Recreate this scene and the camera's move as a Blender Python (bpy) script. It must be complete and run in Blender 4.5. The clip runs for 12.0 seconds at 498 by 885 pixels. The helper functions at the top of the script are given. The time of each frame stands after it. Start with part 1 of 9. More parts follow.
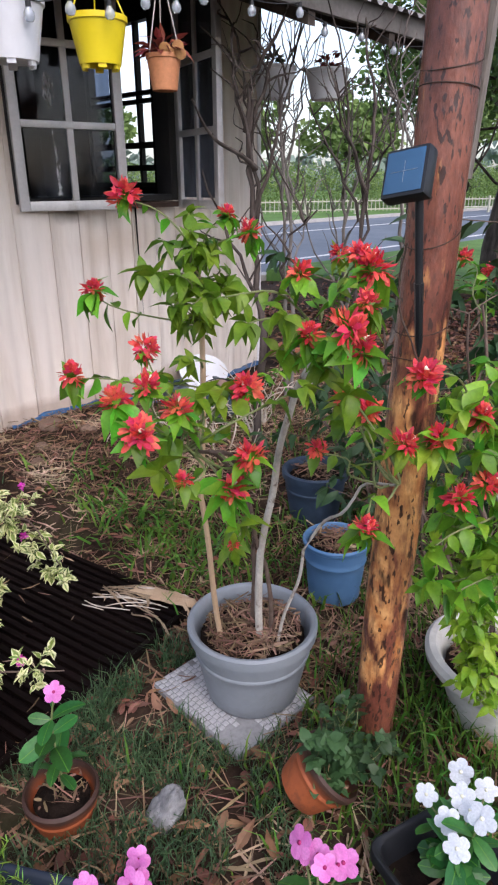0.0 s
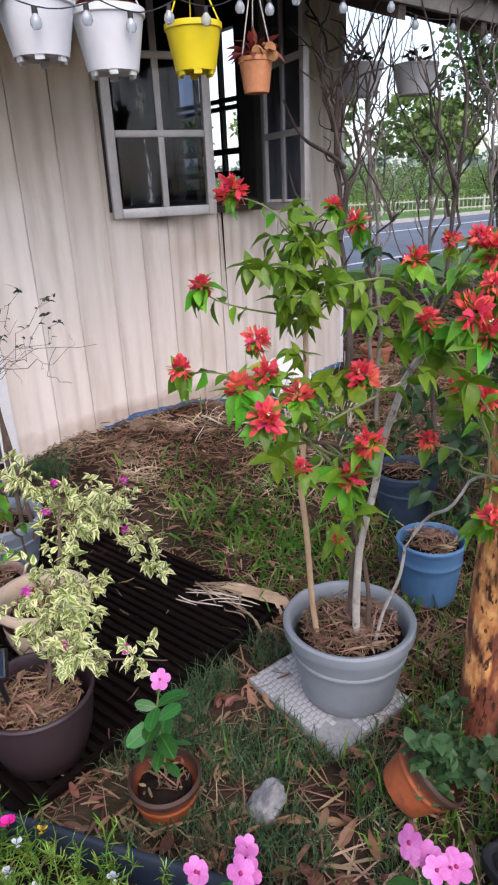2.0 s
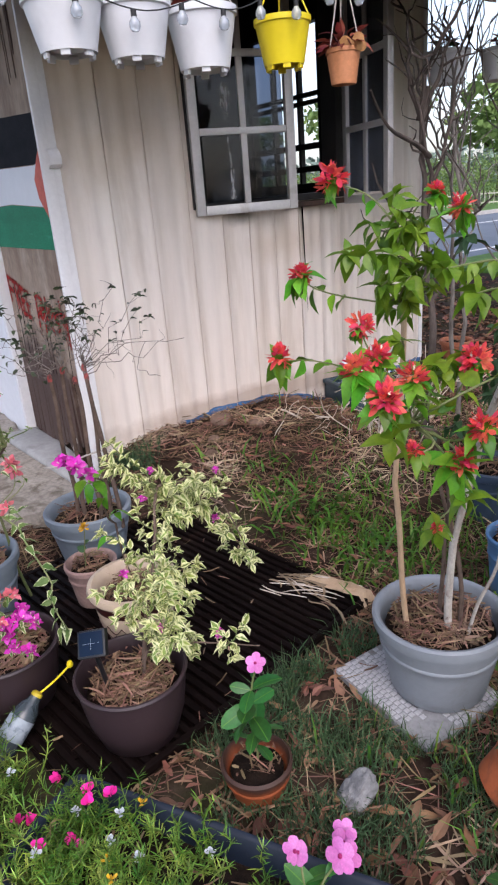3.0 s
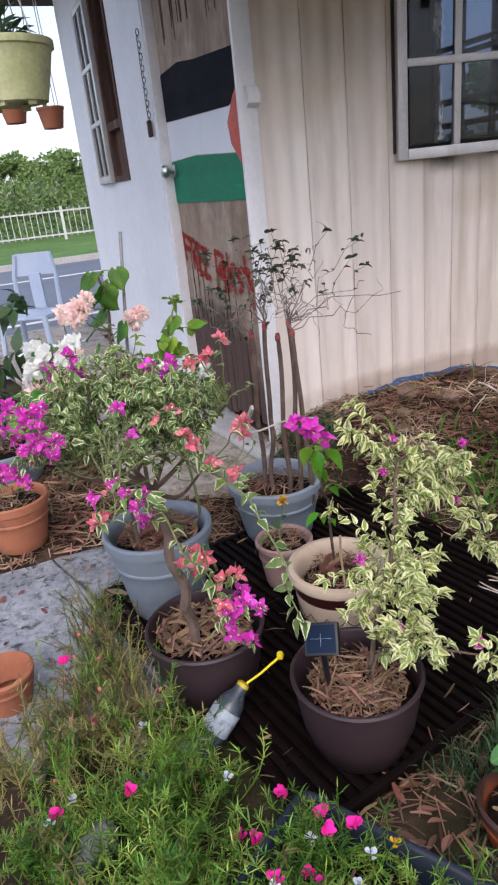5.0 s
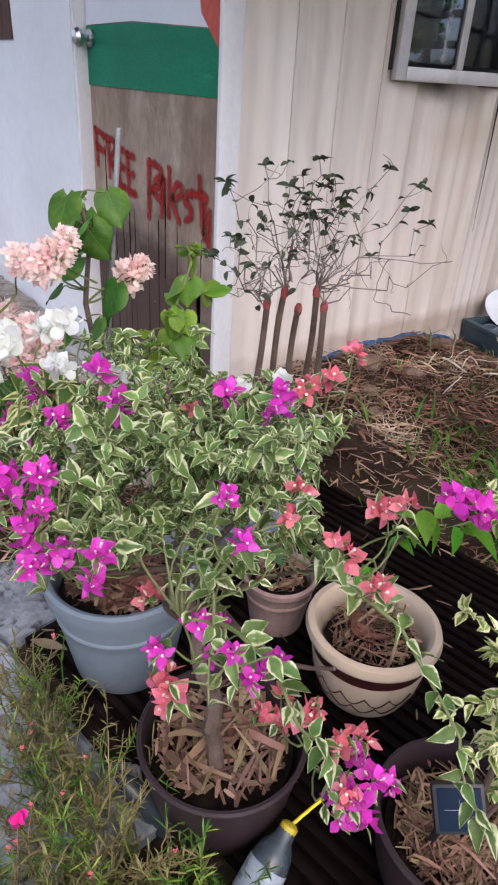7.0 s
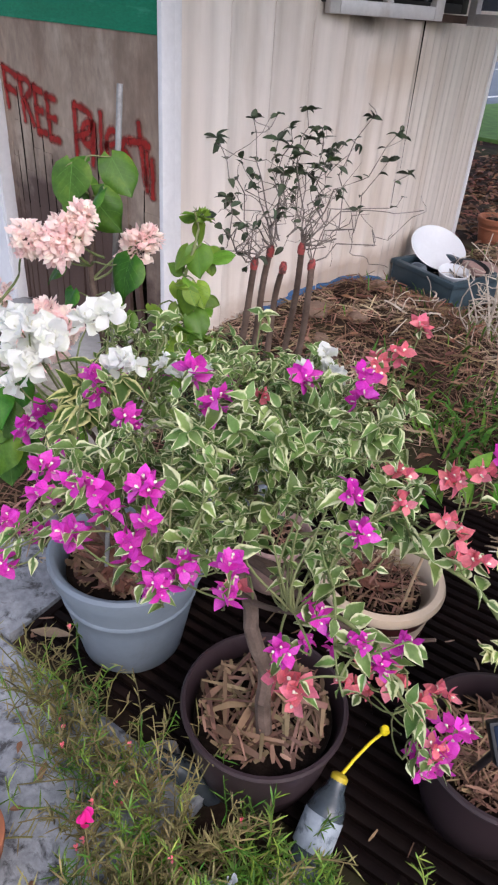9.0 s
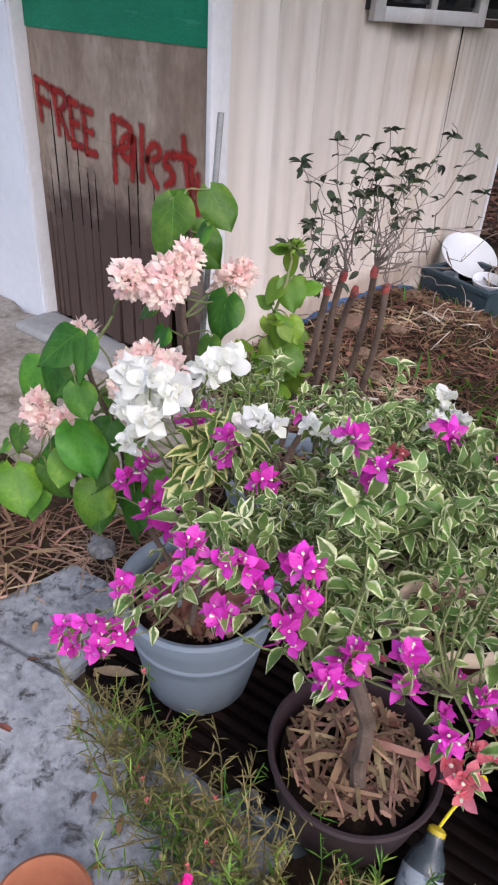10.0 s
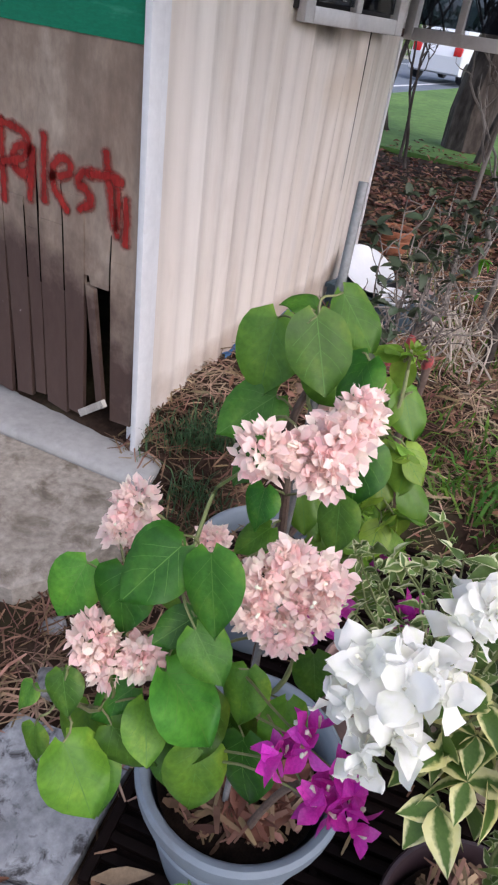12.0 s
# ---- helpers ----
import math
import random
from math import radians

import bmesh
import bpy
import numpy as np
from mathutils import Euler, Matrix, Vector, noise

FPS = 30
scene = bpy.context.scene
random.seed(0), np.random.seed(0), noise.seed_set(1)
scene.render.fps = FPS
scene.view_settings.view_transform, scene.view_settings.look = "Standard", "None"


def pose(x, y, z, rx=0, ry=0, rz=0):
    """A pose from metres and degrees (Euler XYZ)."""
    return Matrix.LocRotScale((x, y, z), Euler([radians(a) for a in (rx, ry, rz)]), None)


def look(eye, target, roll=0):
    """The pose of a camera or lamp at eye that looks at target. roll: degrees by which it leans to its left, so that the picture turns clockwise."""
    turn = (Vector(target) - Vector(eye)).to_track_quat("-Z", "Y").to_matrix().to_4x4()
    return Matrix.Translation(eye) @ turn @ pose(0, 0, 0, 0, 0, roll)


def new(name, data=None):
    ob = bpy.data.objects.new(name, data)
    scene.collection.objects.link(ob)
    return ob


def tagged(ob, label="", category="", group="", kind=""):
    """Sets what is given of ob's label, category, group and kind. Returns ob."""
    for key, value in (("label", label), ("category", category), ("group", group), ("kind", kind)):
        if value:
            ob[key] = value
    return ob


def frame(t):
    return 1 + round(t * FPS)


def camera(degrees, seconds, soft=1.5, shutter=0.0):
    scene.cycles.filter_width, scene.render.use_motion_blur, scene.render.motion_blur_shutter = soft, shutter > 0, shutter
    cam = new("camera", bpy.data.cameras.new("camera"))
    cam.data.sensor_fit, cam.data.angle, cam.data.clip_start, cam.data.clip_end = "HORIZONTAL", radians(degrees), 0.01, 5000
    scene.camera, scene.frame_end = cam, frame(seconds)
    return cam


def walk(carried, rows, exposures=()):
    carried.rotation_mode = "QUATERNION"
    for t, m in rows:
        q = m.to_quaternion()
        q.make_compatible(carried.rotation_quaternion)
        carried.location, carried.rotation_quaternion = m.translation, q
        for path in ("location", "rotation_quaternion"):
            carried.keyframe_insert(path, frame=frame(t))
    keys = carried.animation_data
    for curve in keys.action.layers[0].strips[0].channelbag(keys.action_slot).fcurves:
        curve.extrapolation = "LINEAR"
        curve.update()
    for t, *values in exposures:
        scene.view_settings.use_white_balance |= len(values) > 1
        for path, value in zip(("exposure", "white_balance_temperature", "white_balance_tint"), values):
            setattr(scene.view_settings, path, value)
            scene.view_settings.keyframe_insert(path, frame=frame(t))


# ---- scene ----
cam = camera(42.0, 12.0, 2.2)
METRES, EYE, TILT, LEAN, TURN = 2.0, 1.125, 0.0, 0.0, 36.4
PATH = [
    (0, (-0.023, 0.451, 1.246), (-1.3, 1.799, 0.502), -0.3),
    (0.5, (-0.019, 0.446, 1.244), (-1.291, 1.801, 0.504), -0.3),
    (1, (-0.024, 0.438, 1.241), (-1.303, 1.789, 0.508), -0.3),
    (1.5, (-0.039, 0.427, 1.236), (-1.367, 1.734, 0.509), -1.0),
    (2, (-0.055, 0.403, 1.227), (-1.492, 1.591, 0.504), -2.8),
    (2.5, (-0.066, 0.371, 1.226), (-1.582, 1.459, 0.506), -4.2),
    (2.7, (-0.069, 0.362, 1.225), (-1.605, 1.421, 0.505), -4.5),
    (4.3, (-0.183, 0.257, 1.139), (-1.863, 1.091, 0.443), -5.1),
    (4.5, (-0.224, 0.246, 1.134), (-1.924, 1.021, 0.422), -5.8),
    (5, (-0.39, 0.23, 1.123), (-2.119, 0.909, 0.381), -6.3),
    (5.5, (-0.573, 0.224, 1.132), (-2.291, 0.861, 0.329), -5.7),
    (6, (-0.772, 0.16, 1.119), (-2.441, 0.833, 0.246), -3.8),
    (6.5, (-0.926, 0.098, 1.134), (-2.424, 1.044, 0.207), 1.6),
    (7, (-1.055, 0.134, 1.118), (-2.432, 1.204, 0.139), 3.7),
    (7.2, (-1.093, 0.143, 1.115), (-2.436, 1.236, 0.115), 4.0),
    (8.8, (-1.194, 0.031, 1.136), (-2.298, 1.276, 0.027), 4.8),
    (9, (-1.213, 0.016, 1.139), (-2.316, 1.258, 0.025), 4.4),
    (9.5, (-1.27, -0.026, 1.146), (-2.371, 1.214, 0.028), 4.0),
    (10, (-1.365, -0.027, 1.155), (-2.467, 1.214, 0.04), 3.8),
    (10.5, (-1.524, 0.041, 1.156), (-2.631, 1.286, 0.05), 3.6),
    (11, (-1.662, 0.078, 1.148), (-2.759, 1.333, 0.044), 3.5),
    (11.5, (-1.769, 0.061, 1.157), (-2.674, 1.463, 0.054), 6.6),
    (12, (-1.818, 0.053, 1.15), (-2.505, 1.572, 0.046), 9.0),
]
walk(cam, [(t, look(eye, target, roll)) for t, eye, target, roll in PATH], exposures=[(0.0, 0.76, 6300, 16), (2.5, 0.77, 6300, 16), (5.0, 0.6, 6300, 16), (12.0, 0.7, 6300, 16)])

# ---- light ----
world = bpy.data.worlds.new("sky")
scene.world = world
world.use_nodes = True
wn = world.node_tree.nodes
sky = wn.new("ShaderNodeTexSky")
sky.sky_type = "NISHITA"
sky.sun_disc = False
SUN_EL, SUN_AZ = 48.0, 112.0
sky.sun_elevation, sky.sun_rotation = radians(SUN_EL), radians(SUN_AZ)
sky.air_density, sky.dust_density, sky.ozone_density = 1.0, 2.5, 1.0
wn["Background"].inputs["Strength"].default_value = 0.15
haze = wn.new("ShaderNodeHueSaturation")
haze.inputs["Saturation"].default_value, haze.inputs["Value"].default_value = 0.72, 1.35
world.node_tree.links.new(sky.outputs["Color"], haze.inputs["Color"])
world.node_tree.links.new(haze.outputs["Color"], wn["Background"].inputs["Color"])
sun_data = bpy.data.lights.new("sun", "SUN")
sun_data.energy, sun_data.angle, sun_data.color = 0.8, radians(60), (1.0, 0.93, 0.9)
sun = new("sun", sun_data)
_az, _el = radians(SUN_AZ), radians(SUN_EL)
sun.matrix_world = look((10 * math.sin(_az) * math.cos(_el), 10 * math.cos(_az) * math.cos(_el), 10 * math.sin(_el)), (0, 0, 0))

# ---- materials ----


def ramp_node(nt, fac, stops):
    r = nt.nodes.new("ShaderNodeValToRGB")
    el = r.color_ramp.elements
    while len(el) < len(stops):
        el.new(0.5)
    for e, (p, c) in zip(el, stops):
        e.position, e.color = p, (*c, 1)
    nt.links.new(fac, r.inputs["Fac"])
    return r.outputs["Color"]


def noise_node(nt, coord, scale, detail=4, rough=0.55, distort=0.0):
    n = nt.nodes.new("ShaderNodeTexNoise")
    n.inputs["Scale"].default_value, n.inputs["Detail"].default_value = scale, detail
    n.inputs["Roughness"].default_value, n.inputs["Distortion"].default_value = rough, distort
    nt.links.new(coord, n.inputs["Vector"])
    return n.outputs["Fac"]


def mix_node(nt, a, b, fac, mode="MIX"):
    m = nt.nodes.new("ShaderNodeMix")
    m.data_type, m.blend_type = "RGBA", mode
    for slot, v in ((6, a), (7, b), (0, fac)):
        if isinstance(v, (int, float)):
            m.inputs[slot].default_value = v
        elif isinstance(v, tuple):
            m.inputs[slot].default_value = (*v, 1)
        else:
            nt.links.new(v, m.inputs[slot])
    return m.outputs[2]


def stretch_node(nt, coord, s):
    m = nt.nodes.new("ShaderNodeMapping")
    m.inputs["Scale"].default_value = s
    nt.links.new(coord, m.inputs["Vector"])
    return m.outputs["Vector"]


def mat(name, stops, scale=8.0, rough=0.7, bump=0.0, bump_scale=60.0, metal=0.0, grain=0.12, stain=None, stain_scale=3.0,
        stain_at=(0.5, 0.7), stretch=(1, 1, 1), vary=0.0, island=False, spec=0.35, translucent=0.0, coat=0.0):
    """stops: colours across a noise of that scale; grain: fine variation; stain: a second colour in patches; vary: by piece."""
    m = bpy.data.materials.new(name)
    m.use_nodes = True
    nt = m.node_tree
    bsdf = nt.nodes["Principled BSDF"]
    co = stretch_node(nt, nt.nodes.new("ShaderNodeTexCoord").outputs["Object"], stretch)
    if len(stops) == 1:
        stops = [stops[0], stops[0]]
    n = len(stops)
    big = noise_node(nt, co, scale)
    col = ramp_node(nt, big, [(0.3 + 0.4 * i / (n - 1), c) for i, c in enumerate(stops)])
    fine = noise_node(nt, co, scale * 11, 3, 0.6)
    col = mix_node(nt, col, ramp_node(nt, fine, [(0.3, (1 - grain * 2,) * 3), (0.7, (1.0,) * 3)]), 1.0, "MULTIPLY")
    if stain:
        st = noise_node(nt, co, stain_scale, 6, 0.65, 0.4)
        msk = ramp_node(nt, st, [(stain_at[0], (0, 0, 0)), (stain_at[1], (1, 1, 1))])
        col = mix_node(nt, col, stain, msk)
    if vary:
        if island:
            rnd = nt.nodes.new("ShaderNodeNewGeometry").outputs["Random Per Island"]
        else:
            rnd = nt.nodes.new("ShaderNodeObjectInfo").outputs["Random"]
        hsv = nt.nodes.new("ShaderNodeHueSaturation")
        mr = nt.nodes.new("ShaderNodeMapRange")
        mr.inputs["To Min"].default_value, mr.inputs["To Max"].default_value = 1 - vary, 1 + vary
        nt.links.new(rnd, mr.inputs["Value"])
        mh = nt.nodes.new("ShaderNodeMapRange")
        mh.inputs["To Min"].default_value, mh.inputs["To Max"].default_value = 0.5 - vary * 0.055, 0.5 + vary * 0.055
        wv = nt.nodes.new("ShaderNodeMath")
        wv.operation = "FRACT"
        ml = nt.nodes.new("ShaderNodeMath")
        ml.operation, ml.inputs[1].default_value = "MULTIPLY", 7.31
        nt.links.new(rnd, ml.inputs[0])
        nt.links.new(ml.outputs[0], wv.inputs[0])
        nt.links.new(wv.outputs[0], mh.inputs["Value"])
        nt.links.new(mr.outputs[0], hsv.inputs["Value"])
        nt.links.new(mh.outputs[0], hsv.inputs["Hue"])
        nt.links.new(col, hsv.inputs["Color"])
        col = hsv.outputs["Color"]
    nt.links.new(col, bsdf.inputs["Base Color"])
    bsdf.inputs["Roughness"].default_value, bsdf.inputs["Metallic"].default_value = rough, metal
    bsdf.inputs["Specular IOR Level"].default_value = spec
    bsdf.inputs["Coat Weight"].default_value = coat
    if bump:
        b = nt.nodes.new("ShaderNodeBump")
        b.inputs["Strength"].default_value, b.inputs["Distance"].default_value = bump, 0.004
        nt.links.new(noise_node(nt, co, bump_scale, 5, 0.6), b.inputs["Height"])
        nt.links.new(b.outputs["Normal"], bsdf.inputs["Normal"])
    if translucent:
        tr = nt.nodes.new("ShaderNodeBsdfTranslucent")
        nt.links.new(col, tr.inputs["Color"])
        mx = nt.nodes.new("ShaderNodeMixShader")
        mx.inputs[0].default_value = translucent
        nt.links.new(bsdf.outputs[0], mx.inputs[1])
        nt.links.new(tr.outputs[0], mx.inputs[2])
        nt.links.new(mx.outputs[0], nt.nodes["Material Output"].inputs["Surface"])
    return m


def var_leaf(name, green, cream, edge=0.6, ragged=0.9):
    """A variegated leaf: green in the middle, cream along an uneven margin; the mesh says how far a point lies from the midrib."""
    m = mat(name, green, 30, 0.5, vary=0.4, island=True, translucent=0.3)
    nt = m.node_tree
    base = nt.nodes["Principled BSDF"].inputs["Base Color"]
    old = base.links[0].from_socket
    at = nt.nodes.new("ShaderNodeAttribute")
    at.attribute_name = "blade"
    sp = nt.nodes.new("ShaderNodeSeparateXYZ")
    nt.links.new(at.outputs["Vector"], sp.inputs[0])
    ab = nt.nodes.new("ShaderNodeMath")
    ab.operation = "ABSOLUTE"
    nt.links.new(sp.outputs["X"], ab.inputs[0])
    ob = nt.nodes.new("ShaderNodeObjectInfo").outputs["Random"]
    ge = nt.nodes.new("ShaderNodeNewGeometry").outputs["Random Per Island"]
    ad = nt.nodes.new("ShaderNodeMath")
    nt.links.new(ob, ad.inputs[0])
    nt.links.new(ge, ad.inputs[1])
    fr = nt.nodes.new("ShaderNodeMath")
    fr.operation = "FRACT"
    nt.links.new(ad.outputs[0], fr.inputs[0])
    off = nt.nodes.new("ShaderNodeMath")
    off.operation, off.inputs[1].default_value = "MULTIPLY_ADD", 0.45
    nt.links.new(fr.outputs[0], off.inputs[0])
    nt.links.new(ab.outputs[0], off.inputs[2])
    co = nt.nodes.new("ShaderNodeTexCoord").outputs["Object"]
    nz = nt.nodes.new("ShaderNodeMath")
    nz.operation, nz.inputs[1].default_value = "MULTIPLY_ADD", ragged
    nt.links.new(noise_node(nt, co, 110, 3, 0.6), nz.inputs[0])
    nt.links.new(off.outputs[0], nz.inputs[2])
    hf = nt.nodes.new("ShaderNodeMath")
    hf.operation, hf.inputs[1].default_value = "MULTIPLY", 0.5
    nt.links.new(nz.outputs[0], hf.inputs[0])
    k = (edge + 0.22 + ragged * 0.5) * 0.5
    msk = ramp_node(nt, hf.outputs[0], [(k - 0.07, (0, 0, 0)), (k + 0.07, (1, 1, 1))])
    pale = ramp_node(nt, noise_node(nt, co, 60, 2), [(0.35, cream[0]), (0.65, cream[1])])
    out = mix_node(nt, old, pale, msk)
    nt.links.new(out, base)
    for n in nt.nodes:
        if n.type == "BSDF_TRANSLUCENT":
            nt.links.new(out, n.inputs["Color"])
    return m


def glass(name, tint=(0.9, 0.95, 1.0), rough=0.02, dirt=0.25):
    """Dusty window glass: clear with a gloss, and thin dirt in streaks."""
    m = bpy.data.materials.new(name)
    m.use_nodes = True
    nt = m.node_tree
    out = nt.nodes["Material Output"]
    tr = nt.nodes.new("ShaderNodeBsdfTransparent")
    tr.inputs["Color"].default_value = (*tint, 1)
    gl = nt.nodes.new("ShaderNodeBsdfGlossy")
    gl.inputs["Roughness"].default_value = rough
    lw = nt.nodes.new("ShaderNodeLayerWeight")
    pw = nt.nodes.new("ShaderNodeMath")
    pw.operation, pw.inputs[1].default_value = "POWER", 4.0
    nt.links.new(lw.outputs["Facing"], pw.inputs[0])
    fr = nt.nodes.new("ShaderNodeMath")
    fr.operation, fr.inputs[1].default_value, fr.inputs[2].default_value = "MULTIPLY_ADD", 0.3, 0.02
    nt.links.new(pw.outputs[0], fr.inputs[0])
    mx = nt.nodes.new("ShaderNodeMixShader")
    nt.links.new(fr.outputs[0], mx.inputs[0])
    nt.links.new(tr.outputs[0], mx.inputs[1])
    nt.links.new(gl.outputs[0], mx.inputs[2])
    df = nt.nodes.new("ShaderNodeBsdfDiffuse")
    df.inputs["Color"].default_value = (0.3, 0.33, 0.38, 1)
    co = stretch_node(nt, nt.nodes.new("ShaderNodeTexCoord").outputs["Object"], (9, 9, 2.2))
    msk = ramp_node(nt, noise_node(nt, co, 1.0, 5, 0.6), [(0.5, (0.004, 0.004, 0.004)), (0.8, (dirt,) * 3)])
    m2 = nt.nodes.new("ShaderNodeMixShader")
    nt.links.new(msk, m2.inputs[0])
    nt.links.new(mx.outputs[0], m2.inputs[1])
    nt.links.new(df.outputs[0], m2.inputs[2])
    nt.links.new(m2.outputs[0], out.inputs["Surface"])
    return m


def patch(m, centre, radii, colour, scale=6.0, amount=1.0, ragged=0.9, at=(0.55, 1.15)):
    """A stain or other patch of colour, soft-edged and ragged about a centre in object space."""
    nt = m.node_tree
    base = nt.nodes["Principled BSDF"].inputs["Base Color"]
    old = base.links[0].from_socket
    co = nt.nodes.new("ShaderNodeTexCoord").outputs["Object"]
    mp = nt.nodes.new("ShaderNodeMapping")
    mp.inputs["Location"].default_value = tuple(-c / r for c, r in zip(centre, radii))
    mp.inputs["Scale"].default_value = tuple(1 / r for r in radii)
    nt.links.new(co, mp.inputs["Vector"])
    ln = nt.nodes.new("ShaderNodeVectorMath")
    ln.operation = "LENGTH"
    nt.links.new(mp.outputs["Vector"], ln.inputs[0])
    ad = nt.nodes.new("ShaderNodeMath")
    ad.operation = "MULTIPLY_ADD"
    nt.links.new(noise_node(nt, co, scale, 5, 0.65), ad.inputs[0])
    ad.inputs[1].default_value = ragged
    nt.links.new(ln.outputs["Value"], ad.inputs[2])
    hf = nt.nodes.new("ShaderNodeMath")
    hf.operation, hf.inputs[1].default_value = "MULTIPLY", 0.5
    nt.links.new(ad.outputs[0], hf.inputs[0])
    k = ragged * 0.5
    msk = ramp_node(nt, hf.outputs[0], [((at[0] + k) * 0.5, (amount,) * 3), (min(1.0, (at[1] + k) * 0.5), (0, 0, 0))])
    nt.links.new(mix_node(nt, old, colour, msk), base)


M = {}
M["cladding"] = mat("cladding", [(0.68, 0.6, 0.535), (0.75, 0.675, 0.61), (0.79, 0.73, 0.665)], 1.3, 0.45, 0.1, 30, stain=(0.45, 0.36, 0.28),
                    stain_scale=2.2, stain_at=(0.48, 0.88), stretch=(3, 3, 0.35), grain=0.03)
# near-black patch on the wall just below the left window leaf
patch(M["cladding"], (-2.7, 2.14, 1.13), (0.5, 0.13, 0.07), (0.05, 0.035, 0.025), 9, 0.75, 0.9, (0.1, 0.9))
patch(M["cladding"], (-2.7, 2.4, 0.98), (0.5, 0.35, 0.12), (0.45, 0.34, 0.24), 5, 0.4, 1.2, (0.2, 1.0))
# browner towards the top of the wall
patch(M["cladding"], (-2.7, 1.6, 1.8), (0.5, 0.8, 0.55), (0.5, 0.385, 0.265), 4, 0.65, 1.3, (0.2, 1.25))
patch(M["cladding"], (-2.7, 2.2, 0.24), (0.5, 1.0, 0.07), (0.3, 0.21, 0.15), 9, 0.6)
M["white_wall"] = mat("white_wall", [(0.72, 0.73, 0.76), (0.8, 0.81, 0.84)], 2, 0.75, 0.25, 25, stain=(0.55, 0.53, 0.5), stain_scale=1.6, stain_at=(0.6, 0.95), grain=0.03)
M["white_paint"] = mat("white_paint", [(0.74, 0.73, 0.74), (0.82, 0.81, 0.82)], 5, 0.5, 0.1, stain=(0.5, 0.46, 0.42), stain_scale=6, stain_at=(0.62, 0.9), grain=0.04)
M["blue_paint"] = mat("blue_paint", [(0.04, 0.12, 0.28), (0.07, 0.18, 0.38)], 6, 0.6, 0.2, stain=(0.25, 0.2, 0.16), stain_scale=9, stain_at=(0.55, 0.7))
M["aluminium"] = mat("aluminium", [(0.5, 0.49, 0.49), (0.6, 0.58, 0.57)], 9, 0.45, metal=0.35, stain=(0.33, 0.28, 0.24), stain_scale=7, stain_at=(0.6, 0.85), grain=0.05)
M["galvanised"] = mat("galvanised", [(0.2, 0.2, 0.2), (0.32, 0.32, 0.32)], 30, 0.5, 0.2, metal=0.3, stain=(0.14, 0.12, 0.11), stain_scale=24, stain_at=(0.55, 0.7))
M["dark_frame"] = mat("dark_frame", [(0.02, 0.02, 0.022), (0.035, 0.033, 0.032)], 9, 0.5)
# near-black: the shade of the unlit room is put into its surfaces
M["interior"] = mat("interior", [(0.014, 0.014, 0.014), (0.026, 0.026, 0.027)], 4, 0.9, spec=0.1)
def smear_film(name):
    """A thin dried film on glass, thicker in streaks."""
    m = bpy.data.materials.new(name)
    m.use_nodes = True
    nt = m.node_tree
    tr = nt.nodes.new("ShaderNodeBsdfTransparent")
    df = nt.nodes.new("ShaderNodeBsdfDiffuse")
    df.inputs["Color"].default_value = (0.6, 0.6, 0.6, 1)
    co = stretch_node(nt, nt.nodes.new("ShaderNodeTexCoord").outputs["Object"], (70, 70, 22))
    mx = nt.nodes.new("ShaderNodeMixShader")
    nt.links.new(ramp_node(nt, noise_node(nt, co, 1.0, 4, 0.6), [(0.3, (0.06,) * 3), (0.7, (0.6,) * 3)]), mx.inputs[0])
    nt.links.new(tr.outputs[0], mx.inputs[1])
    nt.links.new(df.outputs[0], mx.inputs[2])
    nt.links.new(mx.outputs[0], nt.nodes["Material Output"].inputs["Surface"])
    return m


M["smear"] = smear_film("smear")
M["glass"] = glass("window_glass", (0.3, 0.33, 0.39), 0.04, 0.2)
M["roof_metal"] = mat("roof_metal", [(0.2, 0.19, 0.18), (0.3, 0.28, 0.27)], 3, 0.6, stain=(0.2, 0.1, 0.06), stain_scale=4, stain_at=(0.55, 0.75))
M["eave_wood"] = mat("eave_wood", [(0.06, 0.046, 0.038), (0.13, 0.1, 0.082)], 5, 0.8, 0.2, stretch=(6, 1, 1))
M["fascia"] = mat("fascia", [(0.1, 0.09, 0.085), (0.2, 0.185, 0.175)], 4, 0.8, 0.15, stain=(0.05, 0.04, 0.035), stain_scale=5, stain_at=(0.52, 0.72))
M["ply"] = mat("ply", [(0.29, 0.2, 0.145), (0.41, 0.31, 0.235), (0.52, 0.42, 0.335)], 2.4, 0.8, 0.4, 40, stain=(0.15, 0.1, 0.075), stain_scale=3.4, stain_at=(0.46, 0.78), stretch=(1.6, 1, 0.7), grain=0.16)
patch(M["ply"], (-0.5, 0.0, 0.12), (0.62, 1.0, 0.44), (0.062, 0.034, 0.029), 7, 0.92, 0.9, (0.78, 1.15))
patch(M["ply"], (-0.2, 0.0, 0.95), (0.5, 1.0, 0.3), (0.2, 0.14, 0.1), 11, 0.5, 2.4, (-0.05, 0.45))
patch(M["ply"], (-0.4, 0.0, 0.3), (1.0, 1.0, 0.6), (0.45, 0.4, 0.36), 60, 0.55, 3.2, (-0.56, -0.42))
M["old_wood"] = mat("old_wood", [(0.06, 0.032, 0.024), (0.11, 0.062, 0.047), (0.16, 0.1, 0.078)], 7, 0.85, 0.5, 50, stain=(0.45, 0.42, 0.4), stain_scale=8, stain_at=(0.64, 0.74), stretch=(5, 5, 0.5), grain=0.15, vary=0.25)
M["flag_black"] = mat("flag_black", [(0.007, 0.007, 0.012), (0.018, 0.017, 0.023)], 6, 0.8, 0.15, stretch=(1, 1, 2), spec=0.1)
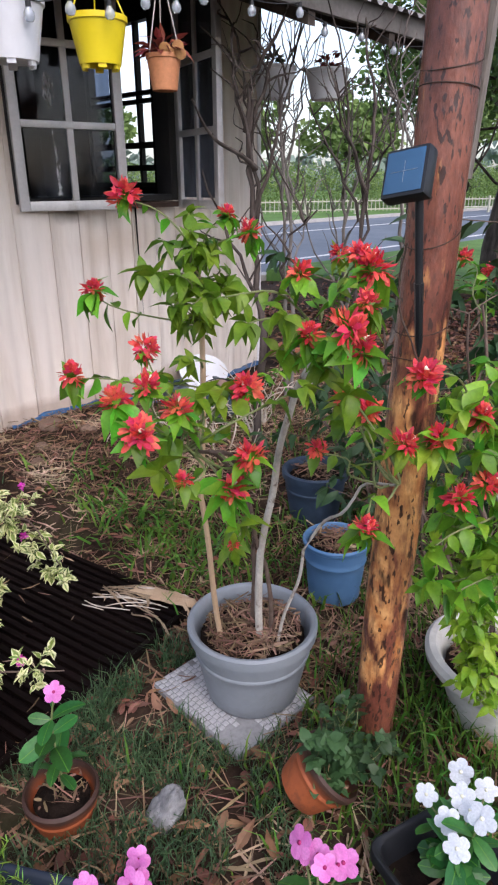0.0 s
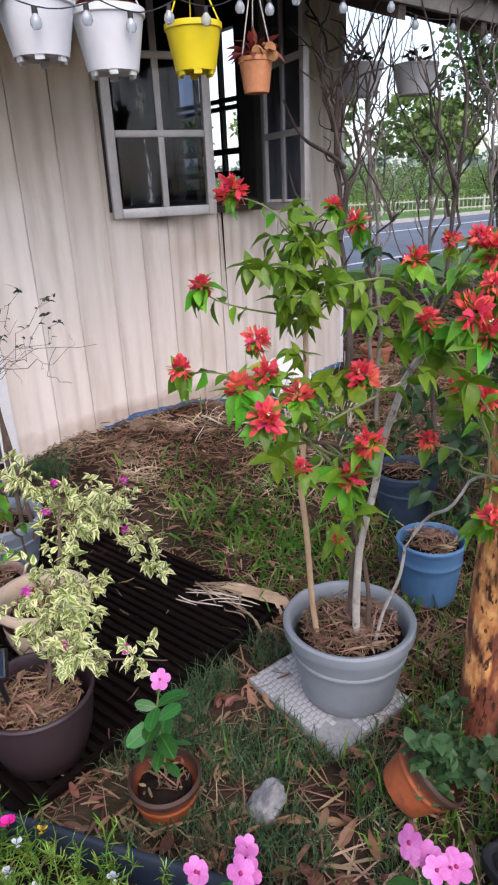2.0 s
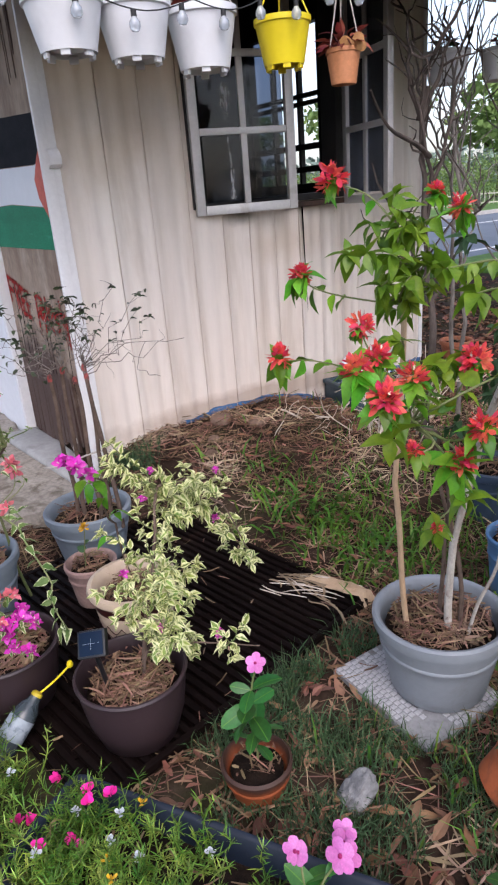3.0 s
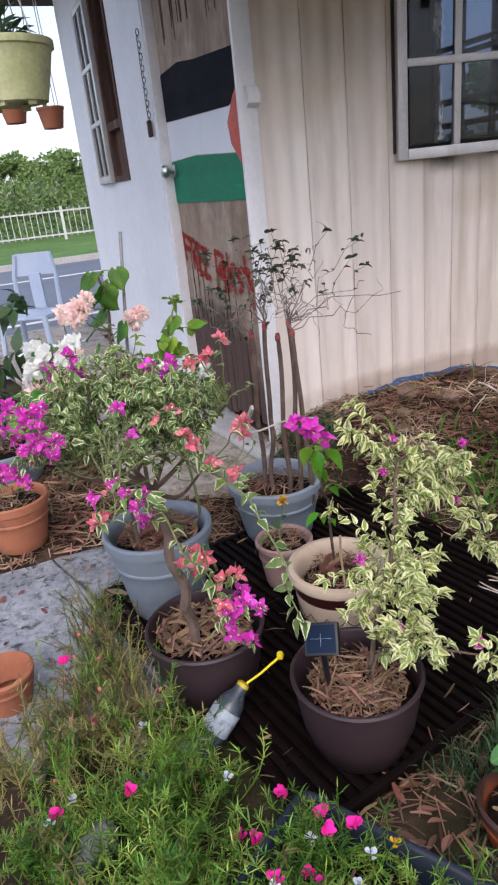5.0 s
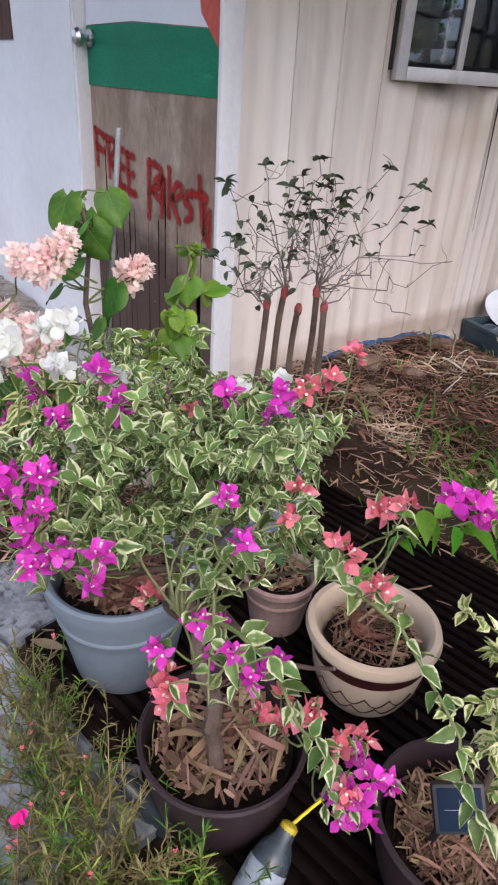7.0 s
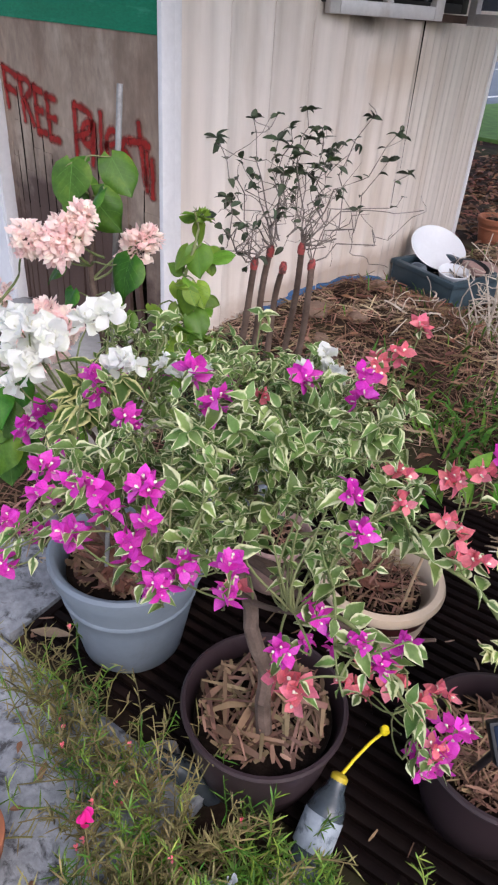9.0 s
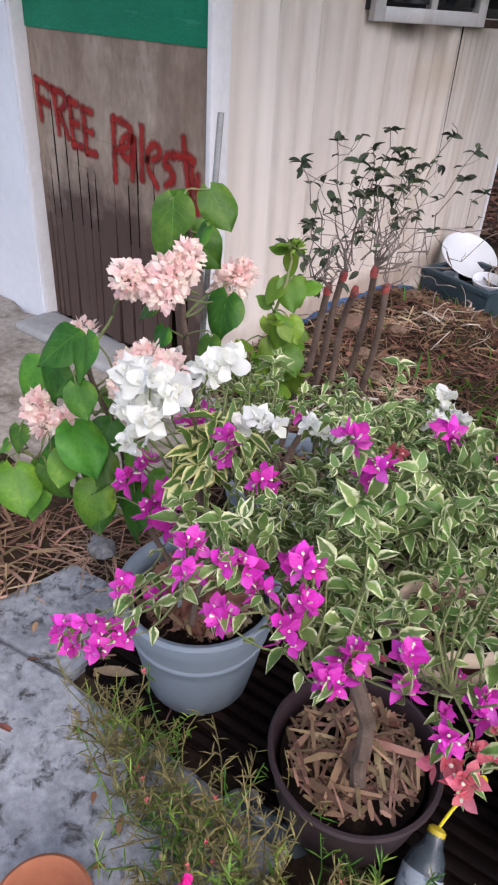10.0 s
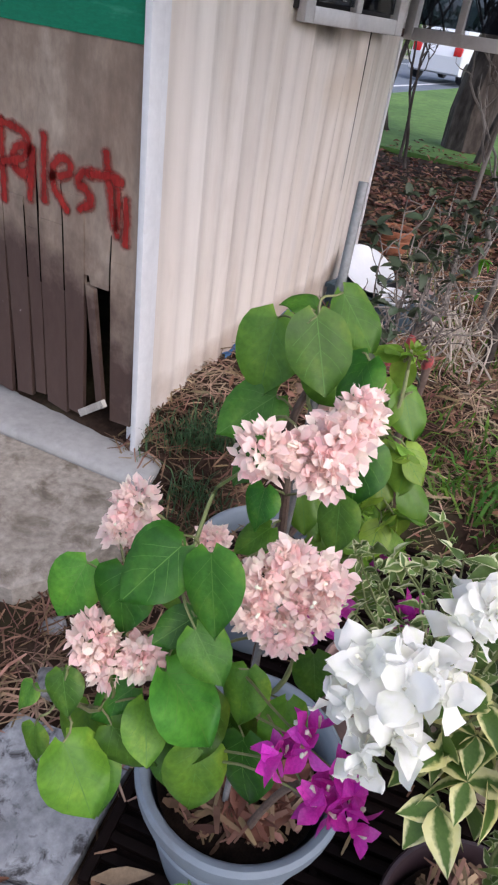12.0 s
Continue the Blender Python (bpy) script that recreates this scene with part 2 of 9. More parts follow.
M["flag_white"] = mat("flag_white", [(0.68, 0.69, 0.73), (0.77, 0.78, 0.82)], 2, 0.6, 0.03, grain=0.02)
M["flag_green"] = mat("flag_green", [(0.0, 0.17, 0.085), (0.004, 0.23, 0.12)], 5, 0.6, 0.1, stretch=(1, 1, 3), stain=(0.05, 0.32, 0.2), stain_scale=6, stain_at=(0.6, 0.85), spec=0.25)
M["flag_red"] = mat("flag_red", [(0.55, 0.07, 0.05), (0.66, 0.12, 0.08)], 6, 0.55, 0.15)
M["steel"] = mat("steel", [(0.45, 0.45, 0.46), (0.6, 0.6, 0.6)], 9, 0.3, metal=1.0)
M["rust_iron"] = mat("rust_iron", [(0.05, 0.035, 0.03), (0.1, 0.06, 0.045)], 30, 0.8, 0.3, metal=0.2)
M["concrete"] = mat("concrete", [(0.21, 0.225, 0.25), (0.31, 0.33, 0.36), (0.4, 0.42, 0.45)], 5, 0.88, 0.6, 60, stain=(0.05, 0.05, 0.053), stain_scale=26, stain_at=(0.52, 0.64), grain=0.2)
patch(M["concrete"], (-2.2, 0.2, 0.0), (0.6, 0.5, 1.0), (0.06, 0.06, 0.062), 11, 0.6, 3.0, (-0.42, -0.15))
M["old_concrete"] = mat("old_concrete", [(0.3, 0.265, 0.225), (0.46, 0.41, 0.355)], 5, 0.9, 0.6, 60, stain=(0.14, 0.115, 0.09), stain_scale=11, stain_at=(0.5, 0.66), grain=0.2)
M["soil"] = mat("soil", [(0.02, 0.012, 0.009), (0.045, 0.028, 0.02), (0.08, 0.053, 0.038)], 6, 0.95, 1.0, 45, stain=(0.04, 0.055, 0.02), stain_scale=1.3, stain_at=(0.52, 0.75), grain=0.2, spec=0.08)
M["potting"] = mat("potting", [(0.008, 0.006, 0.005), (0.025, 0.016, 0.012)], 30, 0.95, 1.0, 90, grain=0.2, spec=0.08)
M["straw"] = mat("straw", [(0.1, 0.056, 0.036), (0.235, 0.145, 0.092), (0.44, 0.33, 0.235)], 3, 0.85, vary=0.6, island=True, grain=0.12, spec=0.12)
M["dry_leaf"] = mat("dry_leaf", [(0.085, 0.036, 0.021), (0.18, 0.08, 0.045), (0.27, 0.155, 0.1)], 6, 0.75, vary=0.45, island=True, grain=0.1)
M["grass"] = mat("grass", [(0.05, 0.14, 0.016), (0.15, 0.29, 0.04)], 3, 0.5, vary=0.5, island=True, translucent=0.35)
M["blue_grass"] = mat("blue_grass", [(0.045, 0.095, 0.04), (0.1, 0.17, 0.075)], 3, 0.6, vary=0.45, island=True, translucent=0.25)
M["asphalt"] = mat("asphalt", [(0.1, 0.12, 0.15), (0.14, 0.165, 0.2)], 0.5, 0.85, 0.4, 60, grain=0.06)
M["road_paint"] = mat("road_paint", [(0.6, 0.6, 0.6), (0.72, 0.72, 0.72)], 3, 0.7)
M["kerb"] = mat("kerb", [(0.38, 0.36, 0.34), (0.5, 0.48, 0.45)], 2, 0.9, 0.3)
M["lawn"] = mat("lawn", [(0.07, 0.16, 0.03), (0.13, 0.24, 0.05)], 0.7, 0.9, 0.8, 20, grain=0.2)
M["fence_white"] = mat("fence_white", [(0.5, 0.5, 0.49), (0.6, 0.6, 0.58)], 3, 0.5)
M["fence_yellow"] = mat("fence_yellow", [(0.42, 0.41, 0.32), (0.5, 0.49, 0.4)], 3, 0.6)
M["far_leaf"] = mat("far_leaf", [(0.05, 0.11, 0.025), (0.1, 0.18, 0.04), (0.16, 0.25, 0.07)], 0.6, 0.7, vary=0.4, island=True, translucent=0.2)
# distance haze is put into the paler colours of far leaves and woods
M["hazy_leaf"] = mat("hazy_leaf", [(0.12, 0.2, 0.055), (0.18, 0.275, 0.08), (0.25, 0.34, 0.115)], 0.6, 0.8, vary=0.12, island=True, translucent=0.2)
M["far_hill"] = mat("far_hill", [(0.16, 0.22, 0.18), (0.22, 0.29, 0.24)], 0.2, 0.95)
M["bark"] = mat("bark", [(0.035, 0.028, 0.024), (0.075, 0.06, 0.053), (0.13, 0.105, 0.094)], 14, 0.9, 0.7, 60, stretch=(1, 1, 0.3), spec=0.15)
M["grey_bark"] = mat("grey_bark", [(0.11, 0.095, 0.085), (0.19, 0.17, 0.155), (0.29, 0.265, 0.245)], 14, 0.9, 0.6, 60, stretch=(1, 1, 0.3), spec=0.15)
M["pale_bark"] = mat("pale_bark", [(0.33, 0.29, 0.25), (0.48, 0.44, 0.39), (0.58, 0.55, 0.5)], 18, 0.85, 0.5, 90, stain=(0.14, 0.1, 0.08), stain_scale=30, stain_at=(0.58, 0.66), stretch=(1, 1, 0.6))
M["cane"] = mat("cane", [(0.42, 0.28, 0.17), (0.52, 0.38, 0.25)], 20, 0.7, 0.2, stretch=(1, 1, 0.2))
M["dry_twig"] = mat("dry_twig", [(0.2, 0.14, 0.09), (0.33, 0.25, 0.17)], 20, 0.8, spec=0.1)
M["bleached_twig"] = mat("bleached_twig", [(0.42, 0.35, 0.28), (0.58, 0.5, 0.42), (0.7, 0.64, 0.55)], 20, 0.85, 0.3, 90, spec=0.1)
M["brown_stem"] = mat("brown_stem", [(0.085, 0.055, 0.042), (0.17, 0.12, 0.095)], 25, 0.85, 0.5, 90)
M["green_stem"] = mat("green_stem", [(0.12, 0.17, 0.05), (0.2, 0.2, 0.09)], 20, 0.6)
M["grey_wood"] = mat("grey_wood", [(0.13, 0.11, 0.095), (0.22, 0.195, 0.17), (0.3, 0.27, 0.24)], 9, 0.85, 0.5, 60, stretch=(4, 4, 0.4), stain=(0.06, 0.05, 0.045), stain_scale=9, stain_at=(0.56, 0.7))
def post_wood():
    """Debarked trunk: glossy red-brown above, worn to pale gold lower down, with dark flecks of old bark."""
    m = mat("debarked", [(0.1, 0.03, 0.022), (0.21, 0.068, 0.043), (0.31, 0.11, 0.066)], 9, 0.34, 0.8, 55, stretch=(1.3, 1.3, 0.5), grain=0.22, spec=0.5)
    nt = m.node_tree
    base = nt.nodes["Principled BSDF"].inputs["Base Color"]
    co = nt.nodes.new("ShaderNodeTexCoord").outputs["Object"]
    sp = nt.nodes.new("ShaderNodeSeparateXYZ")
    nt.links.new(co, sp.inputs[0])
    up = nt.nodes.new("ShaderNodeMapRange")
    up.inputs["From Min"].default_value, up.inputs["From Max"].default_value = 0.0, 2.0
    nt.links.new(sp.outputs["Z"], up.inputs["Value"])
    worn = ramp_node(nt, up.outputs[0], [(0.03, (0.1,) * 3), (0.1, (0.5,) * 3), (0.3, (0.55,) * 3), (0.44, (0.5,) * 3), (0.56, (0.33,) * 3), (0.75, (0.27,) * 3)])
    ad = nt.nodes.new("ShaderNodeMath")
    nt.links.new(noise_node(nt, stretch_node(nt, co, (34, 34, 9)), 1.0, 5, 0.6), ad.inputs[0])
    nt.links.new(worn, ad.inputs[1])
    hf = nt.nodes.new("ShaderNodeMath")
    hf.operation, hf.inputs[1].default_value = "MULTIPLY", 0.6
    nt.links.new(ad.outputs[0], hf.inputs[0])
    col = mix_node(nt, base.links[0].from_socket, ramp_node(nt, noise_node(nt, co, 30, 3), [(0.35, (0.5, 0.19, 0.06)), (0.65, (0.8, 0.42, 0.16))]), ramp_node(nt, hf.outputs[0], [(0.56, (0, 0, 0)), (0.66, (0.95,) * 3)]))
    for s, a, b in (((75, 75, 26), 0.6, 0.64), ((110, 110, 34), 0.62, 0.65), ((24, 24, 7), 0.62, 0.68)):
        col = mix_node(nt, col, (0.028, 0.012, 0.01), ramp_node(nt, noise_node(nt, stretch_node(nt, co, s), 1.0, 3, 0.5), [(a, (0, 0, 0)), (b, (0.9,) * 3)]))
    nt.links.new(col, base)
    return m


M["debarked"] = post_wood()
M["black_plastic"] = mat("black_plastic", [(0.008, 0.009, 0.012), (0.016, 0.017, 0.02)], 8, 0.4, stain=(0.06, 0.05, 0.045), stain_scale=9, stain_at=(0.62, 0.85))
M["navy_plastic"] = mat("navy_plastic", [(0.007, 0.011, 0.022), (0.012, 0.018, 0.033)], 8, 0.38, stain=(0.06, 0.05, 0.05), stain_scale=9, stain_at=(0.62, 0.85))
M["tray_plastic"] = mat("tray_plastic", [(0.0045, 0.0026, 0.0024), (0.009, 0.005, 0.0045)], 5, 0.6, 0.2, stain=(0.022, 0.012, 0.009), stain_scale=6, stain_at=(0.6, 0.85), vary=0.2, spec=0.07)
M["grey_plastic"] = mat("grey_plastic", [(0.19, 0.21, 0.235), (0.24, 0.26, 0.285)], 4, 0.42, 0.05, stain=(0.15, 0.14, 0.135), stain_scale=7, stain_at=(0.58, 0.82), grain=0.04)
M["slate_plastic"] = mat("slate_plastic", [(0.16, 0.195, 0.235), (0.205, 0.24, 0.28)], 4, 0.5, 0.05, stain=(0.12, 0.125, 0.13), stain_scale=8, stain_at=(0.58, 0.8), grain=0.04)
M["blue_plastic"] = mat("blue_plastic", [(0.065, 0.15, 0.29), (0.09, 0.19, 0.34)], 4, 0.45, 0.05, stain=(0.12, 0.16, 0.22), stain_scale=8, stain_at=(0.6, 0.85), grain=0.04)
M["dark_blue_plastic"] = mat("dark_blue_plastic", [(0.03, 0.05, 0.085), (0.045, 0.07, 0.11)], 4, 0.5)
M["brown_plastic"] = mat("brown_plastic", [(0.028, 0.017, 0.02), (0.042, 0.027, 0.03)], 4, 0.4, 0.06, stain=(0.08, 0.062, 0.06), stain_scale=7, stain_at=(0.62, 0.88), grain=0.03, spec=0.35)
M["terracotta"] = mat("terracotta", [(0.3, 0.11, 0.058), (0.4, 0.15, 0.08)], 6, 0.75, 0.15, stain=(0.16, 0.09, 0.065), stain_scale=7, stain_at=(0.52, 0.75), grain=0.06)
M["orange_pot"] = mat("orange_pot", [(0.28, 0.07, 0.026), (0.38, 0.1, 0.034)], 6, 0.6, 0.1, stain=(0.07, 0.032, 0.022), stain_scale=9, stain_at=(0.5, 0.7), grain=0.08)
patch(M["orange_pot"], (0.0, 0.0, 0.11), (0.4, 0.4, 0.04), (0.035, 0.02, 0.015), 14, 0.95, 0.8)
M["dusty_pink"] = mat("dusty_pink", [(0.3, 0.19, 0.17), (0.4, 0.27, 0.24)], 7, 0.85, 0.25, stain=(0.2, 0.14, 0.12), stain_scale=9, stain_at=(0.55, 0.75))
M["cream_glaze"] = mat("cream_glaze", [(0.52, 0.4, 0.29), (0.6, 0.48, 0.36)], 5, 0.35, 0.05, stain=(0.4, 0.29, 0.2), stain_scale=8, stain_at=(0.58, 0.8), grain=0.03)
M["maroon_glaze"] = mat("maroon_glaze", [(0.04, 0.01, 0.01), (0.065, 0.018, 0.015)], 5, 0.3)
M["aged_white"] = mat("aged_white", [(0.5, 0.49, 0.45), (0.6, 0.59, 0.55)], 5, 0.7, 0.3, stain=(0.3, 0.28, 0.24), stain_scale=6, stain_at=(0.52, 0.75), grain=0.06)
M["white_plastic"] = mat("white_plastic", [(0.62, 0.63, 0.66), (0.7, 0.71, 0.74)], 5, 0.4, stain=(0.45, 0.45, 0.43), stain_scale=7, stain_at=(0.6, 0.85), grain=0.02)
M["chair_plastic"] = mat("chair_plastic", [(0.33, 0.4, 0.52), (0.39, 0.46, 0.58)], 4, 0.4, grain=0.02)
M["yellow_plastic"] = mat("yellow_plastic", [(0.72, 0.56, 0.01), (0.8, 0.64, 0.02)], 5, 0.38, grain=0.02)
M["dull_yellow"] = mat("dull_yellow", [(0.5, 0.37, 0.02), (0.58, 0.44, 0.03)], 5, 0.5)
M["orange_plastic"] = mat("orange_plastic", [(0.55, 0.22, 0.1), (0.62, 0.27, 0.13)], 6, 0.5, stain=(0.35, 0.2, 0.14), stain_scale=8, stain_at=(0.6, 0.8))
M["pale_green_plastic"] = mat("pale_green_plastic", [(0.52, 0.55, 0.25), (0.66, 0.66, 0.4)], 6, 0.6, 0.1, stain=(0.4, 0.38, 0.22), stain_scale=8, stain_at=(0.55, 0.75))
M["cord"] = mat("cord", [(0.02, 0.02, 0.022)], 9, 0.6)
M["pale_cord"] = mat("pale_cord", [(0.5, 0.46, 0.42)], 9, 0.7)
M["bulb"] = mat("bulb", [(0.62, 0.68, 0.75), (0.7, 0.75, 0.82)], 9, 0.12, spec=0.8)
M["bulb"].node_tree.nodes["Principled BSDF"].inputs["Transmission Weight"].default_value = 0.6
# lightened blue: the sky's sheen on the post lamp is put into the colour
M["solar_cell"] = mat("solar_cell", [(0.022, 0.075, 0.15), (0.03, 0.095, 0.19)], 3, 0.2, spec=0.7, grain=0.03)
M["solar_line"] = mat("solar_line", [(0.3, 0.36, 0.42)], 3, 0.4)
M["stone"] = mat("stone", [(0.12, 0.12, 0.122), (0.22, 0.22, 0.225), (0.32, 0.32, 0.325)], 22, 0.85, 0.9, 60, stain=(0.1, 0.092, 0.085), stain_scale=14, stain_at=(0.52, 0.66), stretch=(2.2, 0.5, 1.5))
M["brown_stone"] = mat("brown_stone", [(0.14, 0.085, 0.06), (0.25, 0.17, 0.125)], 12, 0.9, 0.9, 60)
M["tile_grey"] = mat("tile_grey", [(0.24, 0.24, 0.25), (0.33, 0.33, 0.34)], 8, 0.8, 0.3, stain=(0.13, 0.11, 0.09), stain_scale=9, stain_at=(0.52, 0.72))
M["tile_white"] = mat("tile_white", [(0.42, 0.42, 0.44), (0.52, 0.52, 0.54)], 8, 0.7, 0.2, stain=(0.25, 0.22, 0.19), stain_scale=12, stain_at=(0.5, 0.72))
M["enamel"] = mat("enamel", [(0.72, 0.74, 0.78), (0.78, 0.8, 0.84)], 5, 0.3, grain=0.02)
M["crate_plastic"] = mat("crate_plastic", [(0.03, 0.055, 0.075), (0.05, 0.08, 0.1)], 6, 0.5, grain=0.05)
M["bottle"] = mat("bottle", [(0.06, 0.08, 0.095), (0.12, 0.15, 0.175)], 9, 0.25, spec=0.6, stain=(0.1, 0.12, 0.12), stain_scale=14, stain_at=(0.52, 0.75))
M["pale_block"] = mat("pale_block", [(0.4, 0.41, 0.42), (0.55, 0.55, 0.56)], 14, 0.85, 0.5, 60, stain=(0.16, 0.15, 0.13), stain_scale=18, stain_at=(0.55, 0.7))
M["bottle"].node_tree.nodes["Principled BSDF"].inputs["Transmission Weight"].default_value = 0.35
M["label_paper"] = mat("label_paper", [(0.27, 0.32, 0.37), (0.4, 0.45, 0.5)], 8, 0.6, stain=(0.14, 0.17, 0.2), stain_scale=30, stain_at=(0.55, 0.62))
M["car_paint"] = mat("car_paint", [(0.6, 0.62, 0.66)], 3, 0.25, coat=1.0, grain=0.01)
M["tail_light"] = mat("tail_light", [(0.5, 0.02, 0.02)], 3, 0.2)
M["red_tape"] = mat("red_tape", [(0.33, 0.05, 0.05), (0.42, 0.1, 0.09)], 30, 0.6, stain=(0.1, 0.045, 0.04), stain_scale=60, stain_at=(0.5, 0.58))
# leaves and flowers
M["leaf_red_plant"] = mat("leaf_red_plant", [(0.075, 0.27, 0.018), (0.18, 0.42, 0.03), (0.36, 0.56, 0.05)], 14, 0.36, vary=0.5, translucent=0.4)
M["leaf_heart"] = mat("leaf_heart", [(0.03, 0.125, 0.014), (0.075, 0.215, 0.022), (0.21, 0.37, 0.04)], 22, 0.45, 0.25, 70, vary=0.45, grain=0.12, spec=0.28, translucent=0.3)
M["leaf_vinca"] = mat("leaf_vinca", [(0.025, 0.12, 0.025), (0.055, 0.19, 0.035)], 12, 0.35, vary=0.3, translucent=0.2)
M["leaf_vein"] = mat("leaf_vein", [(0.095, 0.235, 0.035)], 12, 0.5, translucent=0.28)
M["leaf_bright"] = mat("leaf_bright", [(0.13, 0.27, 0.025), (0.24, 0.38, 0.05)], 9, 0.4, vary=0.35, translucent=0.35)
M["leaf_dark"] = mat("leaf_dark", [(0.03, 0.075, 0.025), (0.06, 0.11, 0.04)], 9, 0.5, vary=0.35, translucent=0.2)
M["leaf_wiry"] = mat("leaf_wiry", [(0.03, 0.032, 0.022), (0.05, 0.075, 0.035), (0.085, 0.15, 0.045)], 14, 0.55, vary=0.5, translucent=0.15)
M["wiry_twig"] = mat("wiry_twig", [(0.1, 0.08, 0.07), (0.2, 0.165, 0.145), (0.32, 0.28, 0.25)], 25, 0.85, 0.3, 90)
M["leaf_edge"] = var_leaf("leaf_edge", [(0.06, 0.14, 0.025), (0.12, 0.22, 0.04)], ((0.62, 0.6, 0.22), (0.78, 0.75, 0.42)), 0.62, 0.9)
M["leaf_var"] = var_leaf("leaf_var", [(0.085, 0.165, 0.035), (0.2, 0.31, 0.085)], ((0.52, 0.56, 0.28), (0.72, 0.74, 0.5)), 0.72, 1.25)
M["leaf_yel"] = var_leaf("leaf_yel", [(0.14, 0.23, 0.04), (0.3, 0.4, 0.1)], ((0.64, 0.65, 0.3), (0.82, 0.81, 0.5)), 0.43, 1.5)
# the same cells without the painted sheen, for the lamp in the brown pot
M["solar_cell_dark"] = mat("solar_cell_dark", [(0.005, 0.012, 0.028), (0.008, 0.018, 0.04)], 3, 0.5, spec=0.08, grain=0.03)
def brush(name, colour):
    """Brushed paint: dense in the middle of a stroke, ragged and thin towards its edges."""
    m = mat(name, colour, 14, 0.8, 0.2, grain=0.2, stretch=(1.5, 1, 0.5), spec=0.1)
    nt = m.node_tree
    at = nt.nodes.new("ShaderNodeAttribute")
    at.attribute_name = "blade"
    ln = nt.nodes.new("ShaderNodeVectorMath")
    ln.operation = "LENGTH"
    nt.links.new(at.outputs["Vector"], ln.inputs[0])
    ad = nt.nodes.new("ShaderNodeMath")
    ad.operation, ad.inputs[1].default_value = "MULTIPLY_ADD", 1.1
    co = nt.nodes.new("ShaderNodeTexCoord").outputs["Object"]
    nt.links.new(noise_node(nt, co, 55, 5, 0.7), ad.inputs[0])
    nt.links.new(ln.outputs["Value"], ad.inputs[2])
    hf = nt.nodes.new("ShaderNodeMath")
    hf.operation, hf.inputs[1].default_value = "MULTIPLY", 0.5
    nt.links.new(ad.outputs[0], hf.inputs[0])
    msk = ramp_node(nt, hf.outputs[0], [(0.44, (0.1, 0.1, 0.1)), (0.76, (1, 1, 1))])
    tr = nt.nodes.new("ShaderNodeBsdfTransparent")
    mx = nt.nodes.new("ShaderNodeMixShader")
    nt.links.new(msk, mx.inputs[0])
    nt.links.new(nt.nodes["Principled BSDF"].outputs[0], mx.inputs[1])
    nt.links.new(tr.outputs[0], mx.inputs[2])
    nt.links.new(mx.outputs[0], nt.nodes["Material Output"].inputs["Surface"])
    return m


M["void"] = mat("void", [(0.004, 0.003, 0.003)], 5, 0.95, spec=0.0)
M["sill_concrete"] = mat("sill_concrete", [(0.34, 0.335, 0.325), (0.44, 0.435, 0.425)], 4, 0.85, 0.4, 50, stain=(0.25, 0.24, 0.23), stain_scale=5, stain_at=(0.56, 0.8), grain=0.08)
M["brush_red"] = brush("brush_red", [(0.24, 0.022, 0.02), (0.37, 0.03, 0.026), (0.46, 0.045, 0.036)])
M["needle"] = mat("needle", [(0.03, 0.095, 0.01), (0.135, 0.255, 0.03), (0.36, 0.47, 0.1)], 9, 0.5, vary=0.6, island=True, translucent=0.3)
M["dry_needle"] = mat("dry_needle", [(0.17, 0.15, 0.055), (0.33, 0.27, 0.11)], 5, 0.6, vary=0.45, island=True, translucent=0.25)
M["red_bract"] = mat("red_bract", [(0.8, 0.04, 0.17), (0.85, 0.09, 0.1), (0.88, 0.25, 0.12)], 24, 0.5, vary=0.22, island=True, translucent=0.4)
M["magenta_bract"] = mat("magenta_bract", [(0.68, 0.025, 0.46), (0.8, 0.06, 0.58), (0.88, 0.17, 0.7)], 40, 0.5, vary=0.2, island=True, translucent=0.35)
M["pink_bract"] = mat("pink_bract", [(0.95, 0.62, 0.63), (0.96, 0.79, 0.74), (0.96, 0.9, 0.78)], 35, 0.55, grain=0.02, vary=0.07, island=True, translucent=0.5)
M["coral_bract"] = mat("coral_bract", [(0.86, 0.15, 0.24), (0.93, 0.33, 0.38)], 25, 0.5, vary=0.18, island=True, translucent=0.35)
M["white_bract"] = mat("white_bract", [(0.82, 0.85, 0.7), (0.92, 0.92, 0.88), (0.93, 0.93, 0.91)], 25, 0.5, grain=0.01, vary=0.02, island=True, translucent=0.5)
M["vinca_pink"] = mat("vinca_pink", [(0.6, 0.13, 0.44), (0.72, 0.27, 0.6)], 25, 0.5, vary=0.12, island=True, translucent=0.2)
M["vinca_eye"] = mat("vinca_eye", [(0.33, 0.01, 0.11)], 25, 0.5)
M["vinca_white"] = mat("vinca_white", [(0.62, 0.66, 0.72), (0.72, 0.75, 0.8)], 25, 0.5, vary=0.07, island=True, translucent=0.2)
M["floret"] = mat("floret", [(0.8, 0.78, 0.62)], 25, 0.5)
M["portulaca"] = mat("portulaca", [(0.8, 0.02, 0.3), (0.85, 0.05, 0.4)], 25, 0.5, vary=0.15)
M["marigold"] = mat("marigold", [(0.75, 0.42, 0.02), (0.8, 0.5, 0.03)], 25, 0.5, vary=0.15)
M["withered"] = mat("withered", [(0.3, 0.12, 0.04), (0.52, 0.28, 0.1)], 30, 0.7, 0.2, 90, translucent=0.2)
M["red_foliage"] = mat("red_foliage", [(0.2, 0.03, 0.03), (0.32, 0.06, 0.05)], 12, 0.5, vary=0.4, island=True, translucent=0.2)

# ---- mesh tools ----


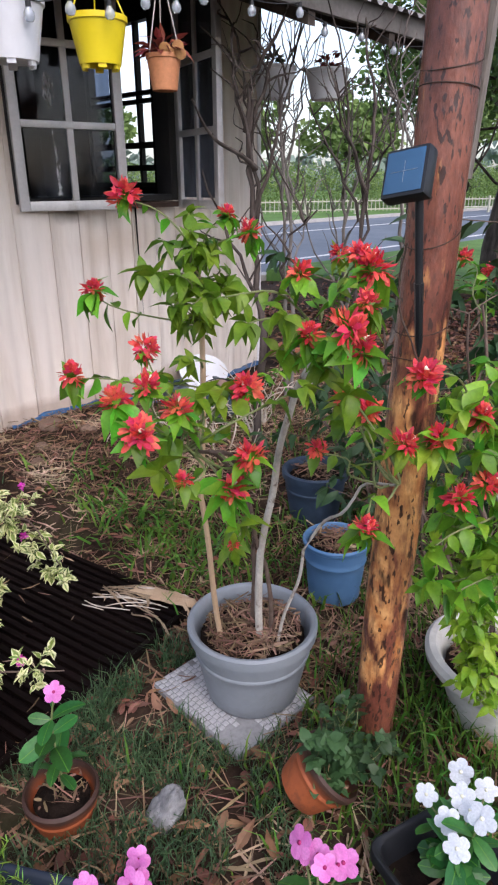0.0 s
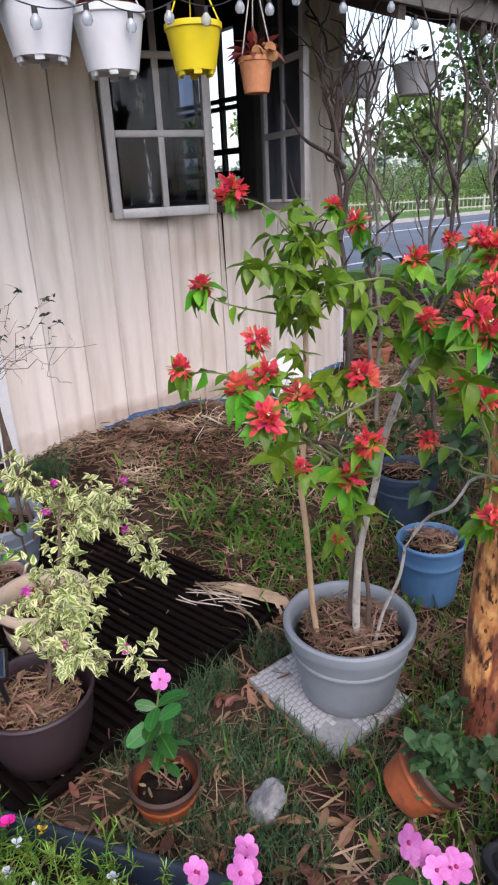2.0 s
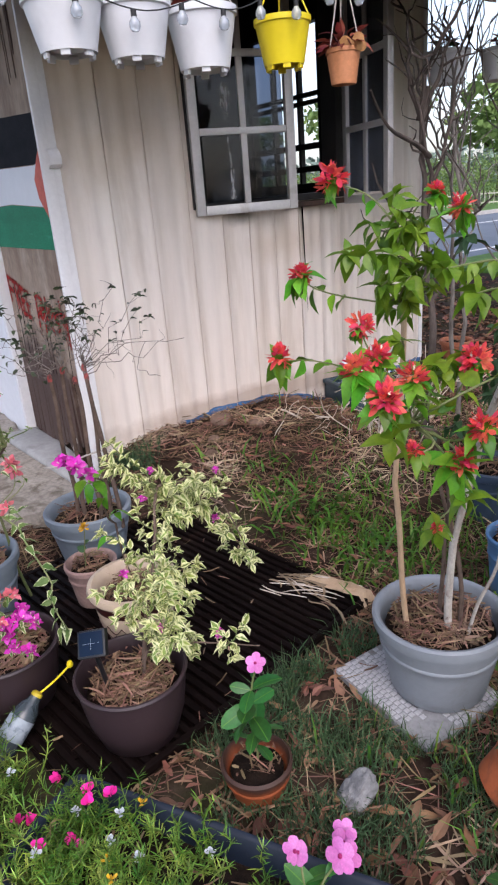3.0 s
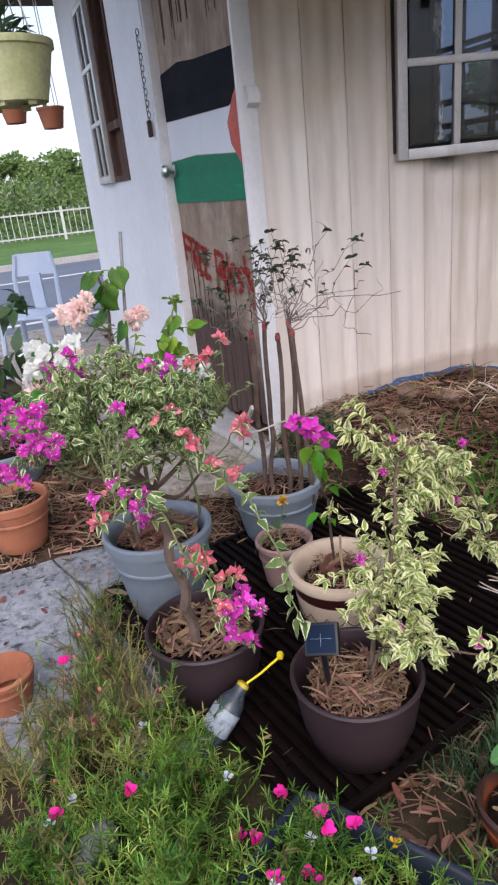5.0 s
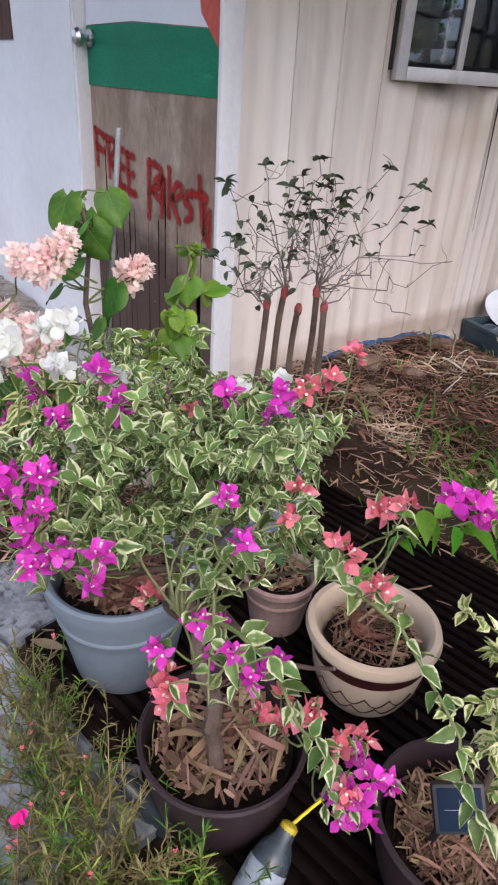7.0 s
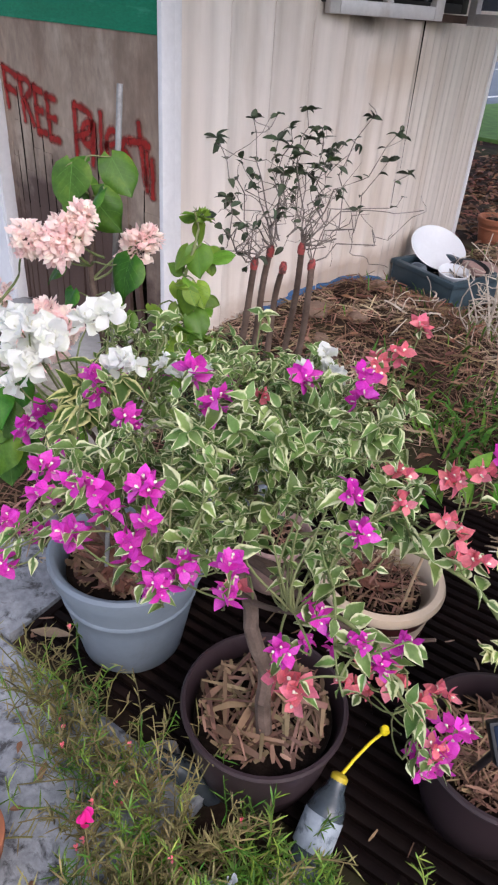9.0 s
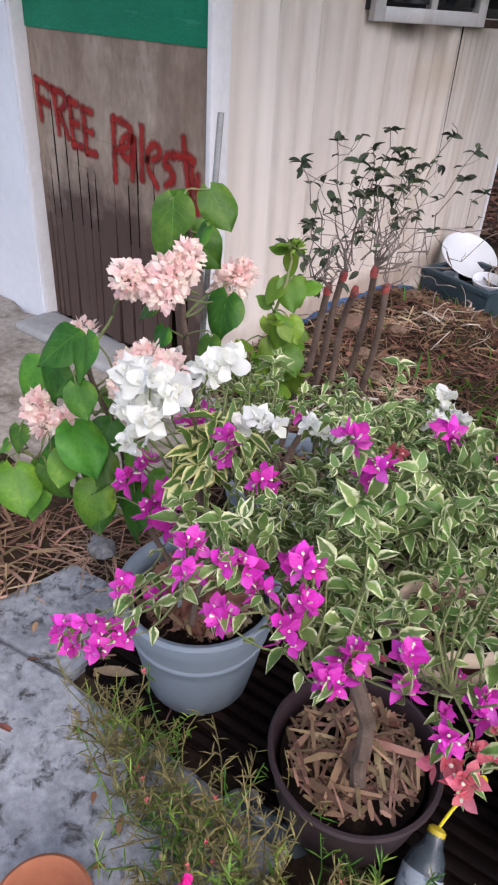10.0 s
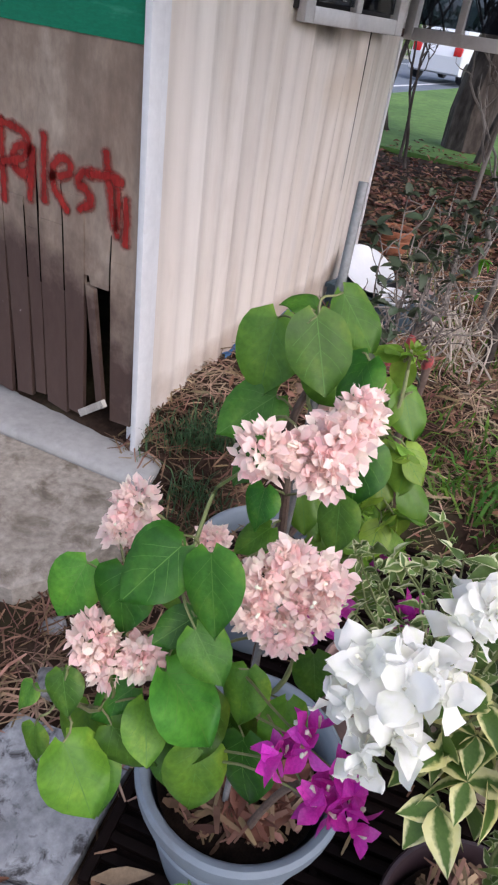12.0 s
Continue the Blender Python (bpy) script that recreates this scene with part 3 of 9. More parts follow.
class Mesh:
    """Vertices, faces and material slots gathered for one mesh object."""

    def __init__(self):
        self.v, self.f, self.m, self.uv = [], [], [], []

    def add(self, verts, faces, slot=0, at=None):
        k = len(self.v)
        if at is None:
            self.v.extend(tuple(p) for p in verts)
        else:
            self.v.extend(tuple(at @ Vector(p)) for p in verts)
        self.f.extend(tuple(i + k for i in f) for f in faces)
        if isinstance(slot, int):
            self.m.extend([slot] * len(faces))
        else:
            self.m.extend(slot)
        return self

    def box(self, lo, hi, slot=0, at=None, bevel=0.0):
        (x0, y0, z0), (x1, y1, z1) = lo, hi
        if bevel <= 0:
            vs = [(x, y, z) for x in (x0, x1) for y in (y0, y1) for z in (z0, z1)]
            fs = [(0, 1, 3, 2), (4, 6, 7, 5), (0, 4, 5, 1), (2, 3, 7, 6), (0, 2, 6, 4), (1, 5, 7, 3)]
            return self.add(vs, fs, slot, at)
        bm = bmesh.new()
        bmesh.ops.create_cube(bm, size=1)
        for v in bm.verts:
            v.co = Vector(((x0 + x1) / 2 + v.co.x * (x1 - x0), (y0 + y1) / 2 + v.co.y * (y1 - y0), (z0 + z1) / 2 + v.co.z * (z1 - z0)))
        bmesh.ops.bevel(bm, geom=list(bm.edges), offset=bevel, segments=2, affect="EDGES", profile=0.6)
        bm.verts.index_update()
        self.add([v.co[:] for v in bm.verts], [[v.index for v in f.verts] for f in bm.faces], slot, at)
        bm.free()
        return self

    def tube(self, pts, radii, n=7, slot=0, cap=True):
        pts = [Vector(p) for p in pts]
        if isinstance(radii, (int, float)):
            radii = [radii] * len(pts)
        vs, fs = [], []
        for i, p in enumerate(pts):
            d = (pts[min(i + 1, len(pts) - 1)] - pts[max(i - 1, 0)])
            if d.length < 1e-7:
                d = Vector((0, 0, 1))
            d.normalize()
            a = d.cross(Vector((0.31, 0.17, 0.94)) if abs(d.z) < 0.9 else Vector((1, 0.1, 0))).normalized()
            b = d.cross(a)
            for k in range(n):
                w = 2 * math.pi * k / n
                vs.append(p + (a * math.cos(w) + b * math.sin(w)) * radii[i])
        for i in range(len(pts) - 1):
            for k in range(n):
                fs.append((i * n + k, i * n + (k + 1) % n, (i + 1) * n + (k + 1) % n, (i + 1) * n + k))
        if cap:
            fs.append(tuple(range(n - 1, -1, -1)))
            fs.append(tuple((len(pts) - 1) * n + k for k in range(n)))
        return self.add(vs, fs, slot)

    def lathe(self, prof, n=40, slot=0, at=None, slots=None, sx=1.0):
        """prof: (radius, z) rows; the first and last with radius 0 close it."""
        vs, fs, ms = [], [], []
        for r, z in prof:
            for k in range(n):
                w = 2 * math.pi * k / n
                vs.append((r * math.cos(w) * sx, r * math.sin(w), z))
        for i in range(len(prof) - 1):
            for k in range(n):
                fs.append((i * n + k, i * n + (k + 1) % n, (i + 1) * n + (k + 1) % n, (i + 1) * n + k))
                ms.append(slots[i] if slots else slot)
        return self.add(vs, fs, ms, at)


def blade_coords(me, uv):
    """Stores for each vertex of a leaf how far across and along the blade it lies."""
    at = me.attributes.new("blade", "FLOAT2", "POINT")
    at.data.foreach_set("vector", [q for p in uv for q in p])


def link_mesh(name, mb, mats, parent=None, label="", smooth=40):
    me = bpy.data.meshes.new(name)
    me.from_pydata(mb.v, [], mb.f)
    for m in mats if isinstance(mats, (list, tuple)) else [mats]:
        me.materials.append(M[m] if isinstance(m, str) else m)
    me.polygons.foreach_set("material_index", mb.m)
    if len(mb.uv) == len(mb.v):
        blade_coords(me, mb.uv)
    if smooth:
        me.polygons.foreach_set("use_smooth", [True] * len(me.polygons))
        me.set_sharp_from_angle(angle=radians(smooth))
    me.update()
    ob = new(name, me)
    if parent is not None:
        ob.parent = parent
    if label:
        ob["label"] = label
    return ob


def part(name, mb, mats, parent, label="", smooth=40):
    return link_mesh(name, mb, mats, parent, label, smooth)


def thing(name, at, label, category, group="", kind=""):
    """An Empty at a thing's base, which carries its parts."""
    ob = new(name)
    ob.empty_display_size = 0.05
    ob.matrix_world = at if isinstance(at, Matrix) else Matrix.Translation(at)
    ob.matrix_basis = at if isinstance(at, Matrix) else Matrix.Translation(at)
    return tagged(ob, label, category, group, kind)


def smooth01(a):
    a = max(0.0, min(1.0, a))
    return a * a * (3 - 2 * a)


R = random.Random(7)


def wobble(a, b, n=8, amp=0.02, sag=0.0, rng=R):
    """A bent path from a to b."""
    a, b = Vector(a), Vector(b)
    o1, o2 = (Vector([rng.gauss(0, 1) for _ in range(3)]) * amp for _ in range(2))
    out = []
    for i in range(n + 1):
        s = i / n
        p = a.lerp(b, s) + o1 * math.sin(math.pi * s) + o2 * math.sin(2 * math.pi * s) * 0.6
        p.z += sag * math.sin(math.pi * s)
        out.append(p)
    return out

# ---- ground and concrete ----


TRAY = Matrix.Translation((-2.142, 0.391, 0.0)) @ Matrix.Rotation(radians(10), 4, "Z")
TRAY_INV = TRAY.inverted()


def ground_z(x, y):
    q = TRAY_INV @ Vector((x, y, 0))
    bank = 0.21 * smooth01((-1.25 - x) / 1.3) * smooth01((y - 0.85) / 0.75)
    if x < -3.0:
        bank *= 1 - 0.9 * smooth01((-3.0 - x) / 0.5) * smooth01((1.35 - y) / 0.3)
    apron = 0.05 * smooth01((-2.3 - x) / 0.6) * smooth01((1.3 - y) / 0.6)
    bank *= (1 - 0.6 * smooth01((y - 2.2) / 0.5)) * (1 - smooth01((y - 3.5) / 1.2))
    verge = -0.16 * smooth01((-5.6 - x) / 1.2)
    z = max(bank, apron) * (1 - smooth01((-5.6 - x) / 1.2)) + verge
    if -7 < x < 3 and -3 < y < 9:
        z += 0.014 * noise.noise((x * 5, y * 5, 0)) + 0.01 * noise.noise((x * 13, y * 13, 3))
    if -2.9 < x < -2.3 and 1.4 < y < 3.2:
        z += 0.03 * max(0, noise.noise((x * 7, y * 4, 9)))
    if -2.43 < x < -1.6 and y < 0.56:
        z -= 0.03 * smooth01(min(x + 2.43, 0.56 - y) / 0.06)
    ins = smooth01(min(q.x + 0.1, 1.12 - q.x, q.y + 0.1, 1.12 - q.y) / 0.1)
    return z * (1 - ins) - 0.012 * ins


def spread(lo, hi, fine_lo, fine_hi, step):
    a = [fine_lo + step * i for i in range(int((fine_hi - fine_lo) / step) + 1)]
    s, v = step, a[-1]
    while v < hi:
        s *= 1.25
        v += s
        a.append(v)
    s, v = step, a[0]
    while v > lo:
        s *= 1.25
        v -= s
        a.insert(0, v)
    return a


mb = Mesh()
gx, gy = spread(-900, 900, -3.6, 0.6, 0.04), spread(-900, 900, -0.6, 3.6, 0.04)
mb.add([(x, y, ground_z(x, y)) for x in gx for y in gy],
       [(i * len(gy) + j, (i + 1) * len(gy) + j, (i + 1) * len(gy) + j + 1, i * len(gy) + j + 1) for i in range(len(gx) - 1) for j in range(len(gy) - 1)])
ground = tagged(link_mesh("ground", mb, "soil", smooth=180), "brown garden soil strewn with mulch, rising to the hut", "ground", kind="structure")


def slab(name, outline, top, thick, mats, label, cat="concrete", jag=0.0):
    """A flat slab over an outline, with a chipped rim."""
    pts = []
    for i, p in enumerate(outline):
        q = outline[(i + 1) % len(outline)]
        m = max(1, int(math.dist(p, q) / 0.06))
        for k in range(m):
            s = k / m
            pts.append((p[0] + (q[0] - p[0]) * s + R.uniform(-jag, jag), p[1] + (q[1] - p[1]) * s + R.uniform(-jag, jag)))
    n = len(pts)
    cx, cy = sum(p[0] for p in pts) / n, sum(p[1] for p in pts) / n
    vs = []
    for k, z in ((1.0, top - thick), (1.0, top - 0.008), (0.985, top)):
        vs += [(cx + (x - cx) * k, cy + (y - cy) * k, z + (0 if z < top - 0.004 - 0.01 else 0.003 * noise.noise((x * 4, y * 4, 1)))) for x, y in pts]
    fs = [(r * n + i, r * n + (i + 1) % n, (r + 1) * n + (i + 1) % n, (r + 1) * n + i) for r in (0, 1) for i in range(n)]
    fs.append(tuple(2 * n + i for i in range(n)))
    return tagged(link_mesh(name, Mesh().add(vs, fs), mats, smooth=30), label, cat, kind="structure")


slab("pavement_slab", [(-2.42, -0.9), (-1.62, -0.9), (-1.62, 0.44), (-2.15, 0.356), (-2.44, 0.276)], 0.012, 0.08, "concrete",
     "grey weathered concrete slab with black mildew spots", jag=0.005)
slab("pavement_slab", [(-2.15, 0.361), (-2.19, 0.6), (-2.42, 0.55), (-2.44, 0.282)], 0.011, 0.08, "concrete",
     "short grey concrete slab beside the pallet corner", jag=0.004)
slab("pavement_apron", [(-3.75, 0.6), (-2.95, 0.6), (-2.62, 0.7), (-2.54, 0.84), (-2.52, 1.16), (-2.75, 1.2), (-3.6, 1.19), (-6.6, 1.15), (-6.5, 0.2), (-4.2, 0.45)], 0.085, 0.12, "old_concrete",
     "worn stained concrete apron before the door", jag=0.02)
mb = Mesh()
mb.box((0, -0.03, 0), (0.98, 0.15, 0.04), bevel=0.018)
sill = tagged(link_mesh("door_sill", mb, "sill_concrete", smooth=60), "grey concrete sill under the wooden door", "sill", kind="structure")
sill.matrix_basis = pose(-3.56, 1.085, 0.075, 0, 0, 4.5)

# ---- road, verge, kerbs ----


def strip(name, p, q, width, z, thick, mats, label, cat, kind="structure"):
    """A long box from p to q, laid to the left of that line."""
    d = Vector((q[0] - p[0], q[1] - p[1]))
    a = math.atan2(d.y, d.x)
    mb = Mesh().box((0, 0, z - thick), (d.length, width, z))
    ob = tagged(link_mesh(name, mb, mats, smooth=0), label, cat, kind=kind)
    ob.matrix_basis = Matrix.Translation((p[0], p[1], 0)) @ Matrix.Rotation(a, 4, "Z")
    return ob


strip("road", (-7.0, -60), (-7.0, 140), 8.2, -0.095, 0.3, "asphalt", "blue-grey asphalt road behind the hut", "road")
strip("kerb_near", (-6.75, -60), (-6.75, 140), 0.25, -0.05, 0.3, "kerb", "pale concrete kerb along the road", "kerb")
strip("kerb_far", (-15.2, -60), (-15.2, 140), 0.25, 0.02, 0.4, "kerb", "pale concrete kerb on the far side", "kerb")
strip("road_line", (-12.6, -60), (-12.6, 140), 0.14, -0.091, 0.02, "road_paint", "white painted line on the road", "road line")
strip("road_line", (-8.0, -60), (-8.0, 140), 0.12, -0.091, 0.02, "road_paint", "white painted line on the road", "road line")
strip("verge", (-15.45, -60), (-15.45, 140), 50, -0.02, 0.3, "lawn", "mown green grass verge beyond the road", "grass")
strip("lawn", (2.0, 7.9), (2.0, 60), 8.7, 0.045, 0.3, "lawn", "green grass behind the hut", "grass")

# ---- hut ----
WX, DY, WY = -2.715, 1.24, 1.19
END_Y, BACK_X, TOP = 3.68, -5.4, 2.75
WIN = (1.885, 2.77, 1.165, 2.13)


SEAMS = ((1.492, 0.0095, 0.007), (1.67, 0.0095, 0.007), (1.852, 0.0095, 0.007), (2.02, 0.0095, 0.007), (2.17, 0.0095, 0.007), (2.32, 0.0095, 0.007), (2.462, 0.016, 0.03),
         (2.63, 0.0095, 0.007), (2.8, 0.0095, 0.007), (2.97, 0.0095, 0.007), (3.14, 0.0095, 0.007), (3.3, 0.0095, 0.007), (3.47, 0.0095, 0.007))


def bend(y):
    """The wall turns inwards beyond its open seam."""
    return -0.23 * max(0.0, y - 2.462)


def cladding(y0, y1, z0, z1):
    """Softly ribbed metal sheet in the wall's plane, with a few open seams."""
    def off(y):
        d = 0.0045 * math.cos(2 * math.pi * (y - 1.59) / 0.0875) + 0.0015 * math.sin(y * 23)
        for s, w, e in SEAMS:
            if s - 0.06 < y <= s:
                d += 0.009 * smooth01((y - s + 0.06) / 0.045)
            elif s < y < s + w:
                d -= e
        return d
    ys = {y0, y1}
    k = y0
    while k < y1:
        ys.add(k)
        k += 0.0065
    for s, w, e in SEAMS:
        ys |= {q for q in (s - 0.002, s, s + 0.0006, s + w - 0.0006, s + w) if y0 < q < y1}
    row = [(y, off(y)) for y in sorted(ys)]
    n, nz = len(row), max(1, int((z1 - z0) / 0.2))
    vs = []
    for j in range(nz + 1):
        z = z0 + (z1 - z0) * j / nz
        vs += [(WX + bend(y) + b * (0.8 + 0.35 * noise.noise((y * 3, z * 1.2, 2))) + 0.004 * noise.noise((y * 2.1, z * 1.4, 5)), y, z) for y, b in row]
    fs = [(j * n + i, j * n + i + 1, (j + 1) * n + i + 1, (j + 1) * n + i) for j in range(nz) for i in range(n - 1)]
    return Mesh().add(vs, fs)


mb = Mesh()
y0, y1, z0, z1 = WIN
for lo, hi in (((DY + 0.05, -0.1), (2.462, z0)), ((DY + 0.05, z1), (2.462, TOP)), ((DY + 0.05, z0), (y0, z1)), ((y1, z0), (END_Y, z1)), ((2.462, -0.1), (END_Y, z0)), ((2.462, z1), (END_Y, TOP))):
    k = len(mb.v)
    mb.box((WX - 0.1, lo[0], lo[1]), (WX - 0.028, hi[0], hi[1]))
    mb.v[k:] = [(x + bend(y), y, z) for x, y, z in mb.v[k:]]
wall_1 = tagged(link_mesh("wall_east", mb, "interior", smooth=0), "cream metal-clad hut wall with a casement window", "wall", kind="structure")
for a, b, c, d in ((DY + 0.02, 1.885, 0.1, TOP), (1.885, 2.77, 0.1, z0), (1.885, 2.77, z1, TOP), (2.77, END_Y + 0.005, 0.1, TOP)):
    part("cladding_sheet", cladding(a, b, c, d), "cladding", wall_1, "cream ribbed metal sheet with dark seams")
mb = Mesh()
n = 60
vs = []
for i in range(n + 1):
    y = 1.72 + (END_Y - 1.72) * i / n
    t_ = ground_z(WX + 0.03, y) + 0.022 + 0.02 * noise.noise((y * 6, 0, 0))
    vs += [(WX + bend(y) + 0.012, y, 0.05), (WX + bend(y) + 0.012, y, t_), (WX + bend(y) - 0.02, y, t_)]
mb.add(vs, [(3 * i + k, 3 * i + 3 + k, 3 * i + 4 + k, 3 * i + 1 + k) for i in range(n) for k in (0, 1)])
part("base_strip", mb, "blue_paint", wall_1, "blue painted strip along the foot")
mb = Mesh()
mb.box((WX + 0.016, DY - 0.012, 0.11), (WX + 0.034, DY + 0.032, TOP), bevel=0.004)
mb.box((WX - 0.02, DY + 0.018, 0.11), (WX + 0.026, DY + 0.062, TOP), bevel=0.003)
part("corner_trim", mb, "white_paint", wall_1, "white painted corner trim")
part("corner_trim", Mesh().box((WX + bend(END_Y) - 0.03, END_Y - 0.012, 0.1), (WX + bend(END_Y) + 0.012, END_Y + 0.02, TOP), bevel=0.004), "white_paint", wall_1, "white painted corner trim")
mb = Mesh()
nrm = [(0.004, 1.36), (0.026, 1.372), (0.03, 1.395), (0.016, 1.42), (0.0, 1.43)]
vs = [(WX + 0.033 + a, DY + 0.02 + w, z) for a, z in nrm for w in (-0.005, 0.04)]
mb.add(vs, [(2 * i, 2 * i + 1, 2 * i + 3, 2 * i + 2) for i in range(4)])
part("peeling_sticker", mb, "white_paint", wall_1, "curled pale tape at the corner")

mb = Mesh()
for z0_, z1_, a, b in ((0.98, 1.14, 0.004, 0.006), (0.8, 0.98, 0.0022, 0.004), (0.62, 0.8, 0.001, 0.0022)):
    mb.add([(WX + bend(2.52) + 0.013, 2.5 + 0.02 * (1.14 - z) + k * w, z) for z, w in ((z0_, a), (z1_, b)) for k in (-1, 1)], [(0, 1, 3, 2)])
part("open_split", mb, "void", wall_1, "dark split between two metal sheets", smooth=0)

# end wall with a window through which the daylight shows
FW = (-4.68, -3.75, 1.217, 2.29)
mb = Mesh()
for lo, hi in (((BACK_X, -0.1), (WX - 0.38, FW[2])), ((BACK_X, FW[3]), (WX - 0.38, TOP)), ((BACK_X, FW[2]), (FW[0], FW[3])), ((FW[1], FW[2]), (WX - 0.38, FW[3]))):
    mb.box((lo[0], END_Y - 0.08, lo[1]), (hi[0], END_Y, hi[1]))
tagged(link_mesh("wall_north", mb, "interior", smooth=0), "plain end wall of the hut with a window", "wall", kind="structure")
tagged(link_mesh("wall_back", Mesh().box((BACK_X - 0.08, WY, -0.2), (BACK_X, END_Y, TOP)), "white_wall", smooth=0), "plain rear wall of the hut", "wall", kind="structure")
tagged(link_mesh("floor", Mesh().box((BACK_X, WY + 0.1, 0.0), (WX - 0.38, END_Y - 0.08, 0.14)), "interior", smooth=0), "hut floor in the near-black room-shade colour", "floor", kind="structure")
# unseen lining added over the white inner walls to darken the window view
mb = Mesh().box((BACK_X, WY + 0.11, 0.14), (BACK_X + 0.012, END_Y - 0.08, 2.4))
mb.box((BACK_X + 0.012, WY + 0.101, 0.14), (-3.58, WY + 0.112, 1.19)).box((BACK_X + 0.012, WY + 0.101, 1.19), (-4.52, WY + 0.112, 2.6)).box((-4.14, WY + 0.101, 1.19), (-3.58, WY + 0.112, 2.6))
tagged(link_mesh("wall_lining", mb, "interior", smooth=0), "near-black lining added inside the hut as room shade", "wall", kind="structure")
win2 = thing("window_2", (-4.215, END_Y - 0.04, FW[2]), "dark barred window in the end wall", "window", kind="structure")
w_, h_ = FW[1] - FW[0], FW[3] - FW[2]
mb = Mesh()
for a, b in (((-w_ / 2, 0), (-w_ / 2 + 0.04, h_)), ((w_ / 2 - 0.04, 0), (w_ / 2, h_)), ((-w_ / 2, 0), (w_ / 2, 0.035)), ((-w_ / 2, h_ - 0.04), (w_ / 2, h_))):
    mb.box((a[0], -0.03, a[1]), (b[0], 0.03, b[1]))
part("window_frame", mb, "dark_frame", win2, smooth=0)
for x in (-0.17, 0.13):
    part("bar", Mesh().box((x - 0.012, -0.02, 0.03), (x + 0.012, 0.02, h_ - 0.03)), "dark_frame", win2, smooth=0)
for z, t_ in ((0.13, 0.02), (0.28, 0.02), (0.56, 0.014), (0.61, 0.014)):
    part("bar", Mesh().box((-w_ / 2 + 0.03, -0.018, z - t_), (w_ / 2 - 0.03, 0.018, z + t_)), "dark_frame", win2, smooth=0)

# white front wall beside the door, with its own casement
LW = (-4.5, -4.16, 1.2, 2.15)
mb = Mesh()
for lo, hi in (((BACK_X, -0.15), (-3.565, LW[2])), ((BACK_X, LW[3]), (WX - 0.1, TOP)), ((BACK_X, LW[2]), (LW[0], LW[3])), ((LW[1], LW[2]), (-3.565, LW[3]))):
    mb.box((lo[0], WY, lo[1]), (hi[0], WY + 0.1, hi[1]))
tagged(link_mesh("wall_south", mb, "white_wall", smooth=0), "white plastered hut wall beside the door", "wall", kind="structure")


def sash(name, width, height, at, rows, cols, frame_mat, label, bar=0.035, edge=0.045, depth=0.03):
    """A casement leaf: rails, stiles, glazing bars and a pane in each light. It opens about its left edge."""
    leaf = thing(name, at, label, "window", kind="structure")
    for nm, a, b in (("stile", (0, 0), (edge, height)), ("stile", (width - edge, 0), (width, height)),
                     ("rail", (edge, 0), (width - edge, edge)), ("rail", (edge, height - edge), (width - edge, height))):
        part(nm, Mesh().box((a[0], -depth / 2, a[1]), (b[0], depth / 2, b[1]), bevel=0.004), frame_mat, leaf)
    iw, ih = width - 2 * edge, height - 2 * edge
    for c in range(1, cols):
        x = edge + iw * c / cols
        part("glazing_bar", Mesh().box((x - bar / 2, -depth * 0.4, edge), (x + bar / 2, depth * 0.4, height - edge), bevel=0.003), frame_mat, leaf)
    for r in range(1, rows):
        z = edge + ih * r / rows
        part("glazing_bar", Mesh().box((edge, -depth * 0.46, z - bar / 2), (width - edge, depth * 0.46, z + bar / 2), bevel=0.003), frame_mat, leaf)
    for r in range(rows):
        for c in range(cols):
            x, z = edge + iw * c / cols + bar / 2, edge + ih * r / rows + bar / 2
            p = part("pane", Mesh().box((x - 0.003, -0.002, z - 0.003), (x + iw / cols - bar + 0.003, 0.002, z + ih / rows - bar + 0.003)), "glass", leaf, smooth=0)
            p.visible_shadow = False
    return leaf


sash_h = WIN[3] - WIN[2]
ang = math.degrees(math.atan2(2.34 - 1.888, -2.59 + 2.7))
s1 = sash("window_1_leaf", 0.485, sash_h, pose(WX + 0.022, 1.888, WIN[2] - 0.028, 0, 0, ang), 3, 2, "aluminium", "aluminium casement leaf standing slightly open", edge=0.04, bar=0.028)
row_h = (sash_h - 0.08) / 3
mb = Mesh()
for x, top, low, w in ((0.162, 0.6, 0.14, 0.013), (0.175, 0.62, 0.2, 0.01), (0.15, 0.55, 0.3, 0.008), (0.188, 0.6, 0.34, 0.007), (0.17, 0.64, 0.42, 0.03), (0.158, 0.6, 0.46, 0.018)):
    p = [(x + 0.004 * noise.noise((i * 0.7, x * 50, 1)), 0.04 + row_h * (1 + top + (low - top) * i / 8), w * (0.55 + 0.45 * math.sin(math.pi * (0.25 + 0.7 * i / 8)))) for i in range(9)]
    mb.add([(a + k * c / 2, -0.0035, b) for a, b, c in p for k in (-1, 1)], [(2 * i, 2 * i + 1, 2 * i + 3, 2 * i + 2) for i in range(8)])
part("smear", mb, "smear", s1, "whitish splash dried on the pane", smooth=0)
mb = Mesh()
for x, top, low, w in ((0.172, 0.94, 0.08, 0.008), (0.178, 0.7, 0.12, 0.006), (0.176, 0.2, 0.07, 0.03), (0.186, 0.5, 0.3, 0.004)):
    p = [(x + 0.006 * noise.noise((i * 0.7, x * 50, 2)), 0.04 + row_h * (top + (low - top) * i / 8), w * (0.7 + 0.3 * math.sin(i * 1.3))) for i in range(9)]
    mb.add([(a + k * c / 2, -0.0035, b) for a, b, c in p for k in (-1, 1)], [(2 * i, 2 * i + 1, 2 * i + 3, 2 * i + 2) for i in range(8)])
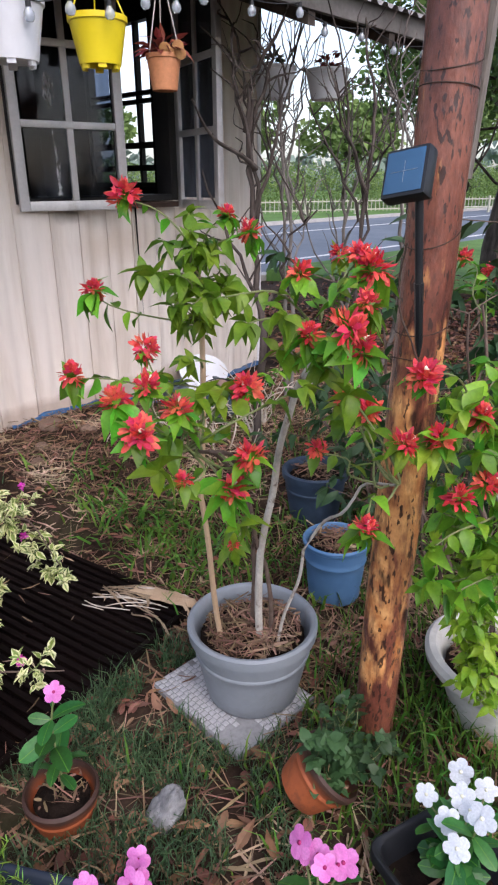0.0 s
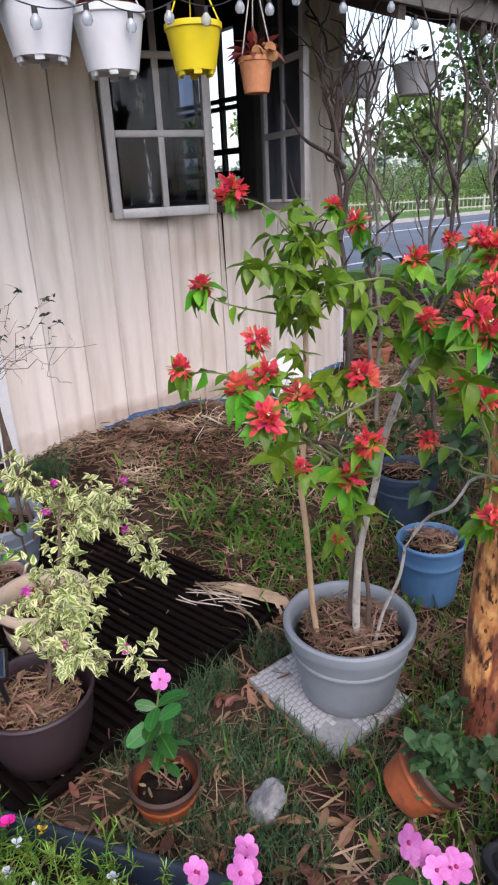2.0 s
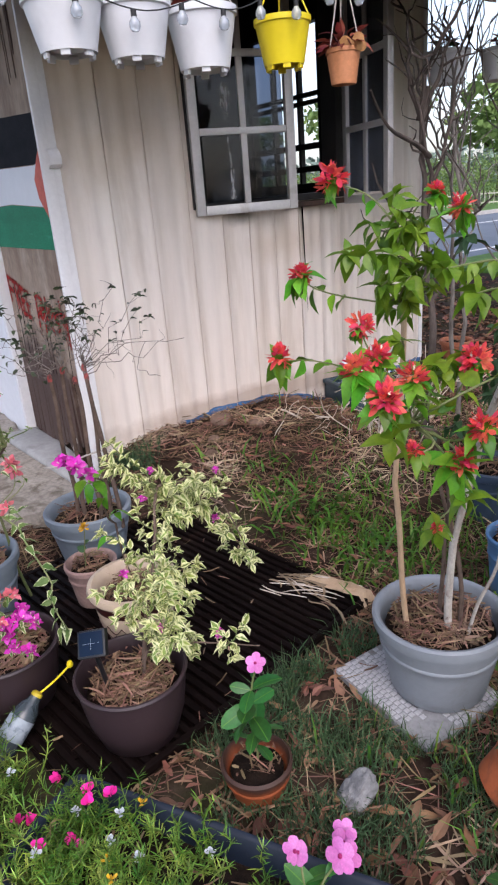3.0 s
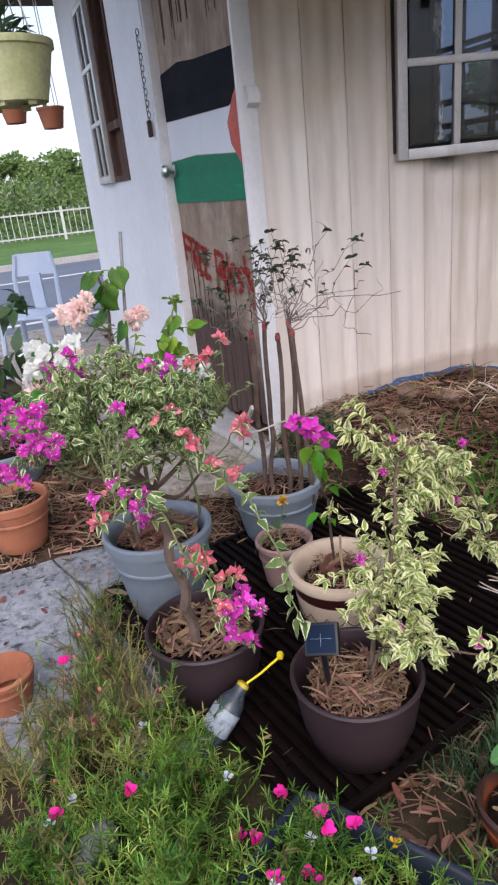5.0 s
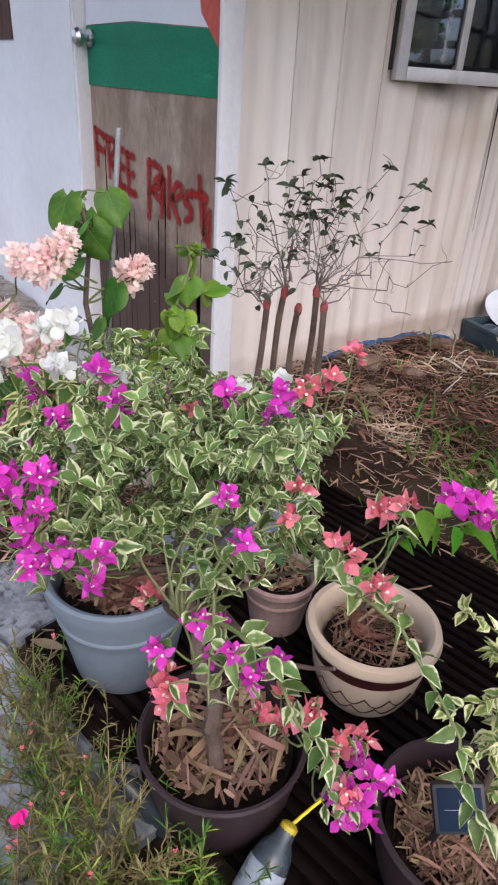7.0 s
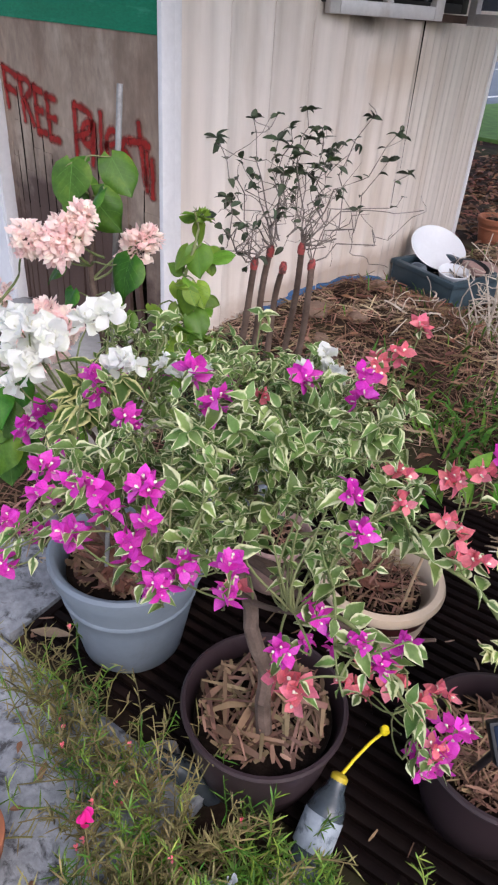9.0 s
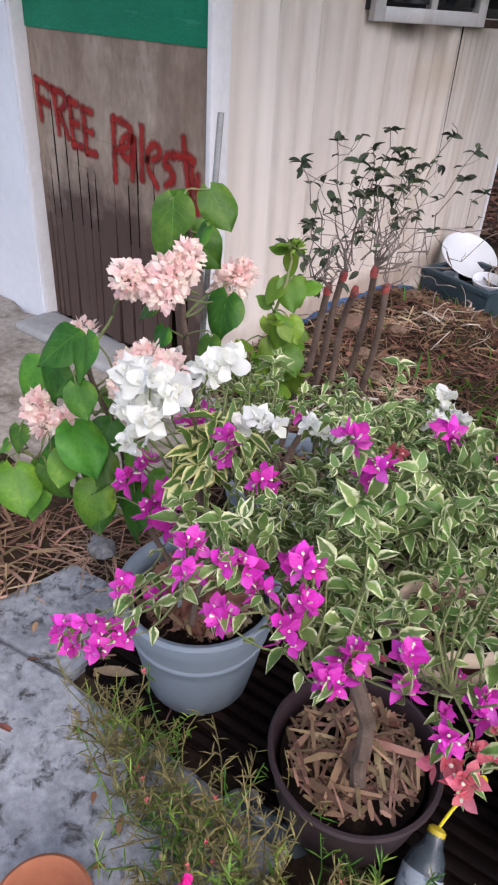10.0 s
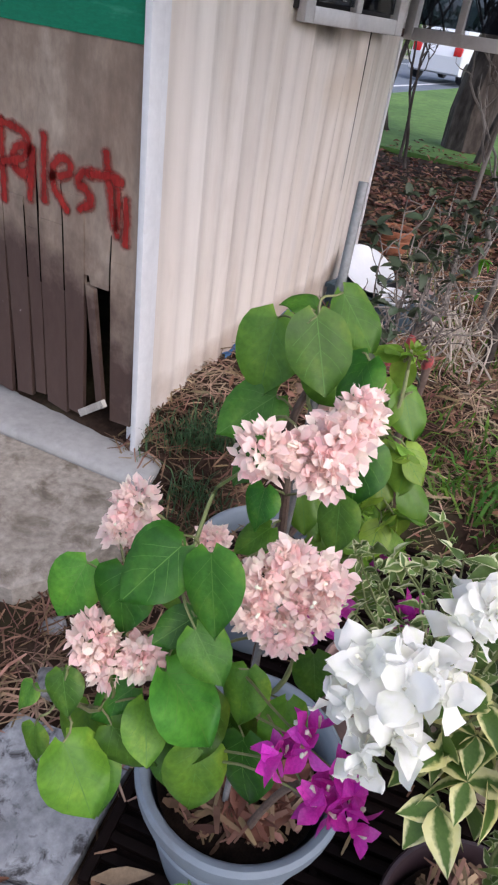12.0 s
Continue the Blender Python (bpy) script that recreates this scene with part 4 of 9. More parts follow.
part("smear", mb, "smear", s1, "whitish drip dried on the pane", smooth=0)
ang = math.degrees(math.atan2(2.659 - 2.768, -2.32 + 2.69))
s2 = sash("window_1_leaf", 0.44, sash_h, pose(WX + 0.03, 2.768, WIN[2] - 0.035, 0, 0, ang), 3, 2, "aluminium", "aluminium casement leaf opened wide", edge=0.04, bar=0.028)
win1 = thing("window_1", (WX, 1.885, WIN[2]), "dark frame of the casement window", "window", kind="structure")
mb = Mesh()
w_ = WIN[1] - WIN[0]
for a, b in (((0, 0), (0.03, sash_h)), ((w_ - 0.045, 0), (w_, sash_h)), ((0.03, 0), (w_ - 0.045, 0.03)), ((0.03, sash_h - 0.03), (w_ - 0.045, sash_h))):
    mb.box((-0.1, a[0], a[1]), (0.012, b[0], b[1]), bevel=0.003)
part("window_frame", mb, "dark_frame", win1)
part("window_sill", Mesh().box((-0.02, 0.47, -0.03), (0.03, w_ + 0.01, -0.004), bevel=0.004), "rust_iron", win1, "rusty sill")

sash("window_3_leaf", 0.36, LW[3] - LW[2], pose(LW[0], WY - 0.02, LW[2], 0, 0, 180 - 1), 3, 2, "aluminium", "weathered white casement leaf swung back", edge=0.04, bar=0.025)
win3 = thing("window_3", (LW[0], WY, LW[2]), "narrow dark window in the white wall", "window", kind="structure")
mb = Mesh()
w_, h_ = LW[1] - LW[0], LW[3] - LW[2]
for a, b in (((0, 0), (0.03, h_)), ((w_ - 0.03, 0), (w_, h_)), ((0.03, 0), (w_ - 0.03, 0.03)), ((0.03, 0.27), (w_ - 0.03, 0.31))):
    mb.box((a[0], -0.008, a[1]), (b[0], 0.07, b[1]))
part("window_frame", mb, "old_wood", win3, "dark weathered frame", smooth=0)
part("board", Mesh().box((0.03, 0.03, 0.03), (w_ - 0.03, 0.045, 0.27)), "old_wood", win3, "dark board in the lower light", smooth=0)

# door
door = thing("door_1", (-2.725, DY, 0.1), "old plywood door with painted flag bands and broken planks", "door", kind="structure")


def poly(outline, y0, y1, smooth_=0):
    """An upright plate: outline in x and z, between two depths."""
    n = len(outline)
    vs = [(x, y0, z) for x, z in outline] + [(x, y1, z) for x, z in outline]
    fs = [tuple(range(n)), tuple(2 * n - 1 - i for i in range(n))] + [(i, n + i, n + (i + 1) % n, (i + 1) % n) for i in range(n)]
    return Mesh().add(vs, fs)


def on_door(pts):
    return [(x + 2.725, z - 0.1) for x, z in pts]


part("ply_sheet", poly(on_door([(-3.545, 0.56), (-2.85, 0.56), (-2.845, 0.538), (-2.79, 0.538), (-2.78, 0.56), (-2.697, 0.56), (-2.697, 2.15), (-3.545, 2.15)]), 0.002, 0.014), "ply", door, "stained brown plywood sheet", smooth=0)
x, k, cuts = -3.545, 0, []
while x < -2.705:
    w = min(R.choice((0.03, 0.045, 0.06, 0.085)) * R.uniform(0.8, 1.2), -2.699 - x)
    if x < -2.86 < x + w:
        w = -2.86 - x
    if x > -2.861 and k < 100:
        x, w, k = -2.782, 0.082, 100
    lo = 0.1 + 0.075 * (x + 3.545) / 0.8 + R.uniform(-0.008, 0.015)
    gap, top = R.uniform(0.003, 0.017), R.uniform(0.6, 0.8)
    cuts.append(x)
    tilt = R.uniform(-0.005, 0.005)
    part("plank", poly(on_door([(x + tilt, lo), (x + w - gap + tilt, lo + R.uniform(-0.012, 0.012)), (x + w - gap * 0.5 + tilt * 0.4, lo + 0.2), (x + w - 0.0016, top - 0.05), (x + w - 0.001, top), (x, top), (x + tilt * 0.4 + 0.001, lo + 0.2)]),
                       -0.0004 * (k % 3), 0.012), "ply", door, smooth=0)
    x += w
    k += 1
part("loose_plank", poly(on_door([(-2.822, 0.19), (-2.8, 0.2), (-2.832, 0.53), (-2.858, 0.54)]), -0.002, 0.012), "ply", door, "loose leaning plank", smooth=0)
part("fallen_board", Mesh().box((0, 0, 0), (0.12, 0.012, 0.02), at=pose(-2.845 + 2.725, -0.04, 0.075, 0, -38, -10)), "pale_bark", door, "fallen whitish board end", smooth=0)
# splits running up the sheet between the planks
for cx in cuts[1:]:
    if R.random() < 0.8:
        top = R.uniform(0.66, 0.88)
        part("split", poly(on_door([(cx - 0.0022, 0.5), (cx + 0.001, 0.5), (cx + R.uniform(-0.001, 0.003), 0.5 + (top - 0.5) * 0.6), (cx + R.uniform(-0.004, 0.004), top), (cx - 0.002, 0.5 + (top - 0.5) * 0.6)]), -0.0016, 0.001), "void", door, smooth=0)
# painted bands
part("black_band", poly(on_door([(-3.545, 1.412), (-2.80, 1.384), (-2.697, 1.40), (-2.697, 1.555), (-3.1, 1.585), (-3.3, 1.61), (-3.545, 1.60)]), -0.002, 0.0), "flag_black", door, "faded black painted band", smooth=0)
part("white_band", poly(on_door([(-3.545, 1.245), (-3.2, 1.25), (-2.697, 1.224), (-2.697, 1.397), (-2.80, 1.381), (-3.545, 1.409)]), -0.002, 0.0), "flag_white", door, "white painted band", smooth=0)
part("green_band", poly(on_door([(-3.545, 1.064), (-2.697, 1.064), (-2.697, 1.221), (-3.2, 1.247), (-3.545, 1.242)]), -0.002, 0.0), "flag_green", door, "green painted band", smooth=0)
part("red_triangle", poly(on_door([(-2.698, 1.17), (-2.698, 1.44), (-2.75, 1.4), (-2.812, 1.33), (-2.795, 1.26)]), -0.006, -0.0035), "flag_red", door, "red painted triangle", smooth=0)
# drips above the bands
for i in range(24):
    cx, ln = R.uniform(-3.5, -2.78), R.uniform(0.08, 0.32)
    wd = R.uniform(0.004, 0.018)
    part("drip", poly(on_door([(cx - wd, 2.1), (cx - wd * 0.3, 2.0 - ln), (cx + wd * 0.2, 1.99 - ln), (cx + wd, 2.1)]), -0.0015, 0.0), "old_wood", door, smooth=0)


GLYPHS = {
    "F": (((0.0, 1.0), (0.05, 0.5), (0.12, 0.0)), ((0.0, 0.97), (0.5, 0.92), (1.0, 0.8)), ((0.06, 0.52), (0.45, 0.48), (0.8, 0.4))),
    "R": (((0.0, 1.0), (0.08, 0.5), (0.15, 0.0)), ((0.0, 0.97), (0.7, 0.94), (0.9, 0.74), (0.3, 0.5)), ((0.35, 0.5), (0.65, 0.24), (0.95, -0.05))),
    "E": (((0.0, 1.0), (0.04, 0.5), (0.1, 0.0)), ((0.0, 0.96), (0.8, 0.92)), ((0.05, 0.52), (0.75, 0.5)), ((0.1, 0.03), (1.0, 0.03))),
    "P": (((0.05, 1.0), (0.02, 0.5), (0.0, 0.0)), ((0.05, 0.97), (0.7, 0.94), (1.0, 0.8), (0.75, 0.6), (0.05, 0.5))),
    "a": (((0.95, 0.92), (0.5, 1.0), (0.05, 0.8), (0.1, 0.52), (0.55, 0.45), (0.9, 0.68)), ((1.0, 1.0), (0.9, 0.5), (0.75, 0.0))),
    "l": (((0.6, 1.0), (0.5, 0.5), (0.4, 0.0)),),
    "e": (((0.0, 0.6), (0.85, 0.72), (0.95, 0.93), (0.5, 1.0), (0.05, 0.75), (0.08, 0.4), (0.45, 0.18), (0.75, 0.0)),),
    "s": (((1.0, 0.98), (0.3, 0.92), (0.0, 0.66), (0.75, 0.5), (0.85, 0.22), (0.1, 0.02)),),
    "t": (((0.45, 1.0), (0.6, 0.5), (0.75, 0.0)), ((0.0, 0.66), (0.5, 0.7), (1.0, 0.66))),
    "|": (((0.0, 1.0), (0.1, 0.5), (0.05, 0.0)),),
}


def painted_letter(ch, x0, x1, top, low, width, depth):
    """One hand-brushed letter: flat ribbons of paint along the strokes of its glyph."""
    mb = Mesh()
    for j, stroke in enumerate(GLYPHS[ch]):
        p = [Vector((x0 + (x1 - x0) * a + 2.725, low + (top - low) * b - 0.1)) for a, b in stroke]
        pts = []
        for i in range(len(p) - 1):
            q0, q3 = p[max(i - 1, 0)], p[min(i + 2, len(p) - 1)]
            for u in range(6):
                f = u / 6
                pts.append(p[i] * (1 - f) + p[i + 1] * f + ((p[i] - q0) * (1 - f) - (q3 - p[i + 1]) * f) * f * (1 - f) * 0.5)
        pts.append(p[-1])
        d0, d1 = (pts[0] - pts[1]).normalized(), (pts[-1] - pts[-2]).normalized()
        pts = [pts[0] + d0 * width * 0.55] + pts + [pts[-1] + d1 * width * 0.55]
        n = len(pts)
        vs, uv = [], []
        for i, c in enumerate(pts):
            d = (pts[min(i + 1, n - 1)] - pts[max(i - 1, 0)]).normalized()
            w = width * (0.62 + 0.2 * noise.noise((c.x * 40, c.y * 40, j)))
            for k in (-1, -0.5, 0, 0.5, 1):
                vs.append((c.x - d.y * w * k, -depth - 0.0006 * j, c.y + d.x * w * k))
                uv.append((k, 1.0 if i in (0, n - 1) else 0.0))
        mb.uv.extend(uv)
        mb.add(vs, [(5 * i + k, 5 * i + k + 1, 5 * i + k + 6, 5 * i + k + 5) for i in range(n - 1) for k in range(4)])
    return part("painted_letter", mb, "brush_red", door, "red hand-brushed letter", smooth=0)


for ch, x0, x1, top, low in (("F", -3.512, -3.43, 0.925, 0.805), ("R", -3.415, -3.345, 0.905, 0.775), ("E", -3.33, -3.275, 0.885, 0.75), ("E", -3.26, -3.2, 0.87, 0.74),
                             ("P", -3.11, -3.02, 0.863, 0.682), ("a", -3.075, -3.01, 0.82, 0.705), ("l", -2.99, -2.962, 0.855, 0.71), ("e", -2.952, -2.895, 0.815, 0.703),
                             ("s", -2.875, -2.835, 0.803, 0.714), ("t", -2.832, -2.75, 0.851, 0.7), ("|", -2.762, -2.745, 0.777, 0.682), ("|", -2.738, -2.73, 0.764, 0.667)):
    painted_letter(ch, x0, x1, top, low, 0.029, 0.0035)
mb = Mesh()
mb.lathe([(0.0, 0.0), (0.028, 0.0), (0.028, 0.008), (0.012, 0.012), (0.012, 0.03), (0.027, 0.04), (0.03, 0.052), (0.022, 0.064), (0.0, 0.067)], 20, at=pose(-3.505 + 2.725, -0.002, 1.205 - 0.1, 90))
part("door_knob", mb, "steel", door, "round steel door knob")
part("door_jamb", Mesh().box((-3.566 + 2.725, -0.045, 0), (-3.548 + 2.725, 0.03, 2.1), bevel=0.003), "white_paint", door, "grimy white door jamb")
mb = Mesh()
for i in range(16):
    a = i / 15
    c = Vector((-3.60, WY - 0.012 - 0.004 * (i % 2), 1.78 - 0.35 * a))
    ring = [c + Vector((0.007 * math.cos(w) * (1 if i % 2 else 0.3), 0.007 * math.cos(w) * (0.3 if i % 2 else 1), 0.014 * math.sin(w))) for w in np.linspace(0, 2 * math.pi, 9)]
    mb.tube(ring, 0.0022, 5)
mb.box((-3.615, WY - 0.026, 1.36), (-3.585, WY - 0.008, 1.43), bevel=0.005)
ch = tagged(link_mesh("door_chain", mb, "rust_iron"), "rusty chain with a padlock by the door", "chain")

# roof with a deep eave
EX, EZ, RX, RZ = -1.83, 1.87, -4.2, 2.75
RY0, RY1 = 0.35, 3.95
mb = Mesh()
sl = Vector((RX - EX, 0, RZ - EZ)).normalized()
up = Vector((-sl.z, 0, sl.x))
if up.z < 0:
    up = -up
nr = int((RY1 - RY0) / 0.02)
vs = []
for i in range(nr + 1):
    y = RY0 + (RY1 - RY0) * i / nr
    hgt = 0.012 * math.sin(2 * math.pi * y / 0.08)
    for p in ((EX + 0.05, EZ - 0.017), (RX, RZ), (BACK_X - 0.4, RZ - 0.35)):
        vs.append((p[0], y, p[1] + 0.075 + hgt))
mb.add(vs, [(3 * i + k, 3 * i + 3 + k, 3 * i + 4 + k, 3 * i + 1 + k) for i in range(nr) for k in (0, 1)])
roof = tagged(link_mesh("roof", mb, "roof_metal", smooth=60), "rusting corrugated roof with a deep eave", "roof", kind="structure")
part("soffit", Mesh().add([(EX, RY0, EZ), (EX, RY1, EZ), (RX, RY1, RZ), (RX, RY0, RZ), (EX, RY0, EZ + 0.05), (EX, RY1, EZ + 0.05), (RX, RY1, RZ + 0.05), (RX, RY0, RZ + 0.05)],
                          [(0, 1, 2, 3), (7, 6, 5, 4), (0, 4, 5, 1), (1, 5, 6, 2), (2, 6, 7, 3), (3, 7, 4, 0)]), "eave_wood", roof, "dark boards under the eave", smooth=0)
part("soffit", Mesh().add([(RX, RY0, RZ), (RX, RY1, RZ), (BACK_X - 0.4, RY1, RZ - 0.35), (BACK_X - 0.4, RY0, RZ - 0.35), (RX, RY0, RZ + 0.05), (RX, RY1, RZ + 0.05), (BACK_X - 0.4, RY1, RZ - 0.3), (BACK_X - 0.4, RY0, RZ - 0.3)],
                          [(0, 1, 2, 3), (7, 6, 5, 4), (0, 4, 5, 1), (1, 5, 6, 2), (2, 6, 7, 3), (3, 7, 4, 0)]), "eave_wood", roof, "dark boards under the roof", smooth=0)
for i in range(7):
    y = RY0 + 0.1 + (RY1 - RY0 - 0.2) * i / 6
    a = Vector((EX + 0.0, y, EZ - 0.03))
    b = Vector((WX + 0.0, y, EZ - 0.03 + (RZ - EZ) * (EX - WX) / (EX - RX)))
    part("rafter", Mesh().add([(p.x, p.y + s * 0.022, p.z + t_) for p in (a, b) for s in (-1, 1) for t_ in (-0.04, 0.03)],
                              [(0, 1, 3, 2), (4, 6, 7, 5), (0, 4, 5, 1), (2, 3, 7, 6), (0, 2, 6, 4), (1, 5, 7, 3)]), "eave_wood", roof, smooth=0)
part("fascia", Mesh().box((EX - 0.012, RY0, EZ - 0.02), (EX + 0.012, RY1, EZ + 0.075), bevel=0.004), "fascia", roof, "grey weathered fascia board")

# ---- far side of the road ----


def fence(p, q, h, gap, post_gap, mats, label, base):
    a, b = Vector((*p, base)), Vector((*q, base))
    d = (b - a).length
    f = thing("fence", Matrix.Translation(a) @ Matrix.Rotation(math.atan2(b.y - a.y, b.x - a.x), 4, "Z"), label, "fence")
    picket = Mesh().box((-0.012, -0.01, 0.08), (0.012, 0.01, h))
    first = None
    i = 0
    while i * gap < d:
        if first is None:
            first = part("slat", picket, mats, f, smooth=0)
        else:
            o = new("slat", first.data)
            o.parent = f
            o.location = (i * gap, 0, 0)
        i += 1
    first = None
    for z in (0.16, h - 0.1):
        part("rail", Mesh().box((0, -0.02, z - 0.025), (d, 0.02, z + 0.025)), mats, f, smooth=0)
    post = Mesh().box((-0.045, -0.045, -0.3), (0.045, 0.045, h + 0.04))
    for j in range(int(d / post_gap) + 1):
        if first is None:
            first = part("post", post, mats, f, smooth=0)
        else:
            o = new("post", first.data)
            o.parent = f
            o.location = (j * post_gap, 0, 0)
    return f


fence((-24.5, -3.5), (-22.6, 9.0), 0.98, 0.2, 2.4, "fence_white", "white metal railing beyond the road", 0.0)
fence((-21.8, 14.0), (-12.0, 36.0), 0.6, 0.2, 2.4, "fence_yellow", "pale yellow metal railing beyond the road", 0.0)


def leaf_cloud(mb, c, r, n, size, rng, flat=0.6, slot=0):
    for _ in range(n):
        d = Vector((rng.gauss(0, 1), rng.gauss(0, 1), rng.gauss(0, 1)))
        d.normalize()
        p = Vector(c) + Vector((d.x * r[0], d.y * r[1], d.z * r[2])) * rng.uniform(0.45, 1.0) ** 0.6
        a, b = Vector((rng.gauss(0, 1), rng.gauss(0, 1), rng.gauss(0, flat))).normalized(), Vector((rng.gauss(0, 1), rng.gauss(0, 1), rng.gauss(0, 1))).normalized()
        s = size * rng.uniform(0.6, 1.3)
        b = (b - a * b.dot(a)).normalized() * s * 0.36
        a = a * s
        mb.add([p, p + a * 0.5 + b, p + a, p + a * 0.5 - b], [(0, 1, 2, 3)], slot)


def hedge(p, q, h, w, label, rng, n):
    a, b = Vector((*p, 0)), Vector((*q, 0))
    mb = Mesh()
    for i in range(n):
        s = (i + 0.5) / n
        c = a.lerp(b, s)
        hh = h * rng.uniform(0.75, 1.1)
        leaf_cloud(mb, (c.x + rng.uniform(-w, w) * 0.4, c.y, hh * 0.5), (w, (b - a).length / n * 1.1, hh * 0.55), 1600, 0.1, rng)
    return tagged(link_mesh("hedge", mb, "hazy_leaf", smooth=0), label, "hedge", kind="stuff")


rg = random.Random(3)
hedge((-28.5, -8), (-25.5, 14), 2.3, 1.6, "dense dark green hedge behind the white railing", rg, 30)
hedge((-27.0, 17), (-15.0, 44), 2.2, 2.0, "green shrubs behind the pale railing", rg, 30)


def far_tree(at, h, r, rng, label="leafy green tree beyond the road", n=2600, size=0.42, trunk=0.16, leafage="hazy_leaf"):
    t = thing("tree", at, label, "tree", "trees beyond the road")
    mb = Mesh()
    limbs = []
    mb.tube(wobble((0, 0, -0.2), (rng.uniform(-0.3, 0.3), rng.uniform(-0.3, 0.3), h * 0.55), 6, 0.15, rng=rng), [trunk * (1 - 0.09 * i) for i in range(7)], 8)
    for _ in range(9):
        w = rng.uniform(0, 2 * math.pi)
        e = (math.cos(w) * r * rng.uniform(0.4, 0.9), math.sin(w) * r * rng.uniform(0.4, 0.9), h * rng.uniform(0.6, 0.95))
        mb.tube(wobble((0, 0, h * rng.uniform(0.3, 0.5)), e, 6, 0.2, rng=rng), [trunk * 0.45 * (1 - 0.13 * i) for i in range(7)], 6)
        limbs.append(e)
    part("trunk", mb, "bark", t)
    mb = Mesh()
    for e in limbs:
        leaf_cloud(mb, e, (r * 0.45, r * 0.45, r * 0.33), n // 9, size, rng)
    part("crown", mb, leafage, t, smooth=0)
    return t


for x, y, h, r in ((-80, 7.5, 6.4, 2.6), (-86, 0.5, 5.0, 3.0), (-84, 13, 6.2, 3.2), (-24, 34, 5.5, 2.8), (-20, 42, 6.5, 3.2), (-30, 30, 6, 3.0), (-33, 22, 5.5, 3.0), (-12, 46, 7, 3.4)):
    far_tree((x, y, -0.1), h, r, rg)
# a low line of far woods
mb = Mesh()
for i in range(70):
    a = radians(95 + i * 1.6)
    d = 120 + rg.uniform(-10, 10)
    leaf_cloud(mb, (math.cos(a) * d, math.sin(a) * d, 2.5), (4.5, 4.5, rg.uniform(3, 5.0)), 90, 1.8, rg)
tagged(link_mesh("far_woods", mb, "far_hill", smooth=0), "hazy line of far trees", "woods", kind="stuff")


BLADE_COLS = (-1.0, -0.62, 0.0, 0.62, 1.0)


def leaf_shape(length, width, profile, fold=0.25, curl=0.35, lobe=0.0, rim=0.0, wave=0.0, rng=R):
    """A leaf along +y with its midrib folded: profile gives half widths along it; rim: a finer blade for variegated leaves."""
    n = len(profile)
    vs, fs, ms = [], [], []
    cols = BLADE_COLS if rim else (-1.0, 0.0, 1.0)
    k = len(cols)
    for i, (t, w) in enumerate(profile):
        for c in cols:
            x = c * w * width / 2
            y = t * length - lobe * length * abs(c) * (1 - t) ** 3
            z = fold * abs(x) - curl * length * t * t + wave * width * math.sin(9 * t + 3 * c) * abs(c)
            vs.append((x, y, z))
    for i in range(n - 1):
        for c in range(k - 1):
            fs.append((i * k + c, i * k + c + 1, (i + 1) * k + c + 1, (i + 1) * k + c))
            ms.append(0)
    return vs, fs, ms


OVATE = [(0.0, 0.06), (0.12, 0.6), (0.32, 1.0), (0.55, 0.86), (0.78, 0.46), (1.0, 0.02)]
HEART = [(0.0, 0.55), (0.1, 0.86), (0.28, 1.0), (0.5, 0.9), (0.72, 0.58), (0.88, 0.24), (1.0, 0.02)]
OBLONG = [(0.0, 0.1), (0.15, 0.55), (0.4, 0.95), (0.7, 1.0), (0.9, 0.66), (1.0, 0.12)]
LANCE = [(0.0, 0.15), (0.3, 0.9), (0.55, 1.0), (0.8, 0.55), (1.0, 0.02)]
POINTED = [(0.0, 0.25), (0.3, 0.9), (0.5, 1.0), (0.75, 0.62), (1.0, 0.03)]
BROAD = [(0.0, 0.3), (0.25, 0.85), (0.5, 1.0), (0.75, 0.78), (0.92, 0.35), (1.0, 0.03)]
ROUNDED = [(0.0, 0.2), (0.3, 0.75), (0.6, 1.0), (0.85, 0.85), (1.0, 0.35)]


# ---- pots and planters ----


def straws(mb, centre, radius, z, n, length=(0.04, 0.13), width=(0.003, 0.009), lift=0.02, rng=R, slot=0, zf=None):
    """Loose dry strips lying over each other on a round or a sloping bed."""
    for _ in range(n):
        a, r = rng.uniform(0, 2 * math.pi), radius * math.sqrt(rng.random())
        x, y = centre[0] + math.cos(a) * r, centre[1] + math.sin(a) * r
        strip_at(mb, x, y, (zf(x, y) if zf else z) + rng.uniform(0.0, lift), rng, length, width, slot, bound=(centre, radius))


def strip_at(mb, x, y, z, rng, length, width, slot=0, bound=None):
    w, l = rng.uniform(*width) / 2, rng.uniform(*length) / 2
    a, tilt, bend = rng.uniform(0, math.pi), rng.gauss(0, 0.16), rng.gauss(0, 0.12)
    d, s = Vector((math.cos(a), math.sin(a), tilt)), Vector((-math.sin(a), math.cos(a), rng.gauss(0, 0.5)))
    p = Vector((x, y, z + 0.004 + abs(tilt) * l * 0.6))
    if bound:
        for _ in range(4):
            if max(math.hypot(p.x + k * d.x * l - bound[0][0], p.y + k * d.y * l - bound[0][1]) for k in (-1, 1)) > bound[1]:
                l *= 0.65
    u = Vector((0, 0, bend * l))
    mb.add([p - d * l - s * w * 0.5, p - d * l + s * w * 0.5, p + s * w + u, p - s * w + u, p + d * l + s * w * 0.6, p + d * l - s * w * 0.6],
           [(0, 1, 2, 3), (3, 2, 4, 5)], slot)


